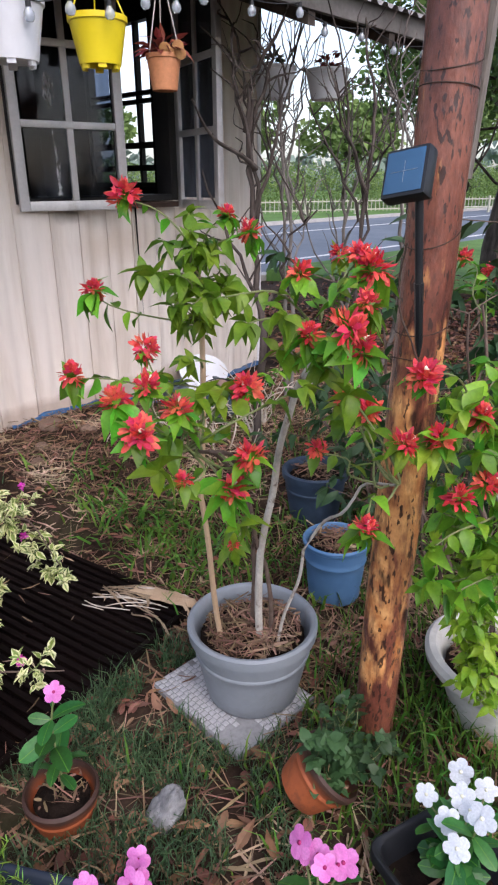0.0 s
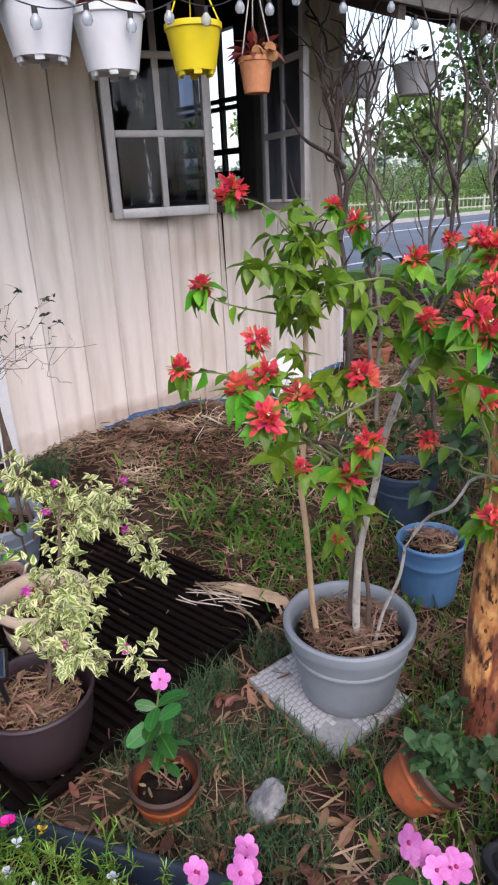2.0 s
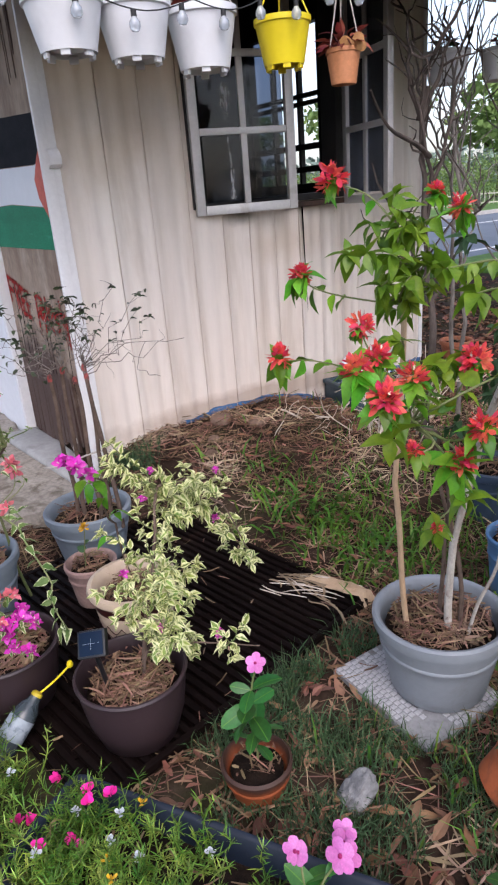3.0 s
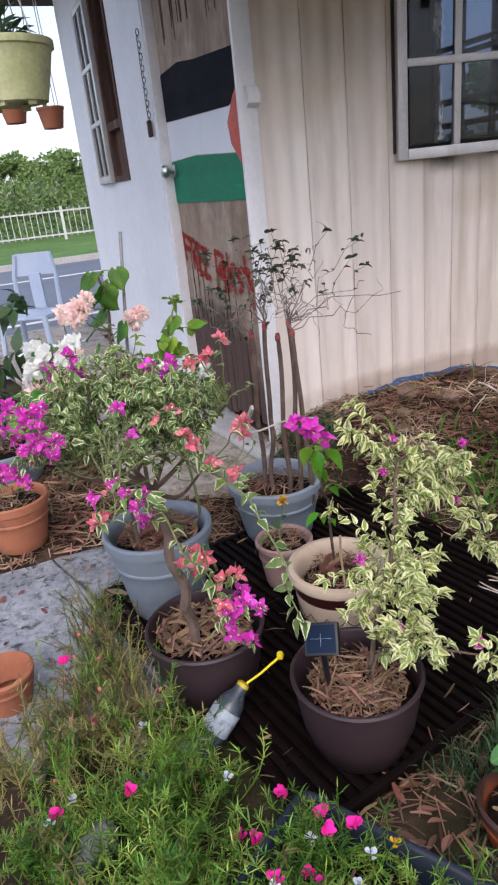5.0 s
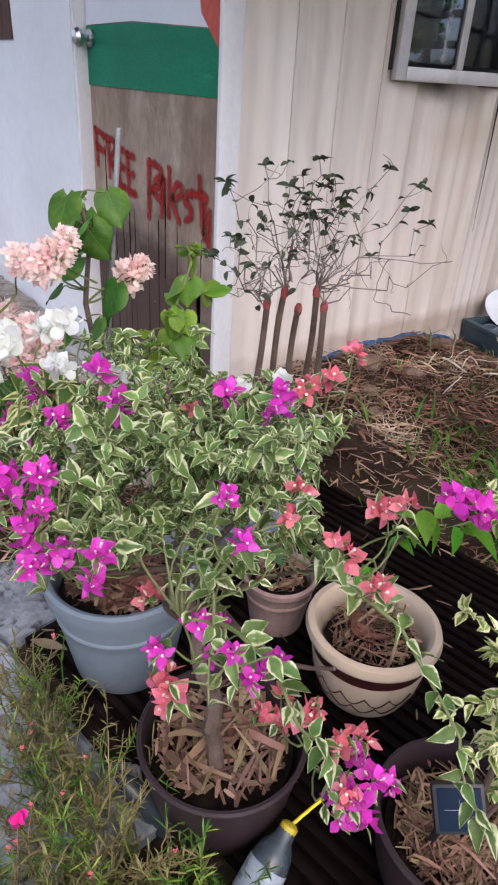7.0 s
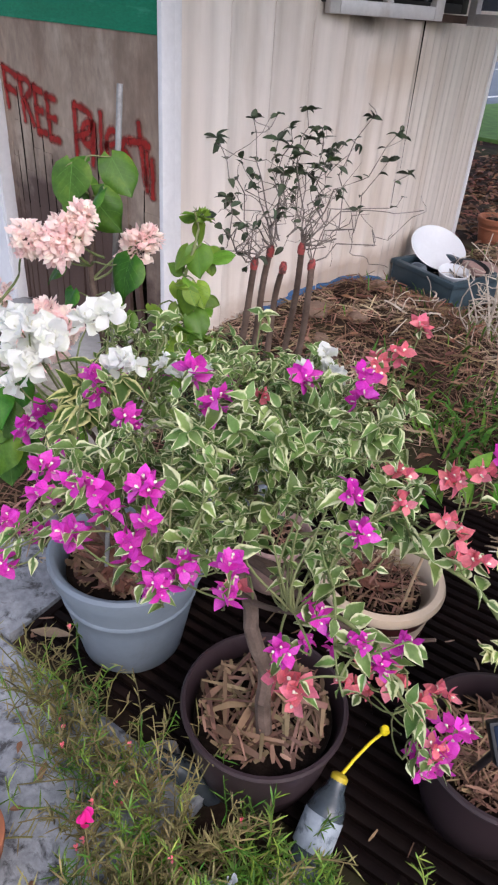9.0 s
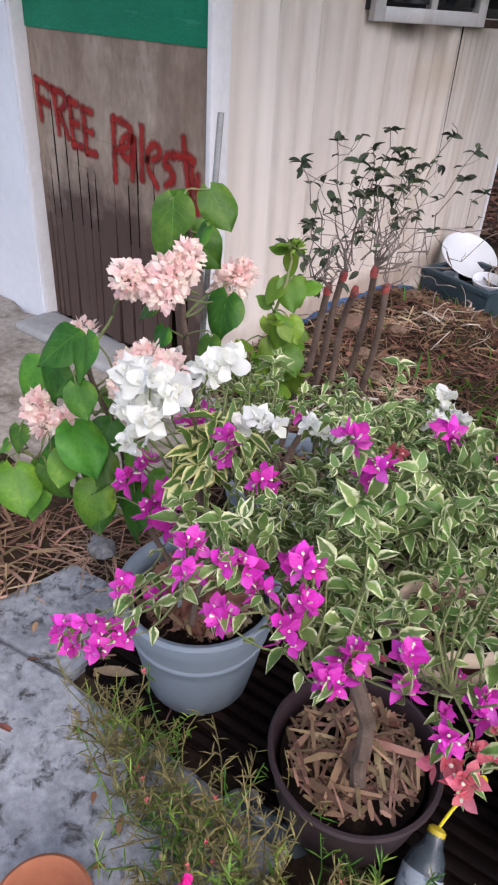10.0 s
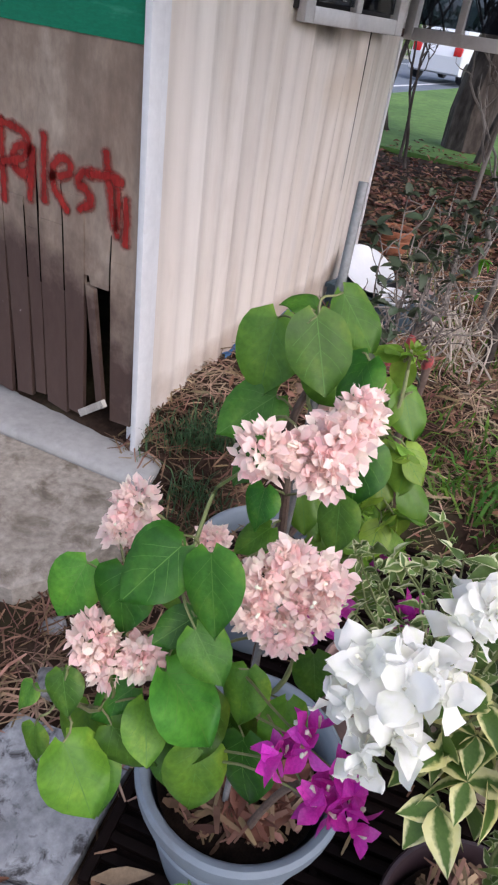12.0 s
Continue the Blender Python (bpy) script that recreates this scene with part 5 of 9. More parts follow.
def pot_profile(r, h, base=0.72, wall=0.006, lip=0.018, lip_h=0.035, ridge=True, foot=0.0):
    """Tapered pot with a rolled lip; closed section, outside from below, then inside down to the bed."""
    rb = r * base
    ro = r - lip * 0.55
    p = [(0.0, 0.0), (rb * 0.96, 0.0), (rb, 0.006)]
    for i in range(1, 7):
        p.append((rb + (ro - rb) * (i / 7), 0.006 + (h - lip_h - 0.006) * i / 7))
        if ridge and i == 5:
            p[-1:] = [(p[-1][0], p[-1][1]), (p[-1][0] + 0.003, p[-1][1] + 0.003), (p[-1][0] + 0.003, p[-1][1] + 0.008), (p[-1][0] + 0.001, p[-1][1] + 0.011)]
    p += [(ro, h - lip_h), (r - lip * 0.1, h - lip_h + 0.004), (r, h - lip_h * 0.5), (r, h - 0.005), (r - 0.006, h), (r - lip * 0.7, h - 0.001), (r - lip, h - 0.007)]
    p += [(r - lip - 0.004, h - lip_h), ((rb + ro) / 2 - wall + 0.005, h * 0.5), (rb - wall, 0.03)]
    return p


def round_pot(name, at, r, h, mats, label, fill=0.8, mulch=160, group="", tilt=None, base=0.72, lip=0.018, lip_h=0.035, prof=None, slots=None, bed="potting",
              straw_len=(0.035, 0.14), cat="pot", lift=0.022, straw_w=(0.002, 0.006)):
    t = thing(name, (at if tilt is None else Matrix.Translation(at) @ tilt), label, cat, group)
    pf = prof or pot_profile(r, h, base, lip=lip, lip_h=lip_h)
    part("body", Mesh().lathe(pf, 48, slots=slots), mats, t)
    if fill:
        zb = h * fill
        rb = (r * base + (r - lip - r * base) * fill) - 0.008
        mb = Mesh()
        rows = [(0.0, 0.012), (rb * 0.3, 0.008), (rb * 0.6, 0.004), (rb * 0.85, 0.0), (rb, -0.004)]
        mb.lathe([(a, zb + b) for a, b in rows[::-1]], 28)
        mb.v = [(x, y, z + 0.006 * noise.noise((x * 40 + at[0] * 9, y * 40, 0))) for x, y, z in mb.v]
        part("soil", mb, bed, t, "dark potting soil", smooth=60)
        if mulch:
            mb = Mesh()
            straws(mb, (0, 0), rb * 0.93, zb + 0.002, int(mulch * 1.9), straw_len, straw_w, lift)
            ob = part("mulch", mb, "straw", t, "dry straw mulch", smooth=0)
            ob["kind"] = "stuff"
    return t


def leaf_litter(t, r, z, n, rng=R):
    """Broad dry leaves lying on the mulch of a pot."""
    for _ in range(n):
        a, b = rng.uniform(0, 6.28), r * math.sqrt(rng.random()) * 0.75
        w, l = rng.uniform(0.012, 0.022), rng.uniform(0.05, 0.085)
        mb = Mesh()
        rows = [(-0.5, 0.15), (-0.25, 0.8), (0.0, 1.0), (0.25, 0.75), (0.5, 0.05)]
        mb.add([(u * l, k * w * v, 0.006 * abs(k) + 0.012 * u * u + rng.uniform(0, 0.002)) for u, v in rows for k in (-1, 0, 1)], [(3 * i + k, 3 * i + k + 1, 3 * i + k + 4, 3 * i + k + 3) for i in range(4) for k in (0, 1)])
        o = part("dry_leaf", mb, "dry_leaf", t, "curled brown dry leaf", smooth=60)
        o.matrix_basis = Matrix.Translation((b * math.cos(a), b * math.sin(a), z + rng.uniform(0.018, 0.03))) @ Matrix.Rotation(rng.uniform(0, 6.28), 4, "Z") @ Matrix.Rotation(rng.gauss(0, 0.25), 4, "X")


def thin_rim(r, h, base=0.74):
    """A smooth-walled pot that ends in a narrow rolled rim."""
    return [(0.0, 0.0), (r * base - 0.008, 0.0), (r * base, 0.007), (r * 0.86, h * 0.4), (r * 0.93, h * 0.75), (r * 0.95, h - 0.012), (r - 0.002, h - 0.01), (r, h - 0.005), (r - 0.003, h), (r - 0.008, h), (r - 0.011, h - 0.006), (r * 0.88, h * 0.7), (r * 0.7, 0.012)]


GREY = "pots on the ground"
round_pot("plant_pot", (-0.94, 1.428, 0.022), 0.163, 0.215, "grey_plastic", "grey plastic pot standing on a patterned tile", 0.8, 240, GREY)
round_pot("plant_pot", (-1.045, 1.925, ground_z(-1.045, 1.925)), 0.105, 0.205, "blue_plastic", "blue plastic pot filled with straw mulch", 0.86, 130, GREY, base=0.78, lip=0.01, lip_h=0.02)
round_pot("plant_pot", (-1.42, 2.3, ground_z(-1.42, 2.3)), 0.13, 0.21, "dark_blue_plastic", "dark blue plastic pot behind the red flowers", 0.85, 60, GREY)
prof = [(0.0, 0.0), (0.105, 0.0), (0.11, 0.01), (0.125, 0.06), (0.15, 0.13), (0.158, 0.15), (0.175, 0.155), (0.185, 0.17), (0.187, 0.185), (0.178, 0.196), (0.162, 0.196), (0.152, 0.185), (0.148, 0.15), (0.12, 0.06)]
round_pot("planter", (-0.445, 1.79, 0.0), 0.187, 0.196, "aged_white", "weathered white planter with a broad lip", 0.72, 170, GREY, prof=prof, lip=0.035, base=0.62, cat="planter")
round_pot("plant_pot", (-0.973, 0.888, 0.0), 0.077, 0.098, "orange_pot", "small orange clay pot with a pink periwinkle", 0.78, 26, GREY, lip=0.008, lip_h=0.022, straw_len=(0.02, 0.06), bed="potting", base=0.7)
round_pot("plant_pot", (-1.287, 0.758, 0.018), 0.134, 0.185, "brown_plastic", "dark brown plastic pot with straw mulch", 0.74, 210, GREY, lip=0.008, lip_h=0.012, prof=thin_rim(0.134, 0.185, 0.7), base=0.7)
prof = [(0.0, 0.0), (0.082, 0.0), (0.091, 0.012), (0.108, 0.058), (0.116, 0.105), (0.116, 0.117), (0.118, 0.148), (0.12, 0.151), (0.131, 0.156), (0.135, 0.167), (0.131, 0.179), (0.118, 0.182), (0.11, 0.172), (0.106, 0.14), (0.092, 0.058)]
cream = round_pot("plant_pot", (-1.64, 0.93, 0.02), 0.135, 0.182, ["cream_glaze", "maroon_glaze"], "cream glazed pot with a maroon band and scale pattern", 0.72, 120, GREY, prof=prof, lip=0.03, base=0.68, slots=[0] * 5 + [1, 1] + [0] * 8)
mb = Mesh()
for row, z in enumerate((0.058, 0.086)):
    n = 15
    for k in range(n):
        c = (k + 0.5 * row) / n * 2 * math.pi
        arc = []
        for i in range(9):
            w = c + (i / 8 - 0.5) * 2 * math.pi / n
            zz = z - 0.023 * math.sin(math.pi * i / 8)
            rr = 0.108 + (zz - 0.058) * (0.17 if zz > 0.058 else 0.37) + 0.0016
            arc.append((rr * math.cos(w), rr * math.sin(w), zz))
        mb.tube(arc, 0.0013, 4)
part("scale_pattern", mb, "maroon_glaze", cream, "dark painted scale pattern")
round_pot("plant_pot", (-1.888, 0.893, 0.02), 0.084, 0.145, "dusty_pink", "small dusty pink clay pot", 0.84, 70, GREY, lip=0.01, lip_h=0.022, straw_len=(0.02, 0.08))
round_pot("plant_pot", (-2.165, 1.003, 0.022), 0.155, 0.2, "slate_plastic", "grey-blue plastic pot with grafted bare stems", 0.78, 90, GREY)
by_slab = round_pot("plant_pot", (-1.976, 0.553, 0.02), 0.152, 0.255, "slate_plastic", "grey-blue plastic pot of pink bougainvillea by the slab", 0.82, 150, GREY, straw_w=(0.003, 0.011), base=0.68)
wide = round_pot("plant_pot", (-1.607, 0.548, 0.012), 0.14, 0.178, "brown_plastic", "wide dark brown pot full of wood-chip mulch", 0.8, 120, GREY, straw_len=(0.05, 0.17), lip=0.008, lip_h=0.012, prof=thin_rim(0.14, 0.178), straw_w=(0.003, 0.011))
leaf_litter(by_slab, 0.115, 0.209, 26)
leaf_litter(wide, 0.11, 0.14, 4)
leaf_litter(cream, 0.085, 0.131, 4)
round_pot("plant_pot", (-2.585, 0.2, ground_z(-2.585, 0.2) + 0.004), 0.12, 0.185, "terracotta", "terracotta-coloured pot on the mulch beside the slab", 0.85, 60, GREY, lip=0.012, lip_h=0.035)
round_pot("plant_pot", (-1.795, 0.09, 0.012), 0.073, 0.1, "terracotta", "small empty terracotta-coloured pot on the slab", 0.0, 0, GREY, lip=0.007, lip_h=0.02)
round_pot("plant_pot", (-3.12, 0.2, ground_z(-3.12, 0.2)), 0.19, 0.17, "slate_plastic", "grey plastic pot with a dark green plant", 0.84, 60, GREY)
round_pot("plant_pot", (-0.638, 1.25, 0.052), 0.078, 0.1, "orange_pot", "orange clay pot tipped over in the grass", 0.7, 30, GREY, lip=0.008, lip_h=0.02, tilt=Matrix.Rotation(radians(44), 4, Vector((-0.69, 0.73, 0))), straw_len=(0.02, 0.05))
round_pot("plant_pot", (-2.82, 3.85, ground_z(-2.82, 3.85)), 0.11, 0.15, "terracotta", "terracotta-coloured pot by the hut corner", 0.85, 20, GREY)


def trough(name, corner, ang, l, w, h, mats, label, lip=0.009, fill=0.5):
    t = thing(name, Matrix.Translation(corner) @ Matrix.Rotation(radians(ang), 4, "Z"), label, "planter")
    def ring(o, z):
        c, r_ = [], 0.03
        for cx, cy, a0 in ((l - r_ + o, w - r_ + o, 0), (r_ - o, w - r_ + o, 90), (r_ - o, r_ - o, 180), (l - r_ + o, r_ - o, 270)):
            for k in range(4):
                a = radians(a0 + 30 * k)
                c.append((cx + r_ * math.cos(a) * 0.9, cy + r_ * math.sin(a) * 0.9, z))
        return c
    rows = [ring(-0.02, 0), ring(-0.004, h - 0.03), ring(lip, h - 0.022), ring(lip, h - 0.003), ring(lip - 0.002, h), ring(0.003, h), ring(-0.004, h - 0.006), ring(-0.02, 0.03)]
    n = len(rows[0])
    fs = [(r_ * n + i, r_ * n + (i + 1) % n, (r_ + 1) * n + (i + 1) % n, (r_ + 1) * n + i) for r_ in range(len(rows) - 1) for i in range(n)]
    fs.append(tuple(range(n - 1, -1, -1)))
    part("body", Mesh().add([v for r_ in rows for v in r_], fs), mats, t)
    bed = ring(-0.014, h * fill)
    part("soil", Mesh().add(bed + [(l / 2, w / 2, h * fill + 0.01)], [(i, (i + 1) % n, n) for i in range(n)]), "potting", t, "dark soil with dry straw", smooth=0)
    mb = Mesh()
    for _ in range(int(l * 60)):
        strip_at(mb, R.uniform(0.06, l - 0.06), R.uniform(0.05, w - 0.05), h * fill + 0.008, R, (0.02, 0.08), (0.003, 0.009))
    part("mulch", mb, "straw", t, smooth=0)["kind"] = "stuff"
    return t


trough("planter_box", (-1.04, 0.36, 0.0), 31, 0.95, 0.235, 0.12, "navy_plastic", "long black plastic planter trough")
trough("planter_box", (-0.436, 1.2, 0.0), -18, 0.3, 0.2, 0.12, "black_plastic", "square black plastic planter with white periwinkles")

# ribbed tray under the pots
tray = thing("plastic_pallet", TRAY, "dark brown ribbed plastic pallet under the pots", "pallet")
TU, TV = 1.02, 1.02
mb = Mesh()
mb.box((0, 0, 0.0), (TU, TV, 0.006))
mb.box((0, 0, 0.004), (0.018, TV, 0.022), bevel=0.003).box((TU - 0.018, 0, 0.004), (TU, TV, 0.022), bevel=0.003)
for k in range(5):
    mb.box((TU * (k + 1) / 6 - 0.006, 0.018, 0.004), (TU * (k + 1) / 6 + 0.006, TV - 0.018, 0.012))
part("frame", mb, "tray_plastic", tray)
first = None
nrib = 34
for k in range(nrib):
    v = (k + 0.5) / nrib * TV
    if first is None:
        first = part("slat", Mesh().box((0.018, -0.0085, 0.005), (TU - 0.018, 0.0085, 0.021), bevel=0.004), "tray_plastic", tray)
        first.location = (0, v, 0)
    else:
        o = new("slat", first.data)
        o.parent = tray
        o.location = (0, v, 0)

# patterned tile under the grey pot
tl = thing("floor_tile", Matrix.Translation((-1.145, 1.256, 0.012)) @ Matrix.Rotation(radians(-2), 4, "Z"), "grey concrete tile with a raised white mesh pattern", "tile")
part("body", Mesh().box((0, 0, -0.03), (0.335, 0.27, 0.004), bevel=0.004), "tile_grey", tl)
first = None
for i in range(16):
    for j in range(20):
        hx, hy = 0.012 + j * 0.0162 + (0.004 if i % 2 else 0), 0.013 + i * 0.0162
        if R.random() < 0.06 or (j > 14 and i < 6 and R.random() < 0.85) or math.hypot(hx - 0.205, hy - 0.172) < 0.1:
            continue
        if first is None:
            first = o = part("stud", Mesh().box((-0.0062, -0.007, 0), (0.0062, 0.007, 0.0028), bevel=0.0012), "tile_white", tl)
        else:
            o = new("stud", first.data)
            o.parent = tl
        o.location = (hx, hy, 0.004)


def boulder(name, at, size, mats, label, rng, rot=(0, 0, 0)):
    bm = bmesh.new()
    bmesh.ops.create_icosphere(bm, subdivisions=4, radius=1)
    off = rng.uniform(0, 50)
    for v in bm.verts:
        n_ = v.co.normalized()
        k = 1 + 0.28 * noise.noise(n_ * 1.3 + Vector((off, 0, 0))) + 0.12 * noise.noise(n_ * 3.7 + Vector((0, off, 0))) + 0.04 * noise.noise(n_ * 9 + Vector((0, off, 3)))
        v.co = Vector((n_.x * size[0], n_.y * size[1], n_.z * size[2])) * k
        v.co.x = max(-size[0] * 0.9, min(size[0] * 0.92, v.co.x))
    mb = Mesh()
    bm.verts.index_update()
    mb.add([v.co[:] for v in bm.verts], [[v.index for v in f.verts] for f in bm.faces])
    bm.free()
    ob = tagged(link_mesh(name, mb, mats, smooth=35), label, "stone")
    ob.matrix_basis = pose(*at, *rot)
    return ob


boulder("stone", (-0.822, 1.035, 0.03), (0.036, 0.034, 0.06), "stone", "pale grey stone lying in the grass", R, (-28, 16, 10))
for x, y, s in ((-2.55, 1.83, 0.05), (-2.45, 1.95, 0.04), (-2.42, 1.7, 0.03), (-2.3, 1.62, 0.025), (-2.6, 2.3, 0.035)):
    boulder("stone", (x, y, ground_z(x, y) + s * 0.1), (s, s * 1.2, s * 0.7), "brown_stone", "earth-brown stone by the wall", R, (R.uniform(-20, 20), 0, R.uniform(0, 180)))
for x, y, s in ((-2.4, 0.62, 0.045), (-2.5, 0.72, 0.03), (-1.72, 0.415, 0.04), (-1.66, 0.33, 0.045), (-1.5, 0.33, 0.04), (-1.3, 0.2, 0.05), (-1.55, 0.12, 0.04), (-1.42, 0.42, 0.045)):
    boulder("stone", (x, y, 0.02 + s * 0.2), (s, s * 0.7, s * 0.55), "stone", "grey broken concrete lump beside the slab", R, (R.uniform(-20, 20), R.uniform(-20, 20), R.uniform(0, 180)))
for x, y, s in ((-4.3, 0.9, 0.13), (-4.5, 0.72, 0.16), (-4.75, 0.85, 0.2), (-4.2, 0.72, 0.09), (-5.0, 0.62, 0.17)):
    boulder("stone", (x, y, 0.1 + s * 0.1), (s, s * 1.1, s * 0.5), "old_concrete", "grey rubble at the foot of the white wall", R, (R.uniform(-10, 10), 0, R.uniform(0, 180)))

# debarked pole with a solar lamp
pole = thing("wooden_post", (-0.632, 1.524, 0.0), "debarked reddish wooden post with wire round it", "post")
mb = Mesh()
nz, na = 60, 26
lean = Vector((0.02, 0.012, 0))
vs = []
for i in range(nz + 1):
    z = -0.1 + 2.5 * i / nz
    for k in range(na):
        w = 2 * math.pi * k / na
        r = 0.046 + 0.0005 * z + 0.004 * noise.noise((math.cos(w) * 1.4, math.sin(w) * 1.4, z * 1.6)) + 0.0018 * noise.noise((math.cos(w) * 5, math.sin(w) * 5, z * 9))
        vs.append((math.cos(w) * r + lean.x * z, math.sin(w) * r + lean.y * z, z))
mb.add(vs, [(i * na + k, i * na + (k + 1) % na, (i + 1) * na + (k + 1) % na, (i + 1) * na + k) for i in range(nz) for k in range(na)])
part("trunk", mb, "debarked", pole, smooth=60)
mb = Mesh()
for z0_, dz in ((1.0, 0.012), (1.42, 0.012), (1.385, -0.006), (1.16, 0.022), (0.93, -0.015)):
    part("wire", Mesh().tube([(lean.x * z0_ + 0.0485 * math.cos(w), lean.y * z0_ + 0.0485 * math.sin(w), z0_ + dz * math.sin(w)) for w in np.linspace(0, 2 * math.pi, 25)], 0.0011, 5), "rust_iron", pole, "thin rusty wire")
part("wire", Mesh().tube(wobble((0.02, -0.06, 1.15), (0.055, -0.03, 0.9), 6, 0.01), 0.0018, 5), "rust_iron", pole, "thin rusty wire")


def solar_lamp(name, at, size, cells, label):
    """A slab of solar cells on a stake; its face looks along local -y, tilted up."""
    t = thing(name, at, label, "solar lamp")
    w, h, d = size
    fr = part("housing", Mesh().box((-w / 2, -d / 2, -h / 2), (w / 2, d / 2, h / 2), bevel=min(d, w) * 0.22), "black_plastic", t)
    part("panel", Mesh().box((-w * 0.42, -d / 2 - 0.0015, -h * 0.42), (w * 0.42, -d / 2 + 0.002, h * 0.42), bevel=0.001), cells, t, "blue glossy solar cells")
    mb = Mesh().box((-w * 0.3, -d / 2 - 0.0022, -0.0002), (w * 0.3, -d / 2 - 0.0012, 0.0002))
    mb.box((-0.0002, -d / 2 - 0.0022, -h * 0.22), (0.0001, -d / 2 - 0.0012, h * 0.2))
    part("silver_line", mb, "solar_line", t, smooth=0)
    return t


lamp1 = solar_lamp("solar_lamp", pose(-0.573, 1.385, 1.255, -24, -9, 2), (0.074, 0.077, 0.028), "solar_cell", "black solar lamp staked against the wooden post")
mb = Mesh()
inv = lamp1.matrix_basis.inverted()
a, b = inv @ Vector((-0.556, 1.392, 1.22)), inv @ Vector((-0.553, 1.43, 0.97))
mb.tube([a, a.lerp(b, 0.5)], 0.0068, 12)
mb.tube([a.lerp(b, 0.5), a.lerp(b, 0.56), a.lerp(b, 0.9), b], [0.0085, 0.0075, 0.0065, 0.002], 8)
part("stake", mb, "black_plastic", lamp1, "black ribbed stake")
lamp2 = solar_lamp("solar_lamp", pose(-1.27, 0.678, 0.322, -40, -10, 50), (0.066, 0.06, 0.018), "solar_cell_dark", "small solar lamp staked in the brown pot")
mb = Mesh()
inv = lamp2.matrix_basis.inverted()
a, b = inv @ Vector((-1.276, 0.68, 0.308)), inv @ Vector((-1.31, 0.71, 0.13))
mb.tube([a, b], 0.006, 10)
part("stake", mb, "black_plastic", lamp2)

# second, thinner posts behind
for x, y, r, mt, lb in ((-0.1, 2.6, 0.04, "bark", "dark slender trunk behind the posts"),):
    o = thing("wooden_pole", (x, y, 0), lb, "post")
    part("trunk", Mesh().tube(wobble((0, 0, -0.1), (0.03, 0.06, 2.6), 10, 0.02), r, 12), mt, o)

bat = thing("wooden_batten", (-0.592, 1.6, 1.25), "grey weathered batten wired up beside the post", "batten")
part("board", Mesh().box((-0.013, -0.009, 0), (0.013, 0.009, 0.75), bevel=0.003, at=Matrix.Rotation(radians(1.8), 4, "Y") @ Matrix.Rotation(radians(-4), 4, "X")), "grey_wood", bat)

# hanging pots along the eave
HX = -1.85


def hanging_pot(y, z_rim, r, h, mats, label, x=HX, strap="pale_cord", base=0.7, feet=True, top=None, plant=None):
    t = thing("hanging_pot", (x, y, z_rim - h), label, "hanging pot", "pots hanging from the eave")
    pf = [(0.0, 0.012), (r * base * 0.8, 0.012), (r * base, 0.0), (r * base + 0.002, 0.01), (r * 0.8, h * 0.35), (r * 0.9, h * 0.7), (r * 0.94, h * 0.86), (r, h * 0.88), (r, h), (r * 0.94, h), (r * 0.9, h * 0.8), (r * 0.6, 0.03)]
    part("body", Mesh().lathe(pf, 40), mats, t)
    if feet:
        foot = None
        for k in range(6):
            if foot is None:
                foot = o = part("foot", Mesh().box((-0.012, -0.005, -0.012), (0.012, 0.005, 0.006), bevel=0.002), mats, t)
            else:
                o = new("foot", foot.data)
                o.parent = t
            o.matrix_basis = Matrix.Rotation(k * math.pi / 3, 4, "Z") @ Matrix.Translation((0, r * base * 0.86, 0))
    mb = Mesh().lathe([(0.0, h * 0.8), (r * 0.9, h * 0.8)][::-1], 20)
    part("soil", mb, "potting", t)
    mb = Mesh()
    for k in range(3):
        w = 0.5 + k * 2 * math.pi / 3
        mb.tube([(r * 0.97 * math.cos(w), r * 0.97 * math.sin(w), h), (0, 0, (top or EZ) - (z_rim - h))], 0.0022, 5)
    part("hanger", mb, strap, t)
    if plant:
        mb = Mesh()
        for _ in range(plant[1]):
            d = Vector((R.gauss(0, 1), R.gauss(0, 1), abs(R.gauss(0, 1)) * 0.8 + 0.1)).normalized() * R.uniform(0.5, 1) * r * plant[2]
            q = d * 0.5 + Vector((0, 0, h))
            v_, f_, m_ = leaf_shape(0.05, 0.022, OVATE, fold=0.3, curl=R.uniform(0.1, 0.7))
            y_ = Vector((d.x + R.gauss(0, 0.02), d.y + R.gauss(0, 0.02), d.z * 0.6 + R.gauss(0, 0.02))).normalized()
            x_ = y_.cross(Vector((0, 0, 1))).normalized()
            at_ = Matrix.Translation(q) @ Matrix((x_, y_, x_.cross(y_))).transposed().to_4x4() @ Matrix.Rotation(R.gauss(0, 0.5), 4, "Y")
            mb.add(v_, f_, 0, at_)
            mb.tube([(0, 0, h * 0.8), q], 0.0013, 4, cap=False)
        part("plant", mb, plant[0], t, smooth=0)
    return t


hanging_pot(1.465, 1.697, 0.1, 0.148, "white_plastic", "white plastic hanging pot with stained feet", plant=("red_foliage", 40, 0.9))
hanging_pot(1.258, 1.698, 0.1, 0.13, "white_plastic", "white plastic hanging pot with stained feet", plant=("leaf_dark", 14, 0.7))
hanging_pot(1.068, 1.695, 0.1, 0.12, "white_plastic", "white plastic hanging pot with stained feet", plant=("leaf_dark", 14, 0.7))
hanging_pot(1.75, 1.693, 0.086, 0.124, "yellow_plastic", "bright yellow plastic hanging pot", strap="yellow_plastic")
small_pot = hanging_pot(1.993, 1.625, 0.057, 0.102, "orange_plastic", "small terracotta-coloured hanging pot with red foliage", feet=False, plant=("red_foliage", 40, 1.9))
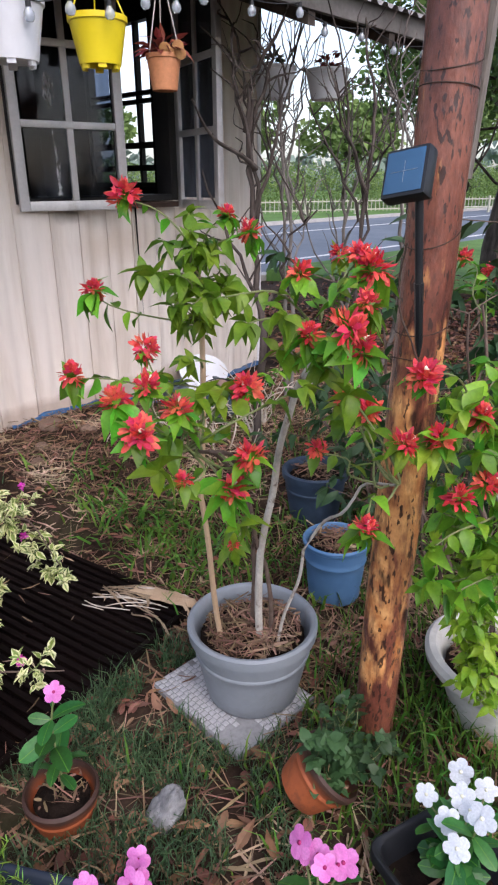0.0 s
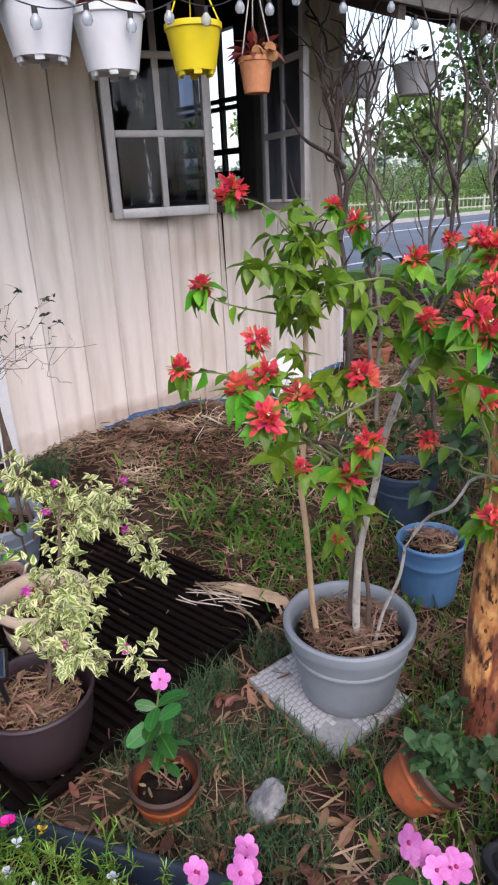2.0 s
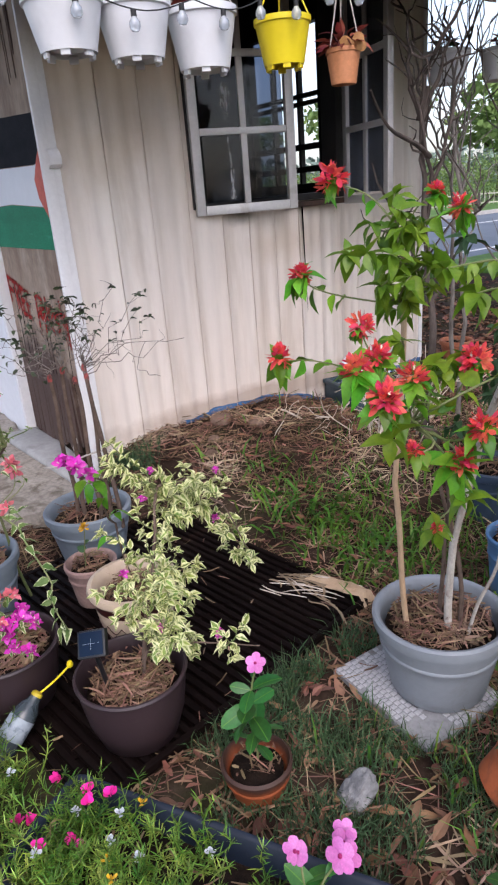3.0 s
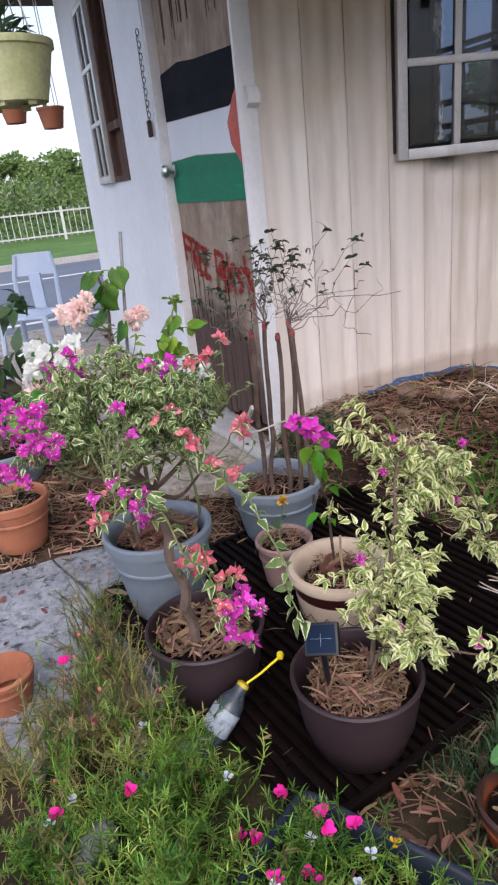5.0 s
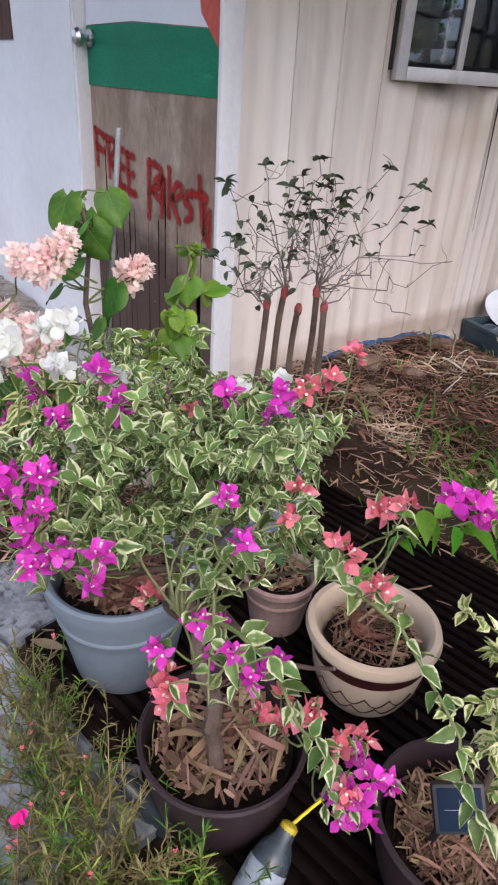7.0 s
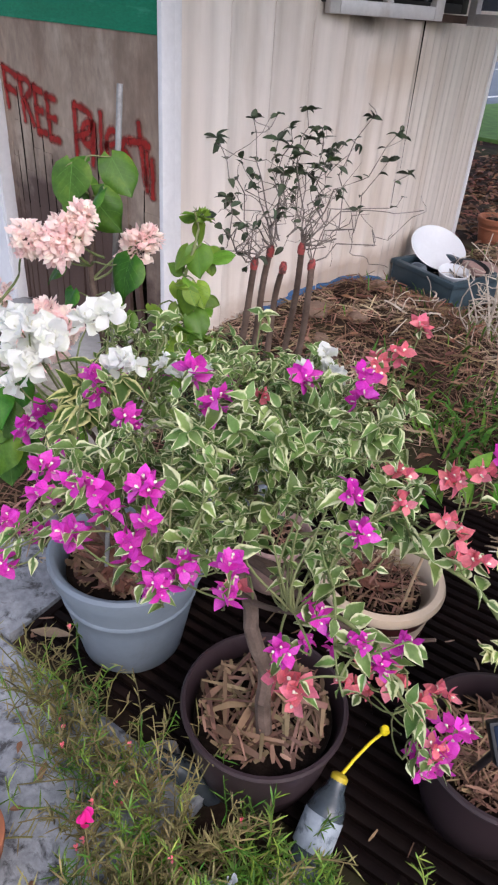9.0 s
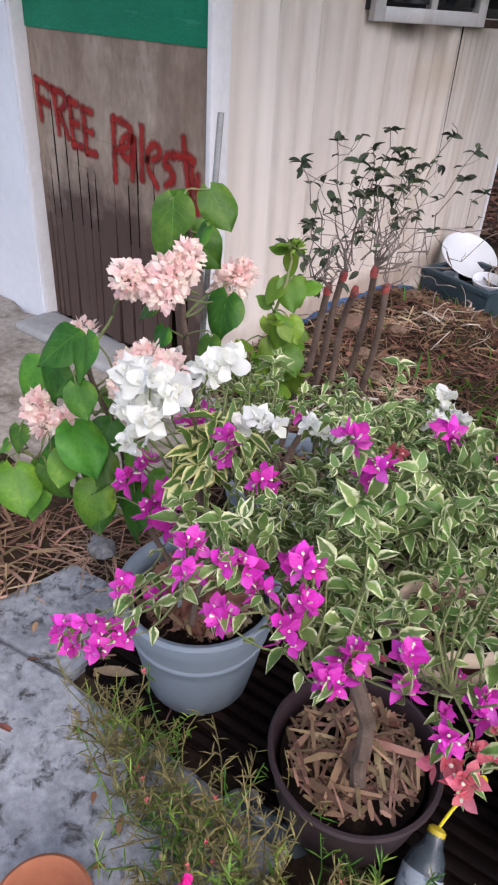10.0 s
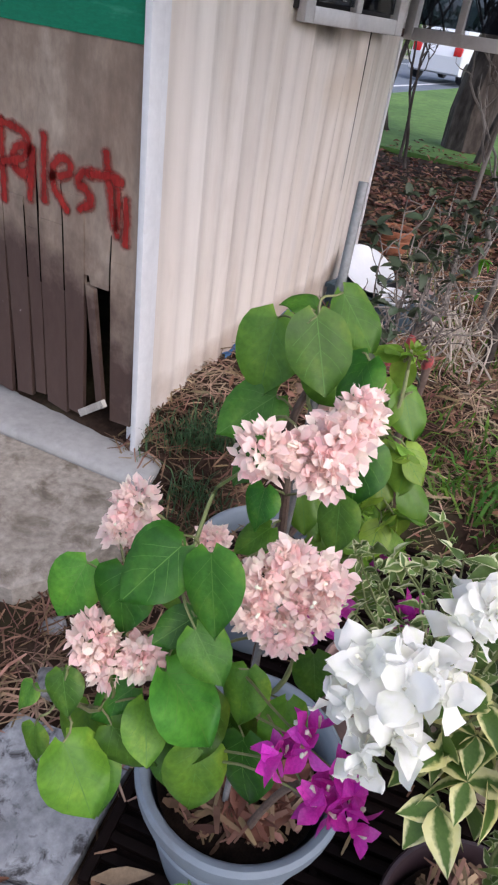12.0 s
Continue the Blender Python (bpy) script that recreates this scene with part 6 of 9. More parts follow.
hanging_pot(3.317, 1.75, 0.11, 0.13, "white_plastic", "greyish white hanging pot with a dry plant", x=-2.2, plant=("red_foliage", 40, 1.2), feet=False, top=2.05)
hanging_pot(3.003, 1.737, 0.105, 0.13, "white_plastic", "greyish white hanging pot with a dry plant", x=-2.27, plant=("leaf_dark", 20, 1.0), feet=False, top=2.05)
hanging_pot(0.48, 1.548, 0.14, 0.15, "pale_green_plastic", "faded pale green hanging pot with trailing roots", x=-2.57, top=2.05, plant=("leaf_dark", 60, 1.1))
hanging_pot(0.598, 1.536, 0.06, 0.075, "terracotta", "small terracotta-coloured hanging pot", x=-3.67, feet=False, top=2.56)
hanging_pot(0.75, 1.514, 0.06, 0.085, "terracotta", "small terracotta-coloured hanging pot", x=-3.65, feet=False, top=2.56)

for dx, dy, dz in ((0.5, 0.6, 0.75), (0.75, 0.75, -0.15), (-0.5, -0.6, 0.35)):
    v, f, m = leaf_shape(0.042, 0.036, ROUNDED, fold=-0.3, curl=0.3)
    d = Vector((dx, dy, dz)).normalized()
    x_ = d.cross(Vector((0.77, -0.64, 0.1))).normalized()
    part("withered_leaf", Mesh().add(v, f, 0, Matrix.Translation((0.055, -0.01, 0.105)) @ Matrix((x_, d, x_.cross(d))).transposed().to_4x4()), "withered", small_pot, "curled orange-brown withered leaf")

# string of bulbs along the eave
lights = thing("string_lights", (HX, 0, 0), "black cord with clear round bulbs hung along the eave", "string lights")
mb = Mesh()
cord = []
nodes = [(0.75, 1.74), (1.1, 1.68), (1.375, 1.69), (1.62, 1.72), (1.874, 1.775), (2.1, 1.82), (2.6, 1.85), (3.1, 1.845), (3.6, 1.84), (3.9, 1.83)]
for (y0_, z0_), (y1_, z1_) in zip(nodes, nodes[1:]):
    for i in range(8):
        s = i / 8
        cord.append((0.11 if y0_ < 2.3 else 0.03, y0_ + (y1_ - y0_) * s, z0_ + (z1_ - z0_) * s - 0.03 * math.sin(math.pi * s)))
mb.tube(cord, 0.0018, 5)
part("cord", mb, "cord", lights)
bulb = None
for i in range(3, len(cord) - 2, 4):
    x, y, z = cord[i]
    if bulb is None:
        bulb = o = part("bulb", Mesh().lathe([(0.0, -0.045), (0.009, -0.043), (0.0145, -0.034), (0.0135, -0.023), (0.007, -0.014), (0.006, 0.0), (0.0, 0.0)], 14), "bulb", lights)
        o2 = part("socket", Mesh().lathe([(0.0, -0.012), (0.0075, -0.012), (0.007, 0.004), (0.0, 0.004)], 10), "cord", bulb)
    else:
        o = new("bulb", bulb.data)
        o.parent = lights
        o2_ = new("socket", o2.data)
        o2_.parent = o
    o.location = (x, y, z - 0.004)

# crate with enamel ware by the wall
crate = thing("plastic_crate", Matrix.Translation((-2.52, 2.725, ground_z(-2.52, 2.725) + 0.012)) @ Matrix.Rotation(radians(-13), 4, "Z"), "dark blue-grey plastic crate of kitchen ware", "crate")
mb = Mesh()
cw, cl, chh = 0.175, 0.145, 0.13
for s in (-1, 1):
    part("side", Mesh().box((s * cw - 0.006, -cl - 0.006, 0), (s * cw + 0.006, cl + 0.006, chh - 0.022), bevel=0.003), "crate_plastic", crate)
    part("end", Mesh().box((-cw + 0.006, s * cl - 0.006, 0), (cw - 0.006, s * cl + 0.006, chh - 0.022), bevel=0.003), "crate_plastic", crate)
    part("rim", Mesh().box((s * cw - 0.014, -cl - 0.014, chh - 0.022), (s * cw + 0.014, cl + 0.014, chh), bevel=0.004), "crate_plastic", crate)
    part("rim", Mesh().box((-cw + 0.014, s * cl - 0.014, chh - 0.022), (cw - 0.014, s * cl + 0.014, chh), bevel=0.004), "crate_plastic", crate)
part("base", Mesh().box((-cw + 0.006, -cl + 0.006, 0), (cw - 0.006, cl - 0.006, 0.008)), "crate_plastic", crate)
C = crate.matrix_basis


def dish(r, d):
    return [(0.0, 0.004), (r * 0.6, 0.004), (r * 0.9, d * 0.7), (r, d), (r + 0.004, d - 0.002), (r * 0.92, d * 0.6), (r * 0.62, -0.002), (0.0, -0.002)]


def leaning(at, towards):
    return Matrix.Translation(at) @ Vector(towards).to_track_quat("Z", "Y").to_matrix().to_4x4()


for nm, mats, r, d, at, towards, lb, cat in (("enamel_basin", "enamel", 0.132, 0.035, (-2.65, 2.85, 0.235), (0.44, -0.26, 0.83), "white enamel basin leaning in the crate against the wall", "basin"),
                                             ("enamel_bowl", "enamel", 0.066, 0.06, (-2.445, 2.65, 0.19), (0.1, -0.12, 1), "white bowl in the crate", "bowl"),
                                             ("cooking_pan", "black_plastic", 0.085, 0.05, (-2.425, 2.755, 0.195), (0.12, -0.2, 1), "black pan lying in the crate", "pan")):
    o = tagged(link_mesh(nm, Mesh().lathe(dish(r, d), 40), mats, smooth=60), lb, cat)
    o.matrix_basis = leaning(at, towards)
o = tagged(link_mesh("food_tub", Mesh().box((-0.09, -0.05, -0.012), (0.09, 0.05, 0.012), bevel=0.006), "dusty_pink"), "pink and white plastic tub in the crate", "tub")
o.matrix_basis = pose(-2.4, 2.84, 0.228, 14, 8, 70)
mb = Mesh()
for i in range(5):
    mb.tube([(0.05 * math.cos(w) * (1 - 0.1 * i), 0.05 * math.sin(w), 0.006 * i + 0.004 * math.sin(3 * w)) for w in np.linspace(0, 6.28, 16)], 0.004, 5)
o = tagged(link_mesh("coiled_hose", mb, "slate_plastic"), "coil of pale blue-green cord in the crate", "hose")
o.matrix_basis = C @ pose(-0.1, -0.08, 0.085)

# plastic chair beyond the hut
chair = thing("plastic_chair", pose(-4.95, 0.582, 0.082, 0, 0, 62) @ Matrix.Diagonal((0.8, 0.85, 1.0, 1.0)), "pale blue-white moulded plastic chair", "chair")
part("seat", Mesh().box((-0.2, -0.2, 0.365), (0.2, 0.2, 0.385), bevel=0.01), "chair_plastic", chair)
for sx in (-1, 1):
    for sy in (-1, 1):
        part("leg", Mesh().tube([(sx * 0.18, sy * 0.18, 0.37), (sx * 0.215, sy * 0.225, 0.0)], [0.026, 0.019], 8), "chair_plastic", chair)
bk = Mesh()
for i in range(5):
    a, b = -0.16 + 0.08 * i, 0
    if i in (0, 4):
        bk.tube([(a * 1.12, 0.19, 0.37), (a * 1.15, 0.22, 0.6), (a * 0.95, 0.245, 0.745)], [0.022, 0.02, 0.018], 8)
bk.add([(x * (1 - 0.12 * k), 0.2 + 0.045 * z + o_, 0.37 + 0.38 * z) for o_ in (0, 0.012) for k, z in ((0, 0.62), (0, 0.85), (1, 1.0)) for x in (-0.17, 0.17)],
       [(0, 1, 3, 2), (2, 3, 5, 4), (6, 8, 9, 7), (8, 10, 11, 9), (4, 5, 11, 10), (0, 6, 7, 1), (0, 2, 8, 6), (2, 4, 10, 8), (1, 7, 9, 3), (3, 9, 11, 5)])
bk.box((-0.05, 0.2, 0.38), (0.05, 0.235, 0.62))
part("backrest", bk, "chair_plastic", chair, "backrest with a handle slot")

# bottles stuck in the bed along its edge; the first keeps its yellow pump
def bottle(base, neck, r, label, seed, paper=True, pump=False):
    a, b = Vector(base), Vector(neck)
    l = (b - a).length
    t = thing("plastic_bottle", Matrix.Translation(a) @ (b - a).to_track_quat("Z", "Y").to_matrix().to_4x4(), label, "bottle")
    part("body", Mesh().lathe([(0.0, 0.0), (r * 0.88, 0.0), (r, 0.007), (r, l * 0.34), (r * 0.95, l * 0.37), (r, l * 0.4), (r, l * 0.72), (r * 0.86, l * 0.82), (r * 0.52, l * 0.91), (r * 0.44, l), (0.0, l)], 28), "bottle", t)
    if paper:
        part("label", Mesh().lathe([(r + 0.0004, l * 0.42), (r + 0.0012, l * 0.43), (r + 0.0012, l * 0.69), (r + 0.0004, l * 0.7)], 28), "label_paper", t, "pale paper label")
    if pump:
        part("cap", Mesh().lathe([(0.0, l - 0.006), (r * 0.46, l - 0.006), (r * 0.46, l + 0.004), (r * 0.3, l + 0.008), (0.0, l + 0.009)], 16), "dull_yellow", t, "yellow cap")
    return t


bottle((-1.42, 0.425, -0.005), (-1.456, 0.572, 0.112), 0.031, "plastic bottle with pale label and yellow cap in the bed", 1, pump=True)
bottle((-1.235, 0.338, -0.07), (-1.373, 0.318, 0.085), 0.02, "clear plastic bottle sunk aslant in the bed", 2, paper=False)
bottle((-1.305, 0.355, -0.06), (-1.438, 0.328, 0.075), 0.02, "clear plastic bottle sunk aslant in the bed", 3, paper=False)
bottle((-1.6, 0.47, -0.05), (-1.705, 0.405, 0.075), 0.022, "clear plastic bottle sunk aslant in the bed", 4, paper=False)
sp = thing("plastic_scoop", (-1.457, 0.58, 0.112), "thin yellow plastic scoop standing by the bottle", "scoop")
part("handle", Mesh().tube([(0, 0, 0), (0.002, 0.03, 0.012), (0.008, 0.058, 0.032), (0.018, 0.08, 0.054)], 0.0028, 8), "yellow_plastic", sp)
part("bowl", Mesh().lathe([(0.0, 0.0), (0.006, 0.001), (0.0085, 0.008), (0.006, 0.015), (0.0, 0.016)], 12, at=pose(0.018, 0.08, 0.048)), "yellow_plastic", sp)
for x, y, z, w, d, h, rot in ((-1.185, 0.3, 0.02, 0.075, 0.05, 0.05, (12, -10, 40)), (-1.615, 0.105, 0.01, 0.07, 0.09, 0.045, (-8, 6, 15))):
    o = tagged(link_mesh("block_fragment", Mesh().box((-w / 2, -d / 2, -h / 2), (w / 2, d / 2, h / 2), bevel=0.006), "pale_block", smooth=30), "broken piece of pale grey block lying in the bed", "rubble")
    o.matrix_basis = pose(x, y, z, *rot)

# stake and thin canes
st = thing("metal_stake", (-1.985, 0.575, 0.14), "grey galvanised stake in the pink bougainvillea pot", "stake")
part("rod", Mesh().tube([(0.017, -0.09, 0), (-0.012, 0.018, 0.905)], 0.0042, 10), "galvanised", st)

# parked car far behind
car = thing("car", pose(-8.1, 25.8, -0.05, 0, 0, 86), "parked white hatchback seen from behind", "car")
prof = [(-2.0, 0.3), (-2.05, 0.75), (-1.95, 1.0), (-1.45, 1.5), (0.2, 1.52), (0.95, 1.05), (1.95, 0.85), (2.05, 0.4), (1.9, 0.25), (-1.9, 0.25)]
mb = Mesh()
vs = [(x, s * (0.84 if z < 1.05 else 0.68), z) for s in (-1, 1) for x, z in prof]
n = len(prof)
mb.add(vs, [tuple(range(n - 1, -1, -1)), tuple(range(n, 2 * n))] + [(i, (i + 1) % n, n + (i + 1) % n, n + i) for i in range(n)])
part("body", mb, "car_paint", car, smooth=25)
for s in (-1, 1):
    part("tail_light", Mesh().box((-2.06, s * 0.68 - 0.13, 0.78), (-1.93, s * 0.68 + 0.13, 1.02), bevel=0.03), "tail_light", car)
    for x in (-1.3, 1.3):
        part("wheel", Mesh().lathe([(0.0, -0.1), (0.3, -0.1), (0.32, -0.06), (0.32, 0.06), (0.3, 0.1), (0.0, 0.1)], 24, at=pose(x, s * 0.76, 0.32, 90)), "black_plastic", car)
part("rear_window", Mesh().box((-1.93, -0.6, 1.05), (-1.6, 0.6, 1.4)), "dark_frame", car, smooth=0)

# ---- plants: leaves, flowers, growing ----




def frame_of(p, d, up=(0, 0, 1), roll=0.0, s=1.0):
    """A pose at p with +y along d and +z towards up."""
    y = Vector(d).normalized()
    x = y.cross(Vector(up))
    if x.length < 1e-4:
        x = y.cross(Vector((1, 0, 0)))
    x.normalize()
    z = x.cross(y)
    m = Matrix((x, y, z)).transposed().to_4x4()
    return Matrix.Translation(p) @ m @ Matrix.Rotation(roll, 4, "Y") @ Matrix.Scale(s, 4)


def heart_leaf(length, width, fold, curl, wave):
    """A broad, almost round leaf with a short tip, its sides bent down from the midrib, with a pale midrib and side veins laid on it."""
    def surf(t, c):
        w = 0.5 * width * float(np.interp(t, (0, 0.03, 0.1, 0.22, 0.4, 0.58, 0.74, 0.86, 0.94, 1), (0.2, 0.52, 0.82, 0.98, 1.0, 0.9, 0.66, 0.38, 0.16, 0.0)))
        x = c * w
        y = t * length - 0.13 * length * abs(c) ** 1.5 * (1 - t) ** 5
        z = fold * abs(x) - 0.55 * fold * x * x / (0.5 * width) * 2 - curl * length * t * t
        return Vector((x, y, z + wave * width * math.sin(5 * t + (1.5 if c > 0 else 3.2)) * abs(c) ** 3))
    ts, cs = [i / 12 for i in range(13)], (-1, -0.8, -0.55, -0.28, 0, 0.28, 0.55, 0.8, 1)
    k = len(cs)
    mb = Mesh().add([surf(t, c) for t in ts for c in cs], [(i * k + j, i * k + j + 1, (i + 1) * k + j + 1, (i + 1) * k + j) for i in range(12) for j in range(k - 1)])
    veins = [[(t, 0.0) for t in (0.0, 0.25, 0.5, 0.75, 0.95)]]
    for s in (-1, 1):
        for a, b in ((0.04, 0.36), (0.2, 0.55), (0.42, 0.74)):
            veins.append([(a + (b - a) * q, s * 0.8 * q) for q in (0, 0.35, 0.7, 1)])
    for vn in veins:
        pts = [surf(*q) + Vector((0, 0, 0.0004)) for q in vn]
        n = len(pts)
        vs = []
        for i, p in enumerate(pts):
            d = (pts[min(i + 1, n - 1)] - pts[max(i - 1, 0)]).normalized()
            sd = Vector((-d.y, d.x, 0)) * (0.0004 if vn is veins[0] else 0.00016)
            vs += [p - sd, p + sd]
        mb.add(vs, [(2 * i, 2 * i + 1, 2 * i + 3, 2 * i + 2) for i in range(n - 1)], 1)
    return mb


def heart_meshes(mats, length, width, n=5):
    out = []
    for i in range(n):
        mb = heart_leaf(length, width * (0.94 + 0.04 * i), 0.18 + 0.09 * i, 0.02 + 0.11 * i, 0.07 + 0.04 * (i % 3))
        me = bpy.data.meshes.new("leaf")
        me.from_pydata(mb.v, [], mb.f)
        for q in mats:
            me.materials.append(M[q])
        me.polygons.foreach_set("material_index", mb.m)
        me.polygons.foreach_set("use_smooth", [True] * len(mb.f))
        out.append(me)
    return out


def leaf_meshes(name, mats, length, width, profile, n=4, **kw):
    out = []
    for i in range(n):
        v, f, m = leaf_shape(length, width, profile, fold=kw.get("fold", 0.25) * (0.6 + 0.3 * (i % 5)), curl=kw.get("curl", 0.3) * (0.4 + 0.4 * (i % 5)), lobe=kw.get("lobe", 0.0),
                             rim=kw.get("rim", 0.0), wave=kw.get("wave", 0.0) * (i % 2))
        me = bpy.data.meshes.new(name)
        me.from_pydata(v, [], f)
        for q in mats:
            me.materials.append(M[q])
        me.polygons.foreach_set("material_index", m)
        me.polygons.foreach_set("use_smooth", [True] * len(f))
        if kw.get("rim"):
            blade_coords(me, [(c, t) for t, w in profile for c in BLADE_COLS])
        out.append(me)
    return out


def bloom(name, mats, bracts, length, width, profile, radius, tilt=(0.1, 1.2), florets=4, petals=1, seed=1, flat=1.0, ruffle=0.2, wave=0.0):
    """A head of bracts set over a dome about +z, with small cream florets among them."""
    rng = random.Random(seed)
    mb = Mesh()
    for i in range(bracts):
        a = i * 2.399 + rng.uniform(-0.3, 0.3)
        e = tilt[0] + (tilt[1] - tilt[0]) * ((i + 0.5) / bracts) + rng.uniform(-0.12, 0.12)
        axis = Vector((math.cos(a) * math.sin(e), math.sin(a) * math.sin(e), math.cos(e) * flat))
        base = axis * radius * rng.uniform(0.45, 0.9)
        for j in range(petals):
            if petals == 1:
                d, up = axis + Vector((rng.gauss(0, ruffle), rng.gauss(0, ruffle), rng.gauss(0, ruffle))), Vector((0, 0, 1)) if axis.z < 0.9 else Vector((1, 0, 0))
            else:
                side = axis.cross(Vector((0.3, 0.5, 0.8))).normalized()
                q = Matrix.Rotation(2 * math.pi * j / petals + a, 3, axis)
                d, up = (q @ side) * 0.85 + axis * 0.55, axis
            s = rng.uniform(0.75, 1.15)
            v, f, m = leaf_shape(length * s, width * s, profile, fold=rng.uniform(-0.3, 0.4), curl=rng.uniform(-0.3, 0.35), rim=wave, wave=wave)
            mb.add(v, f, 0, frame_of(base, d, up, rng.gauss(0, 0.35)))
        if i < florets:
            c = base + axis * (length * 0.35)
            ring = [(c.x + 0.0024 * math.cos(w), c.y + 0.0024 * math.sin(w), c.z + 0.001) for w in (0, 1.26, 2.51, 3.77, 5.03)]
            mb.add(ring + [tuple(c + axis * 0.003)], [(0, 1, 5), (1, 2, 5), (2, 3, 5), (3, 4, 5), (4, 0, 5)], 1)
            mb.tube([base, c], [0.001, 0.0016], 4, 1, cap=False)
    me = bpy.data.meshes.new(name)
    me.from_pydata(mb.v, [], mb.f)
    for q in mats:
        me.materials.append(M[q])
    me.polygons.foreach_set("material_index", mb.m)
    me.polygons.foreach_set("use_smooth", [True] * len(mb.f))
    return me


RED = [bloom("flower_head", ["red_bract", "floret"], 84, 0.0185, 0.0085, BROAD, 0.0185, (0.0, 2.15), 5, seed=s, ruffle=0.6) for s in (1, 2, 3, 61)]
MAGENTA = [bloom("flower_head", ["magenta_bract", "floret"], 5, 0.021, 0.016, POINTED, 0.016, (0.1, 1.5), 5, 3, seed=s) for s in (4, 5, 6)]
CORAL = [bloom("flower_head", ["coral_bract", "floret"], 4, 0.02, 0.015, POINTED, 0.013, (0.1, 1.4), 3, 3, seed=s) for s in (7, 8)]
PINK = [bloom("flower_head", ["pink_bract", "floret"], 230, 0.0125, 0.0082, POINTED, 0.026, (0.0, 2.4), 4, seed=s, ruffle=0.75) for s in (9, 10, 11)]
WHITE = [bloom("flower_head", ["white_bract", "floret"], 4, 0.036, 0.031, shape, 0.018, (0.0, 1.4), 4, 3, seed=s, wave=0.14) for s, shape in ((12, BROAD), (13, POINTED), (14, BROAD))]


def put(name, me, parent, m):
    o = new(name, me)
    o.parent = parent
    o.matrix_basis = parent.matrix_basis.inverted() @ m
    return o


class Plant:
    """A plant in world coordinates: stems, thin branches to its tips, leaves along them, flower heads."""

    def __init__(self, name, at, label, category="plant", seed=1, leaves=None, joined=None, group=""):
        self.t = thing(name, at, label, category, group)
        self.inv = self.t.matrix_basis.inverted()
        self.rng = random.Random(seed)
        self.leaves, self.joined = leaves, joined
        self.nodes, self.bare = [], None
        self.twigs, self.foliage = Mesh(), Mesh()
        self.count = 0

    def stem(self, pts, r0, r1, mats, amp=0.006, name="stem", n=9, sides=8):
        path = []
        for a, b in zip(pts, pts[1:]):
            path += wobble(a, b, n, amp, rng=self.rng)[:-1]
        path.append(Vector(pts[-1]))
        k = len(path)
        mb = Mesh().tube([self.inv @ p for p in path], [r0 + (r1 - r0) * i / (k - 1) for i in range(k)], sides)
        part(name, mb, mats, self.t)
        self.nodes += path[k // 4:]
        return path

    def leaf(self, p, d, s=1.0, droop=0.25, up=(0, 0, 1)):
        rng = self.rng
        if self.bare and self.bare(Vector(p)):
            return
        d = Vector(d) + Vector((rng.gauss(0, 0.3), rng.gauss(0, 0.3), rng.gauss(0, 0.25) - droop))
        m = frame_of(p, d, Vector((rng.gauss(0, 0.35), rng.gauss(0, 0.35), 0)) + Vector(up), rng.gauss(0, 0.3), s * rng.uniform(0.65, 1.15))
        me = rng.choice(self.leaves)
        if self.joined is None and self.count < 300:
            put("leaf", me, self.t, m)
        else:
            mm = self.inv @ m
            if "blade" in me.attributes:
                self.foliage.uv.extend(tuple(d.vector) for d in me.attributes["blade"].data)
            self.foliage.add([v.co for v in me.vertices], [tuple(f.vertices) for f in me.polygons], [f.material_index for f in me.polygons], mm)
        self.count += 1

    def branch(self, tip, r=0.0018, gap=0.018, start=0.3, sag=0.0, from_=None, whorl=4, s=1.0, droop=0.25, amp=0.012):
        tip = Vector(tip)
        if from_ is None:
            low = [q for q in self.nodes if q.z < tip.z + 0.02] or self.nodes
            from_ = min(low, key=lambda q: (q - tip).length + 0.6 * max(0, 0.06 - (tip.z - q.z)))
        path = wobble(from_, tip, 8, amp, sag, self.rng)
        self.twigs.tube([self.inv @ p for p in path], [r * (1.25 - 0.07 * i) for i in range(9)], 5, cap=False)
        ln = sum((a - b).length for a, b in zip(path, path[1:]))
        n = max(1, int(ln * (1 - start) / gap)) if whorl else 0
        side = 1
        for i in range(n):
            f = start + (1 - start) * (i + 0.5) / n
            k = f * 8
            p = path[int(k)].lerp(path[min(8, int(k) + 1)], k - int(k))
            ax = (path[min(8, int(k) + 1)] - path[int(k)]).normalized()
            sd = ax.cross(Vector((self.rng.gauss(0, 0.5), self.rng.gauss(0, 0.5), 1))).normalized() * side
            side = -side
            self.leaf(p, sd + ax * 0.55, s, droop)
        ax = (path[-1] - path[-2]).normalized()
        for i in range(whorl):
            a = 2 * math.pi * i / max(1, whorl) + self.rng.uniform(0, 1)
            sd = Matrix.Rotation(a, 3, ax) @ ax.orthogonal().normalized()
            self.leaf(tip, sd + ax * 0.3, s, droop)
        return path

    def flower(self, p, kind, s=1.0, up=0.8, name="flower_head", lean=0.5, face=(0, 0, 0)):
        rng = self.rng
        d = (Vector((rng.gauss(0, lean), rng.gauss(0, lean), up)) + Vector(face)).normalized()
        m = Matrix.Translation(p) @ d.to_track_quat("Z", "Y").to_matrix().to_4x4() @ Matrix.Rotation(rng.uniform(0, 6.28), 4, "Z") @ Matrix.Scale(s * rng.uniform(0.85, 1.15), 4)
        put(name, rng.choice(kind), self.t, m)

    def done(self, twig_mat, foliage_mats=None):
        if self.twigs.f:
            part("branching", self.twigs, twig_mat, self.t)["kind"] = "stuff"
        if self.foliage.f:
            part("foliage", self.foliage, foliage_mats, self.t, smooth=180)["kind"] = "stuff"
        return self.t


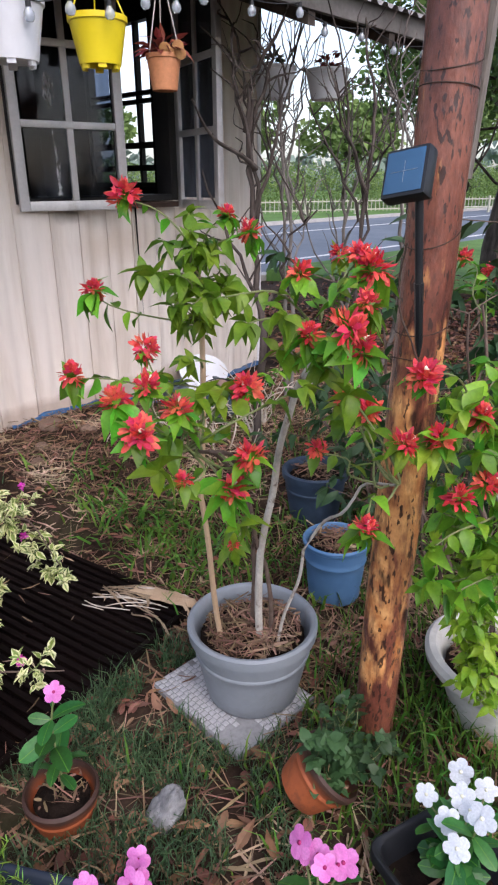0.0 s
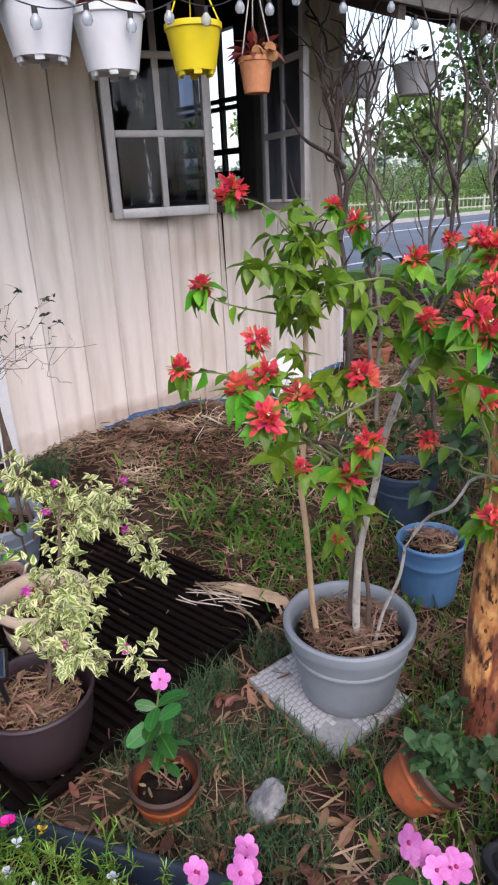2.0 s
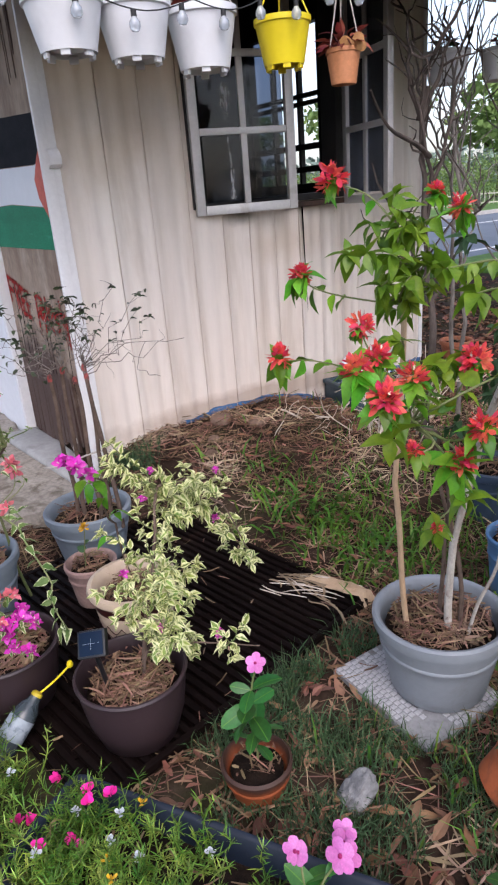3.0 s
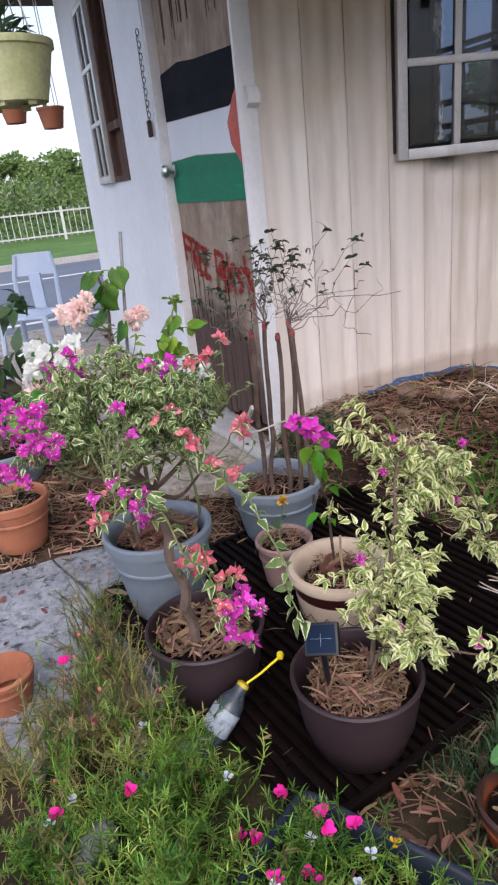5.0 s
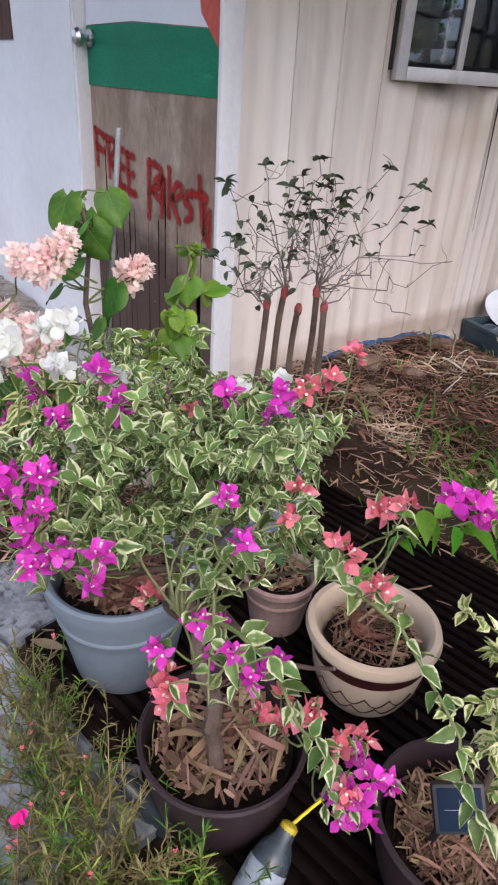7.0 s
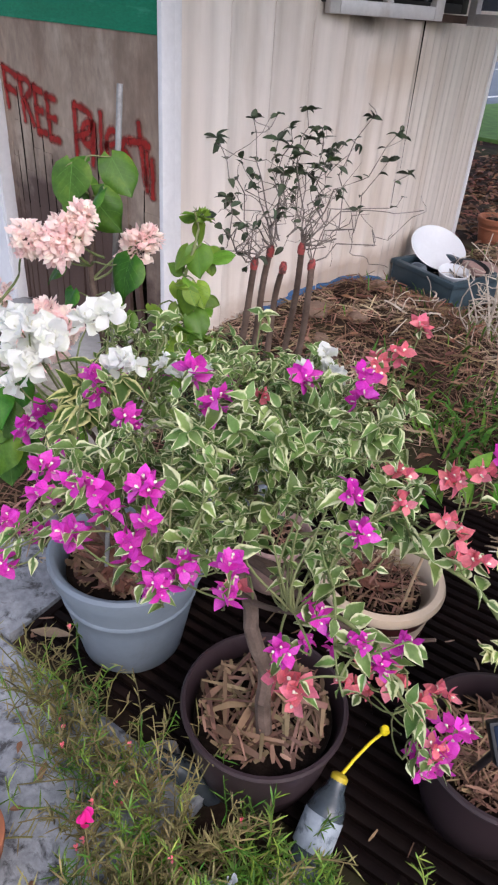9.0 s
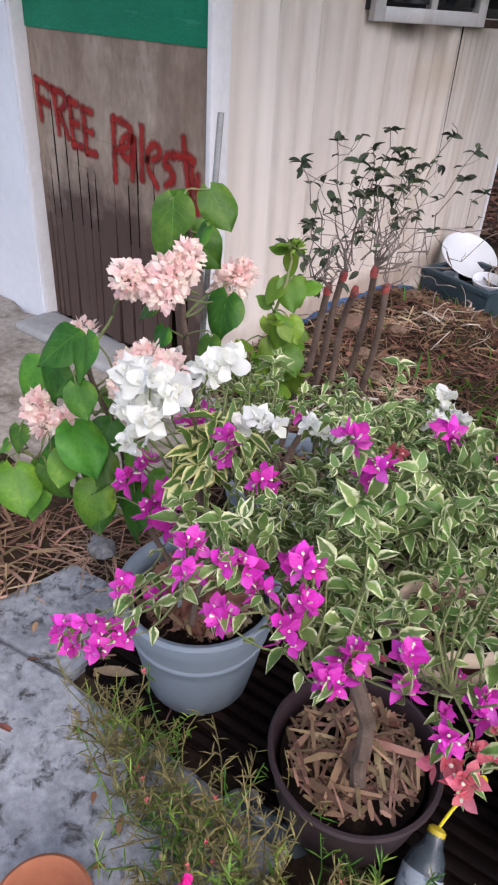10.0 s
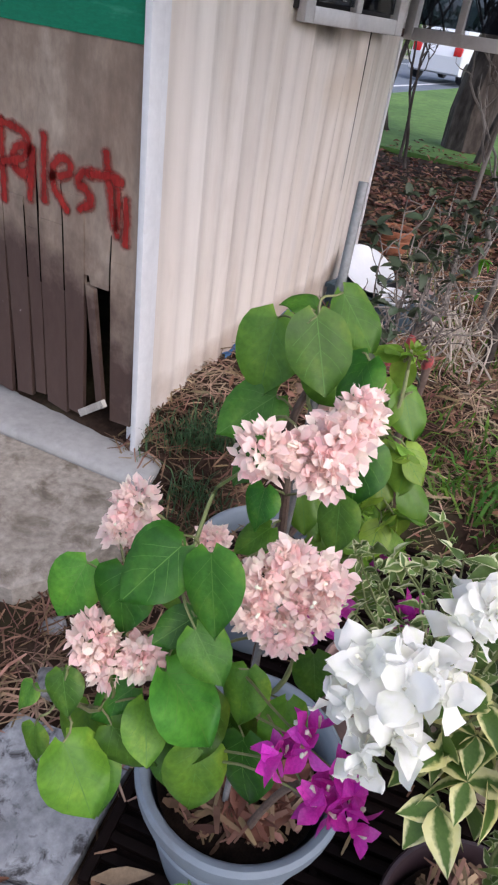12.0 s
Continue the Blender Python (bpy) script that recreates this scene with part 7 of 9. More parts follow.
# red bougainvillea in the grey pot
LR = leaf_meshes("leaf", ["leaf_red_plant"], 0.042, 0.0235, OVATE, 5, curl=0.3, fold=0.3, wave=0.05)
red = Plant("bougainvillea", (-0.93, 1.42, 0.19), "tall bougainvillea with red double flowers in a grey pot", "bougainvillea", 11, LR)
red.stem([(-0.98, 1.36, 0.18), (-0.955, 1.285, 0.62), (-0.92, 1.27, 1.0), (-0.93, 1.27, 1.13)], 0.007, 0.0045, "cane", 0.003, name="cane")
s2 = red.stem([(-0.915, 1.43, 0.17), (-0.88, 1.39, 0.46), (-0.8, 1.352, 0.725), (-0.71, 1.298, 0.91), (-0.62, 1.24, 1.03)], 0.0098, 0.005, "pale_bark", 0.003)
red.stem([(-0.95, 1.44, 0.17), (-0.93, 1.42, 0.45), (-0.9, 1.36, 0.62), (-0.72, 1.1, 0.85)], 0.006, 0.003, "brown_stem", 0.008)
red.stem([(-0.9, 1.45, 0.17), (-0.89, 1.42, 0.42), (-0.82, 1.25, 0.75), (-0.66, 1.0, 0.9)], 0.006, 0.003, "brown_stem", 0.008)
red.stem([(-0.87, 1.44, 0.17), (-0.78, 1.42, 0.5), (-0.62, 1.38, 0.72), (-0.45, 1.22, 0.84)], 0.0045, 0.002, "pale_bark", 0.01)
for p, s in (((-1.007, 1.179, 1.219), 1.15), ((-1.016, 1.102, 1.066), 0.95), ((-0.806, 1.047, 1.006), 0.95), ((-0.548, 0.836, 0.993), 1.0), ((-0.568, 0.993, 0.865), 0.85),
             ((-0.541, 1.002, 0.917), 0.9), ((-0.605, 1.062, 0.982), 0.95), ((-0.825, 1.303, 1.163), 0.95), ((-0.614, 1.178, 1.121), 0.95), ((-0.475, 1.099, 1.074), 1.0),
             ((-0.429, 1.102, 0.815), 0.8), ((-0.869, 1.29, 1.191), 0.75), ((-0.611, 0.855, 1.011), 0.85), ((-0.654, 0.931, 1.002), 0.8), ((-0.592, 0.928, 0.987), 0.75),
             ((-1.005, 1.038, 0.926), 1.0), ((-0.506, 1.198, 1.133), 1.1), ((-0.469, 1.127, 1.045), 1.0), ((-0.558, 1.137, 1.048), 0.85), ((-0.557, 1.224, 0.939), 0.85),
             ((-0.501, 1.201, 0.935), 0.9), ((-0.619, 1.242, 0.833), 0.7), ((-0.43, 1.185, 0.911), 0.95), ((-0.659, 1.336, 1.134), 0.6), ((-0.759, 1.188, 0.618), 0.5),
             ((-0.59, 0.93, 0.893), 0.6), ((-0.53, 1.2, 1.15), 0.9), ((-0.47, 1.14, 1.1), 0.8)):
    big = s > 0.7
    red.branch(p, gap=0.018 if big else 0.03, start=0.45, whorl=11 if big else 4, s=red.rng.choice((0.75, 0.9, 1.1)), droop=0.5)
    red.flower(Vector(p) + Vector((0, 0, 0.006)), RED, s * 0.88)
for p in ((-0.951, 1.277, 1.195), (-0.912, 1.246, 1.13), (-0.9, 1.22, 1.09), (-0.86, 1.24, 1.13), (-0.95, 1.22, 1.15), (-0.84, 1.26, 1.08), (-0.9, 1.27, 1.06), (-0.88, 1.17, 1.05), (-0.97, 1.18, 1.1), (-0.56, 1.0, 0.82), (-0.6, 0.9, 0.92), (-0.56, 1.18, 1.0), (-0.5, 1.15, 0.98),
          (-0.6, 1.12, 1.03), (-0.53, 1.22, 1.06), (-0.58, 1.25, 0.9), (-0.64, 0.95, 0.94)):
    red.branch(p, gap=0.02, start=0.4, whorl=6, s=1.0, droop=0.5)
for c, n, j in (((-0.9, 1.22, 1.1), 12, 0.05), ((-0.62, 1.08, 1.0), 7, 0.05), ((-0.9, 1.2, 0.95), 4, 0.06)):
    for _ in range(n):
        red.branch(Vector(c) + Vector([red.rng.gauss(0, j) for _ in range(3)]), gap=0.018, start=0.3, whorl=5, s=0.95, droop=0.4)
red.done("green_stem", ["leaf_red_plant"])

# red bougainvillea in the white planter
red2 = Plant("bougainvillea", (-0.445, 1.79, 0.14), "bushy bougainvillea with red flowers in a white planter", "bougainvillea", 12, LR)
red2.stem([(-0.44, 1.8, 0.12), (-0.43, 1.72, 0.5), (-0.42, 1.5, 0.8), (-0.42, 1.36, 0.93)], 0.011, 0.004, "pale_bark", 0.012)
red2.stem([(-0.41, 1.77, 0.12), (-0.38, 1.65, 0.4), (-0.38, 1.5, 0.62), (-0.38, 1.4, 0.78)], 0.009, 0.004, "pale_bark", 0.012)
red2.stem([(-0.48, 1.8, 0.12), (-0.52, 1.78, 0.5), (-0.6, 1.8, 0.8), (-0.62, 1.81, 1.0)], 0.008, 0.003, "brown_stem", 0.012)
for p, s in (((-0.41, 1.251, 0.91), 0.8), ((-0.461, 1.281, 0.985), 1.05), ((-0.385, 1.317, 0.933), 0.75), ((-0.4, 1.311, 0.794), 1.05), ((-0.384, 1.371, 0.806), 0.9),
             ((-0.883, 2.244, 1.045), 0.9), ((-0.816, 2.275, 1.001), 1.0)):
    red2.branch(p, gap=0.026, start=0.3, whorl=6, droop=0.45)
    red2.flower(p, RED, s)
for p in ((-0.54, 1.686, 0.915), (-0.502, 1.539, 0.886), (-0.483, 1.493, 0.645), (-0.424, 1.516, 0.622), (-0.452, 1.559, 0.515),
          (-0.475, 1.386, 0.767), (-0.397, 1.366, 0.857), (-0.452, 1.342, 0.942), (-0.36, 1.5, 0.7), (-0.38, 1.45, 0.55), (-0.44, 1.45, 0.7), (-0.4, 1.42, 0.68),
          (-0.35, 1.4, 0.75), (-0.42, 1.5, 0.82), (-0.36, 1.55, 0.6)):
    red2.branch(p, gap=0.022, start=0.2, whorl=5, droop=0.45, s=0.95)
for _ in range(40):
    red2.branch((-0.4 + red2.rng.gauss(0, 0.06), 1.45 + red2.rng.gauss(0, 0.09), red2.rng.uniform(0.5, 0.98)), gap=0.018, start=0.2, whorl=6, droop=0.4, s=1.0)
trail = red2.stem([(-0.43, 1.68, 0.62), (-0.47, 1.57, 0.53), (-0.455, 1.575, 0.4), (-0.435, 1.585, 0.3), (-0.4, 1.575, 0.23)], 0.0025, 0.001, "green_stem", 0.006)
for q in trail[6:]:
    for _ in range(3):
        red2.branch(q + Vector([red2.rng.gauss(0, 0.022) for _ in range(3)]), from_=q, gap=0.014, start=0.3, whorl=3, droop=0.4, s=0.8, r=0.001)
red2.done("green_stem", ["leaf_red_plant"])

# dense greenery behind the posts
LB = leaf_meshes("leaf", ["leaf_dark"], 0.075, 0.03, LANCE, 4, curl=0.5)
back = Plant("shrub", (-0.75, 2.25, 0.02), "dense dark green shrub behind the planter", "shrub", 13, LB, joined=True)
for k in range(9):
    a = k * 0.7
    back.stem([(-0.75 + 0.1 * math.cos(a), 2.25 + 0.1 * math.sin(a), 0.0), (-0.78 + 0.22 * math.cos(a), 2.25 + 0.22 * math.sin(a), 0.5), (-0.78 + 0.35 * math.cos(a), 2.25 + 0.3 * math.sin(a), 0.95)], 0.007, 0.003, "brown_stem", 0.02)
for _ in range(70):
    back.branch((-0.76 + back.rng.gauss(0, 0.26), 2.25 + back.rng.gauss(0, 0.2), back.rng.uniform(0.15, 1.08)), gap=0.03, start=0.2, whorl=5, droop=0.4)
back.done("brown_stem", ["leaf_dark"])
back2 = Plant("shrub", (-0.15, 2.4, 0.02), "dense green shrub beside the posts", "shrub", 14, LB, joined=True)
for k in range(7):
    a = k * 0.9
    back2.stem([(-0.15, 2.4, 0.0), (-0.15 + 0.2 * math.cos(a), 2.4 + 0.2 * math.sin(a), 0.6), (-0.2 + 0.35 * math.cos(a), 2.4 + 0.3 * math.sin(a), 1.3)], 0.008, 0.003, "brown_stem", 0.02)
for _ in range(60):
    back2.branch((-0.2 + back2.rng.gauss(0, 0.3), 2.4 + back2.rng.gauss(0, 0.25), back2.rng.uniform(0.1, 1.4)), gap=0.03, start=0.2, whorl=5, droop=0.4)
back2.done("brown_stem", ["leaf_dark"])
mid = Plant("shrub", (-1.25, 2.45, 0.05), "low dark shrub behind the blue pots", "shrub", 15, LB, joined=True)
for k in range(6):
    a = k * 1.05
    mid.stem([(-1.25, 2.45, 0.03), (-1.25 + 0.15 * math.cos(a), 2.45 + 0.15 * math.sin(a), 0.3), (-1.25 + 0.3 * math.cos(a), 2.45 + 0.28 * math.sin(a), 0.55)], 0.006, 0.002, "brown_stem", 0.02)
for _ in range(34):
    mid.branch((-1.25 + mid.rng.gauss(0, 0.24), 2.45 + mid.rng.gauss(0, 0.2), mid.rng.uniform(0.1, 0.6)), gap=0.032, start=0.2, whorl=5, droop=0.4)
mid.done("brown_stem", ["leaf_dark"])

# creeping plant in the tipped pot
LC = leaf_meshes("leaf", ["leaf_dark"], 0.026, 0.022, HEART, 3, lobe=0.1)
creep = Plant("creeping_plant", (-0.6, 1.33, 0.05), "round-leaved green creeper spilling from the tipped pot", "creeper", 16, LC)
creep.nodes = [Vector((-0.62, 1.34, 0.04))]
for _ in range(30):
    creep.branch((-0.6 + creep.rng.uniform(-0.09, 0.1), 1.35 + creep.rng.uniform(-0.1, 0.12), creep.rng.uniform(0.05, 0.22)), gap=0.02, start=0.15, whorl=3, r=0.0012, droop=0.1)
for _ in range(46):
    creep.branch((-0.585 + creep.rng.gauss(0, 0.032), 1.305 + creep.rng.gauss(0, 0.045), creep.rng.uniform(0.1, 0.23)), gap=0.018, start=0.3, whorl=4, r=0.0012, droop=0.2, s=creep.rng.uniform(0.8, 1.25))
creep.done("green_stem", ["leaf_dark"])


def vinca(at, flower_at, mats, label, seed, heads=1, leaf_n=10, stem_h=0.2):
    """A periwinkle: a stem with pairs of oblong leaves that have a pale midrib, and flat five-petalled flowers."""
    p = Plant("periwinkle", at, label, "periwinkle", seed, LV)
    rng = p.rng
    for k in range(heads):
        top = Vector(flower_at[k])
        path = p.stem([Vector(at) + Vector((rng.uniform(-0.012, 0.012), rng.uniform(-0.012, 0.012), 0)), top - Vector((0, 0, 0.012))], 0.003, 0.0018, "green_stem", 0.006, n=8, sides=6)
        n = leaf_n
        for i in range(n):
            f = 0.25 + 0.7 * i / n
            q = path[int(f * (len(path) - 1))]
            a = i * 1.571 + (i // 2) * 0.6 + rng.uniform(-0.3, 0.3)
            p.leaf(q, (math.cos(a), math.sin(a), 0.45), 1.0, 0.05)
        for j in range(2 if heads == 3 else 1):
            p.flower(top + Vector((rng.uniform(-0.02, 0.02), rng.uniform(-0.02, 0.02), rng.uniform(-0.008, 0.01))) * (0 if j == 0 else 1), mats, 1.0, up=0.75, name="flower", lean=0.25, face=(0.1, -0.9, 0))
    p.done("green_stem", ["leaf_vinca"])
    return p


def five_petals(name, mats, r, seed):
    rng = random.Random(seed)
    mb = Mesh()
    for k in range(5):
        v, f, m = leaf_shape(r, r * 0.88, ROUNDED, fold=-0.08, curl=0.12)
        mb.add(v, f, 0, frame_of((0, 0, 0.002 * (k % 2)), (math.cos(k * 1.2566), math.sin(k * 1.2566), 0.12), (0, 0, 1), rng.uniform(-0.08, 0.08)))
    mb.lathe([(0.0, 0.0045), (r * 0.13, 0.004), (r * 0.16, 0.002)][::-1], 8, 1)
    mb.tube([(0, 0, 0.003), (0, 0, -0.012)], 0.0012, 5, 1)
    me = bpy.data.meshes.new(name)
    me.from_pydata(mb.v, [], mb.f)
    for q in mats:
        me.materials.append(M[q])
    me.polygons.foreach_set("material_index", mb.m)
    me.polygons.foreach_set("use_smooth", [True] * len(mb.f))
    return me


def vinca_leaf(i):
    v, f, m = leaf_shape(0.066, 0.034, OBLONG, fold=0.18 + 0.1 * i, curl=0.2 + 0.12 * i)
    k = 3
    me = bpy.data.meshes.new("leaf")
    mb = Mesh().add(v, f, 0)
    rib = [Vector(v[j * k + 1]) + Vector((0, 0, 0.0006)) for j in range(len(OBLONG))]
    mb.add([q + Vector((s * 0.0009, 0, 0.0002)) for q in rib for s in (-1, 1)], [(2 * j, 2 * j + 1, 2 * j + 3, 2 * j + 2) for j in range(len(rib) - 1)], 1)
    me.from_pydata(mb.v, [], mb.f)
    me.materials.append(M["leaf_vinca"])
    me.materials.append(M["leaf_vein"])
    me.polygons.foreach_set("material_index", mb.m)
    me.polygons.foreach_set("use_smooth", [True] * len(mb.f))
    return me


LV = [vinca_leaf(i) for i in range(3)]
VP = [five_petals("flower", ["vinca_pink", "vinca_eye"], 0.0235, s) for s in (1, 2)]
VW = [five_petals("flower", ["vinca_white", "floret"], 0.023, s) for s in (3, 4)]
vinca((-0.97, 0.888, 0.07), [(-0.949, 0.892, 0.36)], VP, "pink periwinkle growing in a small orange pot", 21, leaf_n=16)
vinca((-0.66, 0.73, 0.07), [(-0.682, 0.776, 0.215), (-0.649, 0.845, 0.215), (-0.63, 0.82, 0.225)], VP, "pink periwinkles at the edge of the long trough", 22, 3, 5)
vinca((-0.43, 1.02, 0.07), [(-0.473, 1.055, 0.215), (-0.45, 1.063, 0.22), (-0.418, 1.074, 0.215)], VP, "pink periwinkles in front of the black planter", 23, 3, 5)
vinca((-0.3, 1.25, 0.08), [(-0.361, 1.391, 0.2), (-0.384, 1.302, 0.2), (-0.308, 1.317, 0.21), (-0.294, 1.243, 0.2), (-0.307, 1.382, 0.205), (-0.33, 1.33, 0.215), (-0.28, 1.3, 0.23), (-0.33, 1.28, 0.2)], VW, "white periwinkles in a black planter", 24, 8, 7)

# variegated bougainvillea in the brown pot, cream and green
LY = leaf_meshes("leaf", ["leaf_yel"], 0.026, 0.0145, OVATE, 8, rim=0.5, curl=0.3, fold=0.35, wave=0.1)
va = Plant("bougainvillea", (-1.31, 0.77, 0.13), "variegated cream and green bougainvillea in a brown pot", "bougainvillea", 31, LY)
va.stem([(-1.3, 0.78, 0.12), (-1.29, 0.82, 0.33), (-1.31, 0.87, 0.47), (-1.36, 0.92, 0.59), (-1.37, 1.0, 0.585), (-1.35, 1.08, 0.5), (-1.35, 1.15, 0.34)], 0.0055, 0.0015, "brown_stem", 0.004)
va.stem([(-1.3, 0.78, 0.12), (-1.25, 0.8, 0.27), (-1.17, 0.83, 0.29), (-1.1, 0.925, 0.3), (-1.05, 0.97, 0.3)], 0.0035, 0.0012, "brown_stem", 0.004)
for c, n, j in (((-1.4, 0.835, 0.635), 5, 0.03), ((-1.375, 0.9, 0.6), 8, 0.035), ((-1.36, 0.96, 0.585), 7, 0.035), ((-1.33, 1.0, 0.55), 6, 0.04), ((-1.34, 0.93, 0.54), 7, 0.035), ((-1.357, 1.03, 0.548), 8, 0.035), ((-1.38, 1.09, 0.53), 5, 0.03), ((-1.347, 1.15, 0.33), 7, 0.025), ((-1.36, 1.11, 0.42), 6, 0.03),
                ((-1.32, 0.895, 0.506), 8, 0.04), ((-1.31, 0.868, 0.433), 8, 0.04), ((-1.31, 0.965, 0.375), 5, 0.025), ((-1.3, 0.837, 0.36), 8, 0.04), ((-1.3, 0.78, 0.355), 4, 0.03), ((-1.25, 0.86, 0.33), 8, 0.035), ((-1.29, 0.85, 0.4), 7, 0.035), ((-1.263, 0.823, 0.29), 9, 0.035),
                ((-1.178, 0.82, 0.284), 5, 0.025), ((-1.154, 0.877, 0.275), 5, 0.025), ((-1.108, 0.924, 0.3), 5, 0.02)):
    for _ in range(n):
        va.branch(Vector(c) + Vector([va.rng.gauss(0, j) for _ in range(3)]), from_=min(va.nodes, key=lambda q: (q - Vector(c)).length), gap=0.0095, start=0.25, whorl=7, droop=-0.1, r=0.0012, amp=0.006, s=va.rng.uniform(0.7, 1.15))
for p in ((-1.377, 0.915, 0.625), (-1.35, 0.875, 0.575), (-1.386, 1.082, 0.44), (-1.298, 0.785, 0.44), (-1.231, 0.824, 0.31), (-1.116, 0.909, 0.325), (-1.379, 1.095, 0.575)):
    va.flower(p, MAGENTA, 0.5)
va.done("green_stem", ["leaf_yel"])

# large variegated bougainvillea in the wide brown pot
LG = leaf_meshes("leaf", ["leaf_var"], 0.0225, 0.0132, OVATE, 9, rim=0.3, curl=0.35, fold=0.35, wave=0.08)
vb = Plant("bougainvillea", (-1.62, 0.565, 0.12), "spreading variegated bougainvillea with magenta and coral flowers", "bougainvillea", 32, LG)
trunk = vb.stem([(-1.585, 0.52, 0.1), (-1.575, 0.5, 0.27), (-1.608, 0.495, 0.41), (-1.64, 0.49, 0.54)], 0.0135, 0.01, "brown_stem", 0.008, name="trunk")
tops = [(-1.78, 0.42, 0.7), (-1.7, 0.32, 0.7), (-1.56, 0.3, 0.68), (-1.46, 0.38, 0.65), (-1.45, 0.55, 0.64), (-1.55, 0.65, 0.72), (-1.68, 0.6, 0.72), (-1.62, 0.46, 0.76), (-1.36, 0.5, 0.6)]
for q in tops:
    vb.stem([(-1.64, 0.49, 0.535), Vector(q)], 0.006, 0.002, "brown_stem", 0.015)
def under_crown(p):
    """The underside of the crown slopes up to its outer side, and its one lobe hangs lower."""
    low = 0.05 if 0.76 * (p.x + 1.64) + 0.65 * (p.y - 0.5) > 0.04 else 0.0
    return p.z < 1.905 + 0.68 * p.x - 0.48 * p.y - low


vb.bare = under_crown
for _ in range(84):
    d = Vector((vb.rng.gauss(0, 1), vb.rng.gauss(0, 1), vb.rng.gauss(0, 1))).normalized() * vb.rng.uniform(0.3, 1.08) ** 0.5
    c = Vector((-1.65 + 0.215 * d.x, 0.475 + 0.2 * d.y, 0.745 + 0.085 * d.z))
    if under_crown(c) or c.x < -1.7 and c.y < 0.46 and c.z > 0.7 or c.z > 0.845 - 0.45 * max(0.0, c.y - 0.43):
        continue
    for _ in range(vb.rng.randint(3, 8)):
        vb.branch(c + Vector([vb.rng.gauss(0, 0.024) for _ in range(3)]), gap=0.012, start=0.25, whorl=5, droop=0.0, r=0.0013, amp=0.014, s=vb.rng.uniform(0.5, 1.1))
vb.bare = None
hang = vb.stem([(-1.47, 0.42, 0.62), (-1.4, 0.45, 0.6), (-1.36, 0.49, 0.5), (-1.352, 0.515, 0.41)], 0.0028, 0.0012, "green_stem", 0.004)
hang2 = vb.stem([(-1.45, 0.55, 0.64), (-1.36, 0.6, 0.6), (-1.27, 0.62, 0.5), (-1.22, 0.62, 0.42)], 0.0028, 0.0012, "green_stem", 0.004)
sprays = [hang, hang2]
for q in ((-1.4, 0.62, 0.6), (-1.38, 0.36, 0.62)):
    a = Vector((-1.52, 0.45, 0.67))
    sprays.append(vb.stem([a, a.lerp(Vector(q), 0.55) + Vector((0, 0, 0.06)), q], 0.0024, 0.001, "green_stem", 0.006))
for path in sprays:
    for i in range(4, len(path)):
        vb.leaf(path[i], Vector((vb.rng.gauss(0, 1), vb.rng.gauss(0, 1), 0.1)), 1.35, 0.1)
bunches = (((-1.777, 0.204, 0.586), 5, 0.016, 1.0), ((-1.765, 0.254, 0.628), 4, 0.016, 1.0), ((-1.652, 0.246, 0.763), 2, 0.013, 1.0), ((-1.615, 0.289, 0.775), 2, 0.013, 1.0), ((-1.596, 0.293, 0.761), 2, 0.013, 1.0),
           ((-1.627, 0.238, 0.729), 2, 0.014, 1.0), ((-1.585, 0.27, 0.724), 2, 0.014, 1.0), ((-1.617, 0.263, 0.748), 2, 0.014, 1.0), ((-1.516, 0.262, 0.728), 2, 0.01, 0.9), ((-1.502, 0.282, 0.735), 2, 0.01, 0.9), ((-1.485, 0.3, 0.742), 2, 0.01, 0.9),
           ((-1.44, 0.365, 0.66), 2, 0.012, 0.85), ((-1.463, 0.429, 0.582), 3, 0.014, 0.85), ((-1.6, 0.37, 0.835), 3, 0.014, 0.95), ((-1.687, 0.485, 0.765), 2, 0.014, 0.9), ((-1.539, 0.524, 0.808), 3, 0.016, 0.95),
           ((-1.7, 0.346, 0.795), 3, 0.014, 0.95), ((-1.383, 0.407, 0.649), 3, 0.016, 0.95), ((-1.426, 0.422, 0.764), 2, 0.016, 0.85))
for c, n, j, s in bunches + (((-1.328, 0.527, 0.39), 10, 0.022, 1.1),):
    for _ in range(n):
        q = Vector(c) + Vector([vb.rng.gauss(0, j) for _ in range(3)])
        vb.branch(q, gap=0.03, start=0.4, whorl=2, r=0.0012, from_=min(vb.nodes, key=lambda n_: (n_ - q).length))
        vb.flower(q, MAGENTA, s * 0.72)
for c, n, j, s in (((-1.532, 0.608, 0.834), 4, 0.02, 0.8), ((-1.379, 0.563, 0.699), 6, 0.028, 0.8), ((-1.36, 0.55, 0.467), 2, 0.012, 1.05), ((-1.33, 0.535, 0.44), 1, 0.01, 0.9), ((-1.426, 0.514, 0.481), 2, 0.014, 0.95), ((-1.422, 0.477, 0.751), 3, 0.02, 0.75),
                   ((-1.438, 0.361, 0.61), 2, 0.012, 0.85), ((-1.416, 0.478, 0.453), 2, 0.012, 0.9), ((-1.6, 0.5, 0.79), 1, 0.01, 0.7), ((-1.56, 0.387, 0.6), 1, 0.01, 0.8)):
    for _ in range(n):
        q = Vector(c) + Vector([vb.rng.gauss(0, j) for _ in range(3)])
        vb.branch(q, gap=0.03, start=0.5, whorl=2, r=0.0012, from_=min(vb.nodes, key=lambda n_: (n_ - q).length))
        vb.flower(q, CORAL, s)
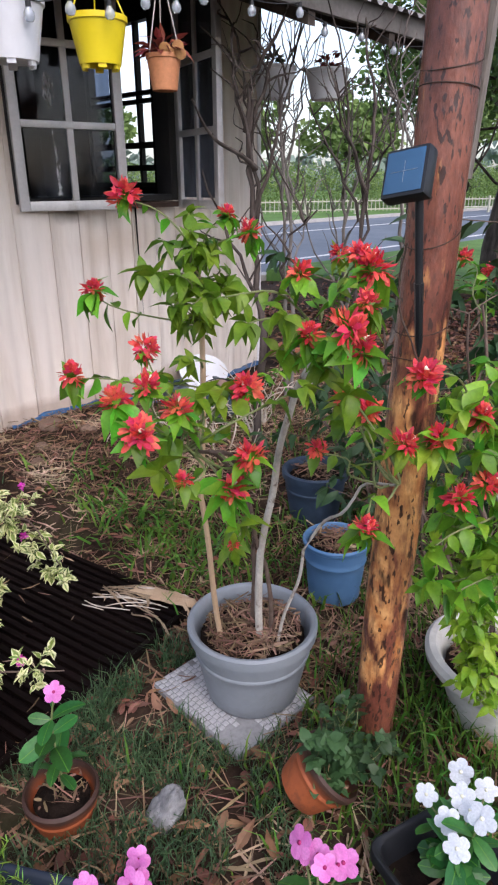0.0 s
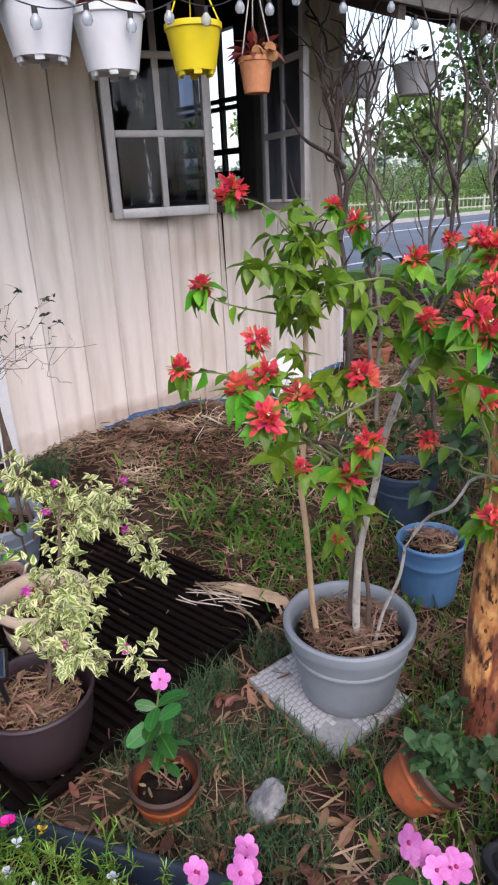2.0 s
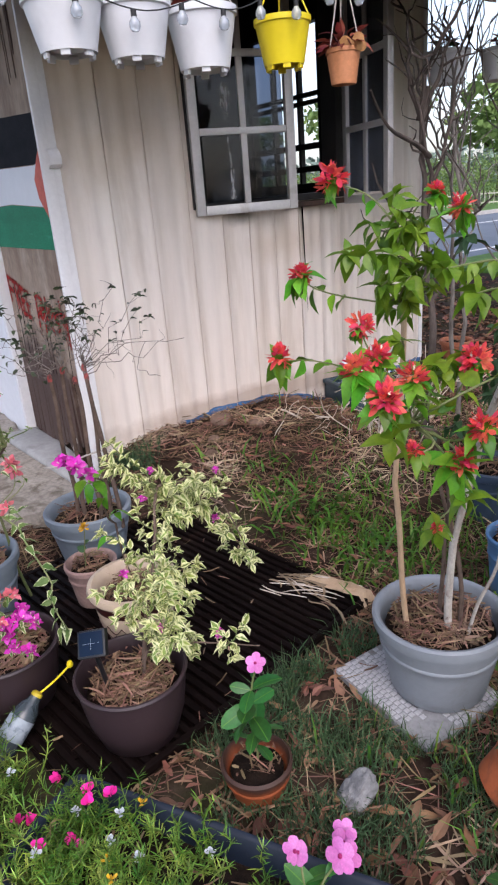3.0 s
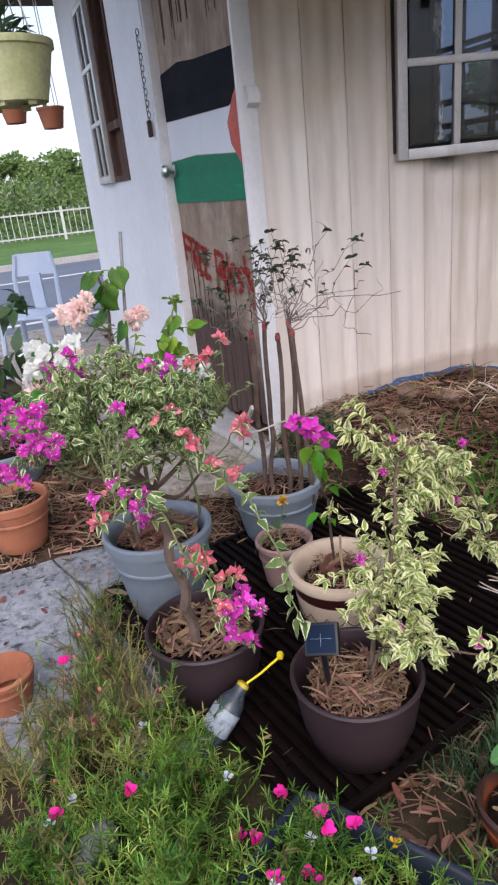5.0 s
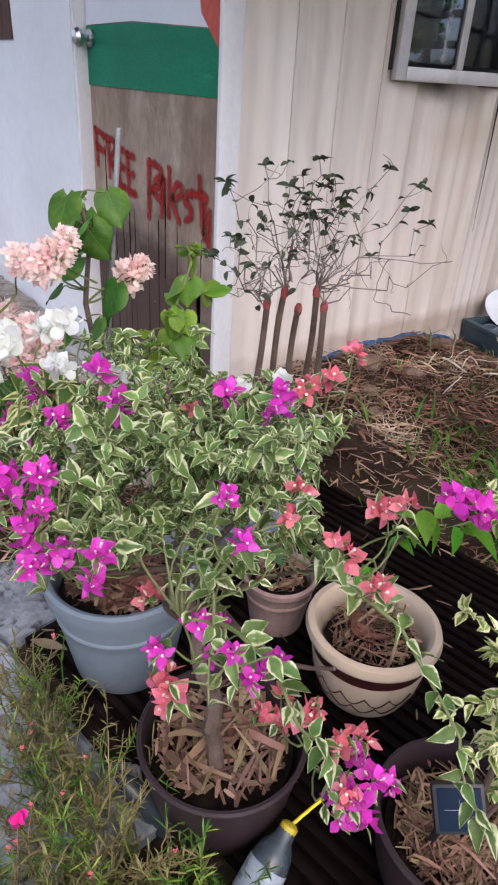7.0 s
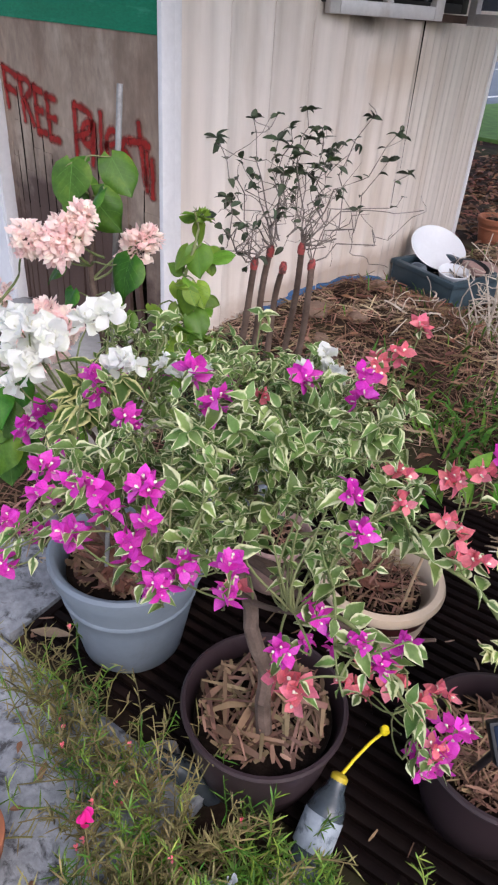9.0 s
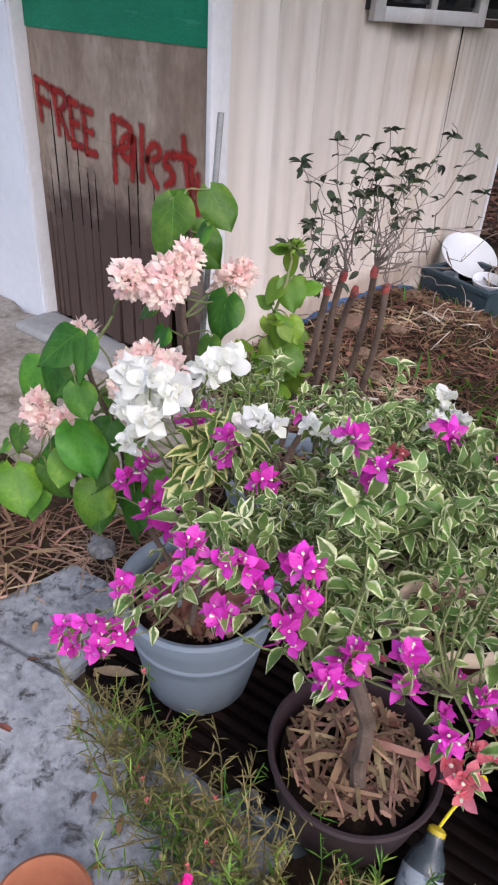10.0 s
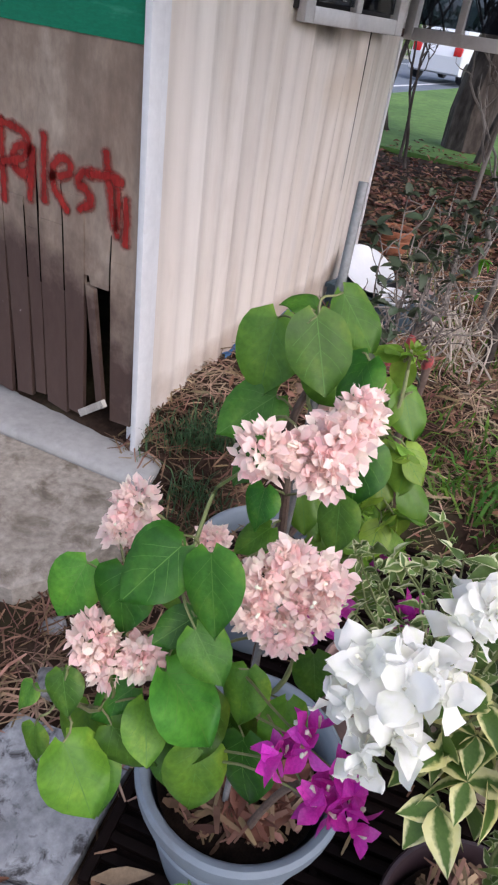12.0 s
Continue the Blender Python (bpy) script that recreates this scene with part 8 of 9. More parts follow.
for c in ((-1.59, 0.532, 0.8), (-1.61, 0.55, 0.795), (-1.632, 0.633, 0.76), (-1.615, 0.62, 0.765), (-1.665, 0.655, 0.76), (-1.65, 0.65, 0.77), (-1.64, 0.39, 0.835), (-1.655, 0.385, 0.84), (-1.625, 0.4, 0.835), (-1.69, 0.37, 0.832), (-1.705, 0.365, 0.83), (-1.72, 0.36, 0.82)):
    vb.flower(c, WHITE, 0.42)
vb.done("green_stem", ["leaf_var"])

# white bougainvillea with yellow-edged leaves
LYB = leaf_meshes("leaf", ["leaf_edge"], 0.037, 0.023, OVATE, 7, rim=0.34, curl=0.5)
wh = Plant("bougainvillea", (-1.93, 0.5, 0.17), "white bougainvillea with yellow-edged leaves in a grey-blue pot", "bougainvillea", 33, LYB)
wh.stem([(-1.93, 0.52, 0.15), (-1.88, 0.46, 0.45), (-1.82, 0.38, 0.7)], 0.006, 0.003, "brown_stem", 0.01)
for p in ((-1.842, 0.328, 0.832), (-1.816, 0.327, 0.832), (-1.84, 0.319, 0.8), (-1.813, 0.315, 0.796), (-1.792, 0.344, 0.822), (-1.811, 0.353, 0.829), (-1.797, 0.389, 0.833), (-1.789, 0.41, 0.838), (-1.83, 0.34, 0.805), (-1.825, 0.31, 0.775)):
    wh.branch(p, gap=0.3, start=0.9, whorl=0, r=0.0014)
    wh.flower(p, WHITE, 0.62, face=(0.05, -0.5, 0))
for p in ((-1.78, 0.351, 0.765), (-1.766, 0.361, 0.781), (-1.767, 0.371, 0.8), (-1.76, 0.341, 0.762), (-1.749, 0.35, 0.762), (-1.75, 0.38, 0.78), (-1.77, 0.33, 0.74), (-1.74, 0.39, 0.79)):
    wh.branch(p, gap=0.03, start=0.6, whorl=5, droop=0.5, r=0.0014)
wh.done("green_stem", ["leaf_edge"])

# double pink bougainvillea with heart-shaped leaves, tied to the stake
LH = heart_meshes(["leaf_heart", "leaf_vein"], 0.06, 0.053)
pk = Plant("bougainvillea", (-1.985, 0.56, 0.17), "pink double bougainvillea with large heart-shaped leaves", "bougainvillea", 34, LH)
pk.stem([(-1.985, 0.56, 0.15), (-1.99, 0.555, 0.5), (-1.985, 0.52, 0.8), (-1.985, 0.52, 0.95)], 0.007, 0.003, "brown_stem", 0.008)
pk.stem([(-1.995, 0.54, 0.15), (-2.0, 0.46, 0.45), (-1.99, 0.4, 0.68), (-2.0, 0.38, 0.79)], 0.006, 0.003, "brown_stem", 0.01)
pk.stem([(-2.0, 0.46, 0.45), (-2.02, 0.35, 0.6), (-2.08, 0.3, 0.645)], 0.004, 0.002, "green_stem", 0.006)


def blade_from(plant, base, tip, size, face=(0.12, -0.5, 0.85)):
    """One broad leaf from its base to its tip, on a thin stalk out of the plant."""
    rng = plant.rng
    b, d = Vector(base), Vector(tip) - Vector(base)
    root = min(plant.nodes, key=lambda q: (q - b).length + 0.5 * max(0, q.z - b.z + 0.01))
    plant.twigs.tube([plant.inv @ p for p in wobble(root, b, 6, 0.005, 0.006, rng)], [0.0014, 0.0013, 0.0012, 0.0012, 0.0011, 0.001, 0.001], 5, cap=False)
    up = Vector(face) + Vector((rng.gauss(0, 0.22), rng.gauss(0, 0.22), rng.gauss(0, 0.15)))
    put("leaf", rng.choice(plant.leaves), plant.t, frame_of(b, d, up, rng.gauss(0, 0.2), d.length / size * 1.04))
    plant.count += 1


CROWN_LEAVES = (((-1.981, 0.502, 0.960), (-1.951, 0.472, 0.915)), ((-2.035, 0.553, 0.926), (-2.025, 0.509, 0.875)), ((-1.935, 0.516, 0.933), (-1.948, 0.480, 0.905)), ((-2.014, 0.530, 0.864), (-2.045, 0.484, 0.834)),
                ((-1.994, 0.532, 0.955), (-2.016, 0.516, 0.961)), ((-2.004, 0.492, 0.824), (-2.016, 0.464, 0.807)), ((-1.995, 0.496, 0.787), (-1.990, 0.468, 0.761)), ((-1.980, 0.490, 0.751), (-1.998, 0.458, 0.733)),
                ((-1.984, 0.527, 0.918), (-1.938, 0.538, 0.88)), ((-1.93, 0.55, 0.84), (-1.92, 0.51, 0.8)), ((-1.93, 0.52, 0.79), (-1.915, 0.49, 0.755)), ((-1.985, 0.565, 0.961), (-1.945, 0.566, 0.921)))
MIDDLE_LEAVES = (((-1.971, 0.357, 0.826), (-1.945, 0.328, 0.783)), ((-2.048, 0.360, 0.762), (-2.035, 0.326, 0.722)), ((-2.086, 0.358, 0.748), (-2.089, 0.321, 0.713)), ((-2.018, 0.385, 0.796), (-2.038, 0.351, 0.777)),
                 ((-1.997, 0.359, 0.817), (-2.018, 0.315, 0.785)), ((-1.974, 0.350, 0.764), (-1.991, 0.321, 0.750)), ((-1.964, 0.334, 0.772), (-1.931, 0.323, 0.745)), ((-1.987, 0.337, 0.702), (-1.927, 0.332, 0.675)),
                 ((-1.942, 0.403, 0.667), (-1.933, 0.371, 0.631)), ((-1.907, 0.485, 0.626), (-1.886, 0.461, 0.593)), ((-2.060, 0.447, 0.686), (-2.036, 0.426, 0.656)))
LOW_LEAVES = (((-1.926, 0.382, 0.605), (-1.908, 0.345, 0.557)), ((-1.993, 0.363, 0.584), (-1.953, 0.340, 0.541)), ((-2.018, 0.309, 0.637), (-1.975, 0.301, 0.613)), ((-2.040, 0.275, 0.639), (-1.992, 0.258, 0.600)),
              ((-2.066, 0.304, 0.678), (-2.046, 0.285, 0.654)), ((-2.079, 0.282, 0.619), (-2.070, 0.261, 0.599)), ((-2.017, 0.337, 0.657), (-2.037, 0.304, 0.638)), ((-2.098, 0.301, 0.639), (-2.099, 0.281, 0.627)),
              ((-1.95, 0.4, 0.6), (-1.93, 0.37, 0.56)), ((-2.02, 0.4, 0.66), (-2.03, 0.36, 0.64)), ((-2.0, 0.33, 0.66), (-1.975, 0.3, 0.63)), ((-1.96, 0.36, 0.665), (-1.945, 0.325, 0.625)),
              ((-1.95, 0.34, 0.63), (-1.93, 0.305, 0.59)), ((-2.03, 0.3, 0.605), (-2.0, 0.27, 0.575)), ((-2.06, 0.33, 0.605), (-2.055, 0.295, 0.57)), ((-1.905, 0.42, 0.63), (-1.885, 0.385, 0.6)), ((-1.98, 0.39, 0.69), (-1.965, 0.355, 0.655)))
for base, tip in CROWN_LEAVES + MIDDLE_LEAVES + LOW_LEAVES:
    blade_from(pk, base, tip, 0.06)
for c, s in (((-1.972, 0.425, 0.878), 0.8), ((-1.945, 0.438, 0.88), 0.8), ((-1.927, 0.455, 0.892), 0.9), ((-1.921, 0.47, 0.91), 0.7), ((-1.929, 0.441, 0.874), 0.8), ((-1.96, 0.585, 0.84), 0.9), ((-1.95, 0.6, 0.855), 0.7),
             ((-1.928, 0.415, 0.795), 0.75), ((-1.903, 0.421, 0.787), 0.75), ((-1.941, 0.384, 0.76), 0.75), ((-1.915, 0.387, 0.748), 0.75), ((-1.904, 0.405, 0.765), 0.7), ((-1.942, 0.399, 0.781), 0.75),
             ((-2.054, 0.327, 0.705), 0.75), ((-2.035, 0.323, 0.687), 0.75), ((-2.014, 0.34, 0.697), 0.7), ((-2.088, 0.429, 0.766), 0.85), ((-2.092, 0.411, 0.745), 0.75), ((-2.017, 0.446, 0.746), 0.7)):
    pk.branch(c, gap=0.2, start=0.9, whorl=0, r=0.0016)
    pk.flower(Vector(c), PINK, s * 1.02, face=(0.05, -0.4, 0))
for c in ((-1.878, 0.341, 0.671), (-1.86, 0.36, 0.687), (-1.837, 0.36, 0.666), (-1.838, 0.343, 0.643), (-1.813, 0.346, 0.631), (-1.905, 0.462, 0.68), (-1.901, 0.486, 0.692), (-1.829, 0.51, 0.699), (-1.888, 0.667, 0.626), (-1.885, 0.655, 0.64)):
    pk.branch(c, gap=0.2, start=0.9, whorl=0, r=0.0014)
    pk.flower(c, MAGENTA, 0.95)
pk.done("green_stem", ["leaf_heart", "leaf_vein"])

# brighter shrub behind it
LGB = heart_meshes(["leaf_bright", "leaf_vein"], 0.046, 0.039, 4)
gb = Plant("shrub", (-2.0, 0.7, 0.06), "light green leafy shrub beside the stake", "shrub", 35, LGB)
gb.stem([(-2.02, 0.72, 0.04), (-1.97, 0.67, 0.4), (-1.93, 0.65, 0.72), (-1.935, 0.68, 0.86)], 0.005, 0.002, "green_stem", 0.01)
for base, tip in (((-1.986, 0.579, 0.735), (-1.965, 0.554, 0.706)), ((-1.919, 0.626, 0.758), (-1.905, 0.605, 0.738)), ((-1.893, 0.635, 0.754), (-1.86, 0.621, 0.732)), ((-1.903, 0.604, 0.718), (-1.899, 0.574, 0.692)),
                  ((-1.938, 0.58, 0.707), (-1.905, 0.577, 0.699)), ((-1.909, 0.653, 0.789), (-1.88, 0.639, 0.769)), ((-1.937, 0.638, 0.785), (-1.908, 0.629, 0.773)), ((-1.931, 0.676, 0.835), (-1.902, 0.653, 0.802)),
                  ((-1.944, 0.669, 0.832), (-1.937, 0.638, 0.803)), ((-1.917, 0.565, 0.673), (-1.875, 0.554, 0.65)), ((-1.957, 0.604, 0.751), (-1.928, 0.6, 0.745))):
    blade_from(gb, base, tip, 0.046)
for p in ((-1.95, 0.65, 0.66), (-1.98, 0.68, 0.6), (-1.9, 0.66, 0.7), (-1.96, 0.7, 0.72), (-1.93, 0.62, 0.64), (-1.95, 0.69, 0.87), (-1.9, 0.63, 0.79), (-1.89, 0.6, 0.74), (-1.92, 0.67, 0.76), (-1.88, 0.62, 0.68), (-1.91, 0.6, 0.66), (-1.95, 0.72, 0.8)):
    gb.branch(p, gap=0.035, start=0.5, whorl=3, droop=0.5, r=0.0014, s=0.8)
BUDS = [bloom("bud_cluster", ["leaf_bright", "floret"], 46, 0.011, 0.0045, LANCE, 0.012, (0.0, 2.0), 0, seed=81, ruffle=0.5)]
for p in ((-1.93, 0.6, 0.725), (-1.935, 0.685, 0.875)):
    gb.flower(p, BUDS, 1.0, name="bud_cluster")
gb.done("green_stem", ["leaf_bright", "leaf_vein"])

# grafted bare stems in the grey-blue pot
LD = leaf_meshes("leaf", ["leaf_wiry"], 0.021, 0.0125, BROAD, 5, curl=0.3, fold=0.4)
gr = Plant("grafted_shrub", (-2.15, 1.0, 0.17), "grafted shrub of bare stems with red tape and sparse dark leaves", "shrub", 36, LD)
tapes = ((-2.034, 0.918, 0.738), (-2.033, 0.96, 0.755), (-2.025, 0.993, 0.717), (-2.006, 1.021, 0.756), (-1.969, 1.011, 0.735))
for i, p in enumerate(tapes):
    b = (-2.17 + 0.03 * i, 0.96 + 0.03 * i, 0.15)
    gr.stem([b, Vector(b).lerp(Vector(p), 0.5), p], 0.008, 0.0064, "brown_stem", 0.006, sides=9)
    d = (Vector(p) - Vector(b)).normalized()
    q = Vector(p)
    part("graft_tape", Mesh().tube([gr.inv @ (q - d * 0.016), gr.inv @ (q - d * 0.004), gr.inv @ (q + d * 0.006)], [0.0075, 0.0082, 0.005], 9), "red_tape", gr.t, "red grafting tape")
gr.nodes = [Vector(p) for p in tapes]
TIPS = ((-2.035, 0.891, 0.984), (-2.0, 0.987, 0.998), (-1.952, 1.024, 0.949), (-1.966, 1.137, 0.982), (-1.95, 1.207, 0.953), (-1.956, 1.203, 0.905), (-1.919, 1.225, 0.883), (-2.008, 0.806, 0.874), (-2.018, 0.766, 0.845),
        (-2.006, 0.849, 0.821), (-2.041, 0.814, 0.958), (-2.02, 0.94, 0.95), (-1.96, 0.99, 0.96), (-2.0, 0.94, 0.9), (-2.01, 0.96, 0.97), (-2.02, 0.88, 0.9), (-2.03, 0.84, 0.86), (-1.98, 1.04, 0.93), (-2.0, 1.0, 0.95), (-1.99, 0.97, 0.93), (-1.97, 0.99, 0.91), (-1.98, 1.01, 0.97), (-2.01, 0.98, 0.9), (-1.96, 1.02, 0.92), (-2.0, 0.96, 0.94))


def crooked(plant, tip, r, leafy):
    """A wiry twig that changes direction at every joint, with side shoots and a few leaves towards its end."""
    rng = plant.rng
    tip = Vector(tip)
    a = min(plant.nodes, key=lambda q: (q - tip).length + rng.uniform(0, 0.09))
    path = [a]
    for i in range(1, 9):
        f = i / 8
        j = 0.016 * math.sin(math.pi * f)
        path.append(a.lerp(tip, f) + Vector((rng.gauss(0, j), rng.gauss(0, j), rng.gauss(0, j) - 0.05 * math.sin(math.pi * f) * abs(tip.y - a.y))))
    plant.twigs.tube([plant.inv @ p for p in path], [r * (1.3 - 0.09 * i) for i in range(9)], 5, cap=False)
    for i in range(3, 9):
        if rng.random() < 0.55:
            e = path[i] + Vector((rng.gauss(0, 0.025), rng.gauss(0, 0.03), rng.gauss(0.008, 0.022)))
            plant.twigs.tube([plant.inv @ p for p in wobble(path[i], e, 4, 0.004, rng=rng)], [r * 0.6, r * 0.55, r * 0.5, r * 0.45, r * 0.4], 4, cap=False)
            for _ in range(rng.randint(0, 2) if leafy else 0):
                plant.leaf(e, (e - path[i]).normalized() + Vector((rng.gauss(0, 0.8), rng.gauss(0, 0.8), 0)), 0.85, 0.4)
        if leafy and i > 4:
            plant.leaf(path[i], Vector((rng.gauss(0, 1), rng.gauss(0, 1), 0.35)), rng.uniform(0.7, 1.15), 0.1)
    for _ in range(6 if leafy else 0):
        plant.leaf(tip, Vector((rng.gauss(0, 1), rng.gauss(0, 1), 0.4)), rng.uniform(0.75, 1.2), 0.05)


for p in TIPS:
    crooked(gr, p, 0.0013, True)
for p in ((-1.878, 1.248, 0.818), (-1.96, 1.141, 0.809), (-1.98, 1.066, 0.847), (-2.06, 0.88, 0.86), (-1.93, 1.06, 0.8), (-2.03, 0.78, 0.8), (-2.0, 0.86, 0.79), (-1.99, 0.93, 0.83), (-2.0, 1.02, 0.86), (-2.02, 0.97, 0.84)):
    crooked(gr, p, 0.0012, False)
for run in (((-1.969, 1.011, 0.74), (-2.086, 1.208, 0.783), (-2.035, 1.255, 0.785), (-1.982, 1.301, 0.783), (-1.938, 1.349, 0.793)), ((-2.035, 1.255, 0.785), (-2.028, 1.22, 0.74), (-2.015, 1.202, 0.706), (-1.975, 1.222, 0.688), (-1.942, 1.248, 0.685))):
    for a, b in zip(run, run[1:]):
        gr.twigs.tube([gr.inv @ p for p in wobble(a, b, 5, 0.003, rng=gr.rng)], 0.0011, 5, cap=False)
gr.done("wiry_twig", ["leaf_wiry"])
# string tied across the bare stems
tagged(link_mesh("plant_tie", Mesh().tube(wobble((-2.12, 0.87, 0.42), (-1.98, 1.08, 0.46), 10, 0.01), 0.003, 6), "pale_cord"), "pale string tied round the bare stems", "string")

# sapling in the cream pot, and one in the small pink pot
LS = leaf_meshes("leaf", ["leaf_red_plant"], 0.055, 0.03, OVATE, 4, curl=0.4)
sp_ = Plant("bougainvillea", (-1.67, 0.95, 0.12), "thin bougainvillea sapling with magenta flowers in the cream pot", "bougainvillea", 37, LS)
sp_.stem([(-1.7, 0.96, 0.12), (-1.62, 0.9, 0.4), (-1.5, 0.83, 0.58), (-1.41, 0.76, 0.66)], 0.004, 0.002, "brown_stem", 0.01)
for p in ((-1.6, 0.9, 0.45), (-1.55, 0.85, 0.52), (-1.64, 0.88, 0.36), (-1.48, 0.8, 0.6), (-1.43, 0.8, 0.62)):
    sp_.branch(p, gap=0.05, start=0.5, whorl=2, r=0.0014, droop=0.4)
for p in ((-1.398, 0.749, 0.685), (-1.42, 0.76, 0.67), (-1.385, 0.77, 0.655), (-1.41, 0.73, 0.69)):
    sp_.flower(p, MAGENTA, 0.9)
sp_.done("green_stem", ["leaf_red_plant"])
tagged(link_mesh("cane_stick", Mesh().tube(wobble((-1.58, 0.9, 0.1), (-1.545, 0.885, 0.34), 6, 0.004), 0.003, 6), "cane"), "thin dry cane stuck in the cream pot", "cane")
mg = Plant("marigold", (-1.872, 0.872, 0.14), "small marigold with one orange flower in the pink pot", "marigold", 38, LC)
mg.stem([(-1.872, 0.872, 0.13), (-1.835, 0.877, 0.3)], 0.0022, 0.0015, "green_stem", 0.004)
MGF = [bloom("flower_head", ["marigold", "floret"], 34, 0.016, 0.01, ROUNDED, 0.008, (0.0, 1.6), 0, seed=40)]
mg.flower((-1.832, 0.877, 0.307), MGF, 1.0)
mg.leaf((-1.85, 0.875, 0.25), (0.5, 0.5, 0.2))
mg.leaf((-1.86, 0.873, 0.22), (-0.5, -0.5, 0.2))
mg.done("green_stem", ["leaf_heart"])

# plants at the left edge
LF = leaf_meshes("leaf", ["leaf_dark"], 0.085, 0.04, OVATE, 4, curl=0.45)
lf = Plant("potted_shrub", (-3.12, 0.2, 0.14), "dark glossy-leaved potted shrub on two thin stems", "shrub", 39, LF)
lf.stem([(-3.12, 0.2, 0.12), (-3.08, 0.22, 0.45), (-3.0, 0.25, 0.75)], 0.008, 0.004, "brown_stem", 0.01)
lf.stem([(-3.09, 0.18, 0.12), (-3.04, 0.16, 0.45), (-3.05, 0.18, 0.7)], 0.008, 0.004, "brown_stem", 0.01)
for _ in range(26):
    lf.branch((-3.03 + lf.rng.gauss(0, 0.14), 0.22 + lf.rng.gauss(0, 0.13), lf.rng.uniform(0.42, 0.85)), gap=0.05, start=0.4, whorl=4, droop=0.35)
lf.done("brown_stem", ["leaf_dark"])
lm = Plant("bougainvillea", (-2.585, 0.2, 0.17), "small magenta bougainvillea in the terracotta-coloured pot", "bougainvillea", 41, LS)
lm.stem([(-2.585, 0.2, 0.16), (-2.54, 0.23, 0.25)], 0.004, 0.002, "brown_stem", 0.005)
for p in ((-2.53, 0.25, 0.27), (-2.51, 0.27, 0.26), (-2.54, 0.23, 0.29)):
    lm.flower(p, MAGENTA, 1.0)
lm.leaf((-2.56, 0.22, 0.23), (0, 1, 0.2))
lm.done("green_stem", ["leaf_red_plant"])

# ---- bare shrub at the end of the hut ----


def bare_tree(base, top, r, seed, label, limbs=7, twig=5, span=0.7, mats="bark"):
    rng = random.Random(seed)
    b = Vector(base)
    t = thing("bare_tree", b, label, "tree", "bare shrubs beside the hut")
    path = [p + Vector((rng.gauss(0, 0.007), rng.gauss(0, 0.007), 0)) for p in wobble((0, 0, -0.05), Vector(top) - b, 14, 0.03, rng=rng)]
    mb = Mesh().tube(path, [r * (1 - 0.045 * i) for i in range(15)], 9)
    part("trunk", mb, mats, t)
    tw = Mesh()
    for k in range(limbs):
        i = rng.randint(5, 13)
        a = rng.uniform(0, 2 * math.pi)
        e = path[i] + Vector((math.cos(a) * span * rng.uniform(0.12, 0.5), math.sin(a) * span * rng.uniform(0.12, 0.5), span * rng.uniform(0.6, 1.15)))
        q = [p + Vector((rng.gauss(0, 0.009), rng.gauss(0, 0.009), 0)) for p in wobble(path[i], e, 9, 0.025, rng=rng)]
        part("limb", Mesh().tube(q, [r * 0.5 * (1 - 0.075 * j) for j in range(10)], 7), mats, t)
        for _ in range(twig):
            s = q[rng.randint(2, 9)]
            a2 = rng.uniform(0, 2 * math.pi)
            f = s + Vector((math.cos(a2) * 0.6, math.sin(a2) * 0.6, rng.uniform(0.2, 1.3))) * rng.uniform(0.1, 0.34)
            tw.tube(wobble(s, f, 5, 0.02, rng=rng), [r * 0.26 * (1 - 0.14 * j) for j in range(6)], 5)
    part("branching", tw, mats, t)["kind"] = "stuff"
    return t


BT = "leafless grey-stemmed shrub beside the hut"
bare_tree((-2.03, 2.6, 0.06), (-2.0, 2.56, 1.55), 0.021, 51, BT, 8)
bare_tree((-2.33, 3.2, 0.15), (-2.36, 3.15, 1.6), 0.014, 52, BT, 6, mats="grey_bark")
bare_tree((-2.3, 3.75, 0.1), (-2.36, 3.7, 1.25), 0.018, 54, BT, 6, mats="grey_bark")
bare_tree((-2.15, 3.85, 0.1), (-2.05, 3.8, 1.6), 0.016, 55, BT, 6, mats="grey_bark")
bare_tree((-1.85, 3.5, 0.1), (-1.75, 3.45, 1.5), 0.015, 56, BT, 6, mats="grey_bark")
q = wobble((-1.99, 2.58, 1.3), (-1.8, 2.065, 1.5), 9, 0.02)
o = thing("fallen_branch", (-1.99, 2.58, 1.3), "long bare branch reaching before the window", "branch")
part("limb", Mesh().tube([p - Vector((-1.99, 2.58, 1.3)) for p in q], [0.011 * (1 - 0.08 * j) for j in range(10)], 8), "bark", o)

bare_tree((-2.12, 2.98, 0.1), (-2.2, 2.95, 1.7), 0.013, 57, BT, 6, mats="grey_bark")
bare_tree((-1.8, 3.05, 0.1), (-1.72, 3.0, 1.55), 0.014, 58, BT, 7)

# ---- leafy trees behind ----
FT = "slender tree with feathery foliage"
for x, y, h, r, n, size, trunk in ((-2.35, 6.3, 3.3, 1.3, 4200, 0.065, 0.04), (-3.0, 7.4, 3.9, 1.4, 4200, 0.07, 0.04), (-4.6, 9.5, 3.6, 1.2, 2600, 0.08, 0.045), (-3.3, 8.2, 4.2, 1.2, 3000, 0.075, 0.045),
                                   (-1.6, 6.5, 4.0, 1.3, 6500, 0.085, 0.06), (-0.4, 5.5, 3.2, 1.2, 6500, 0.08, 0.055)):
    far_tree((x, y, 0.0), h, r, rg, FT, n, size, trunk, "far_leaf")
far_tree((-3.584, 9.02, 0.0), 7.5, 3.2, rg, "old tree with a thick dark trunk", 2200, 0.2, 0.32, "far_leaf")
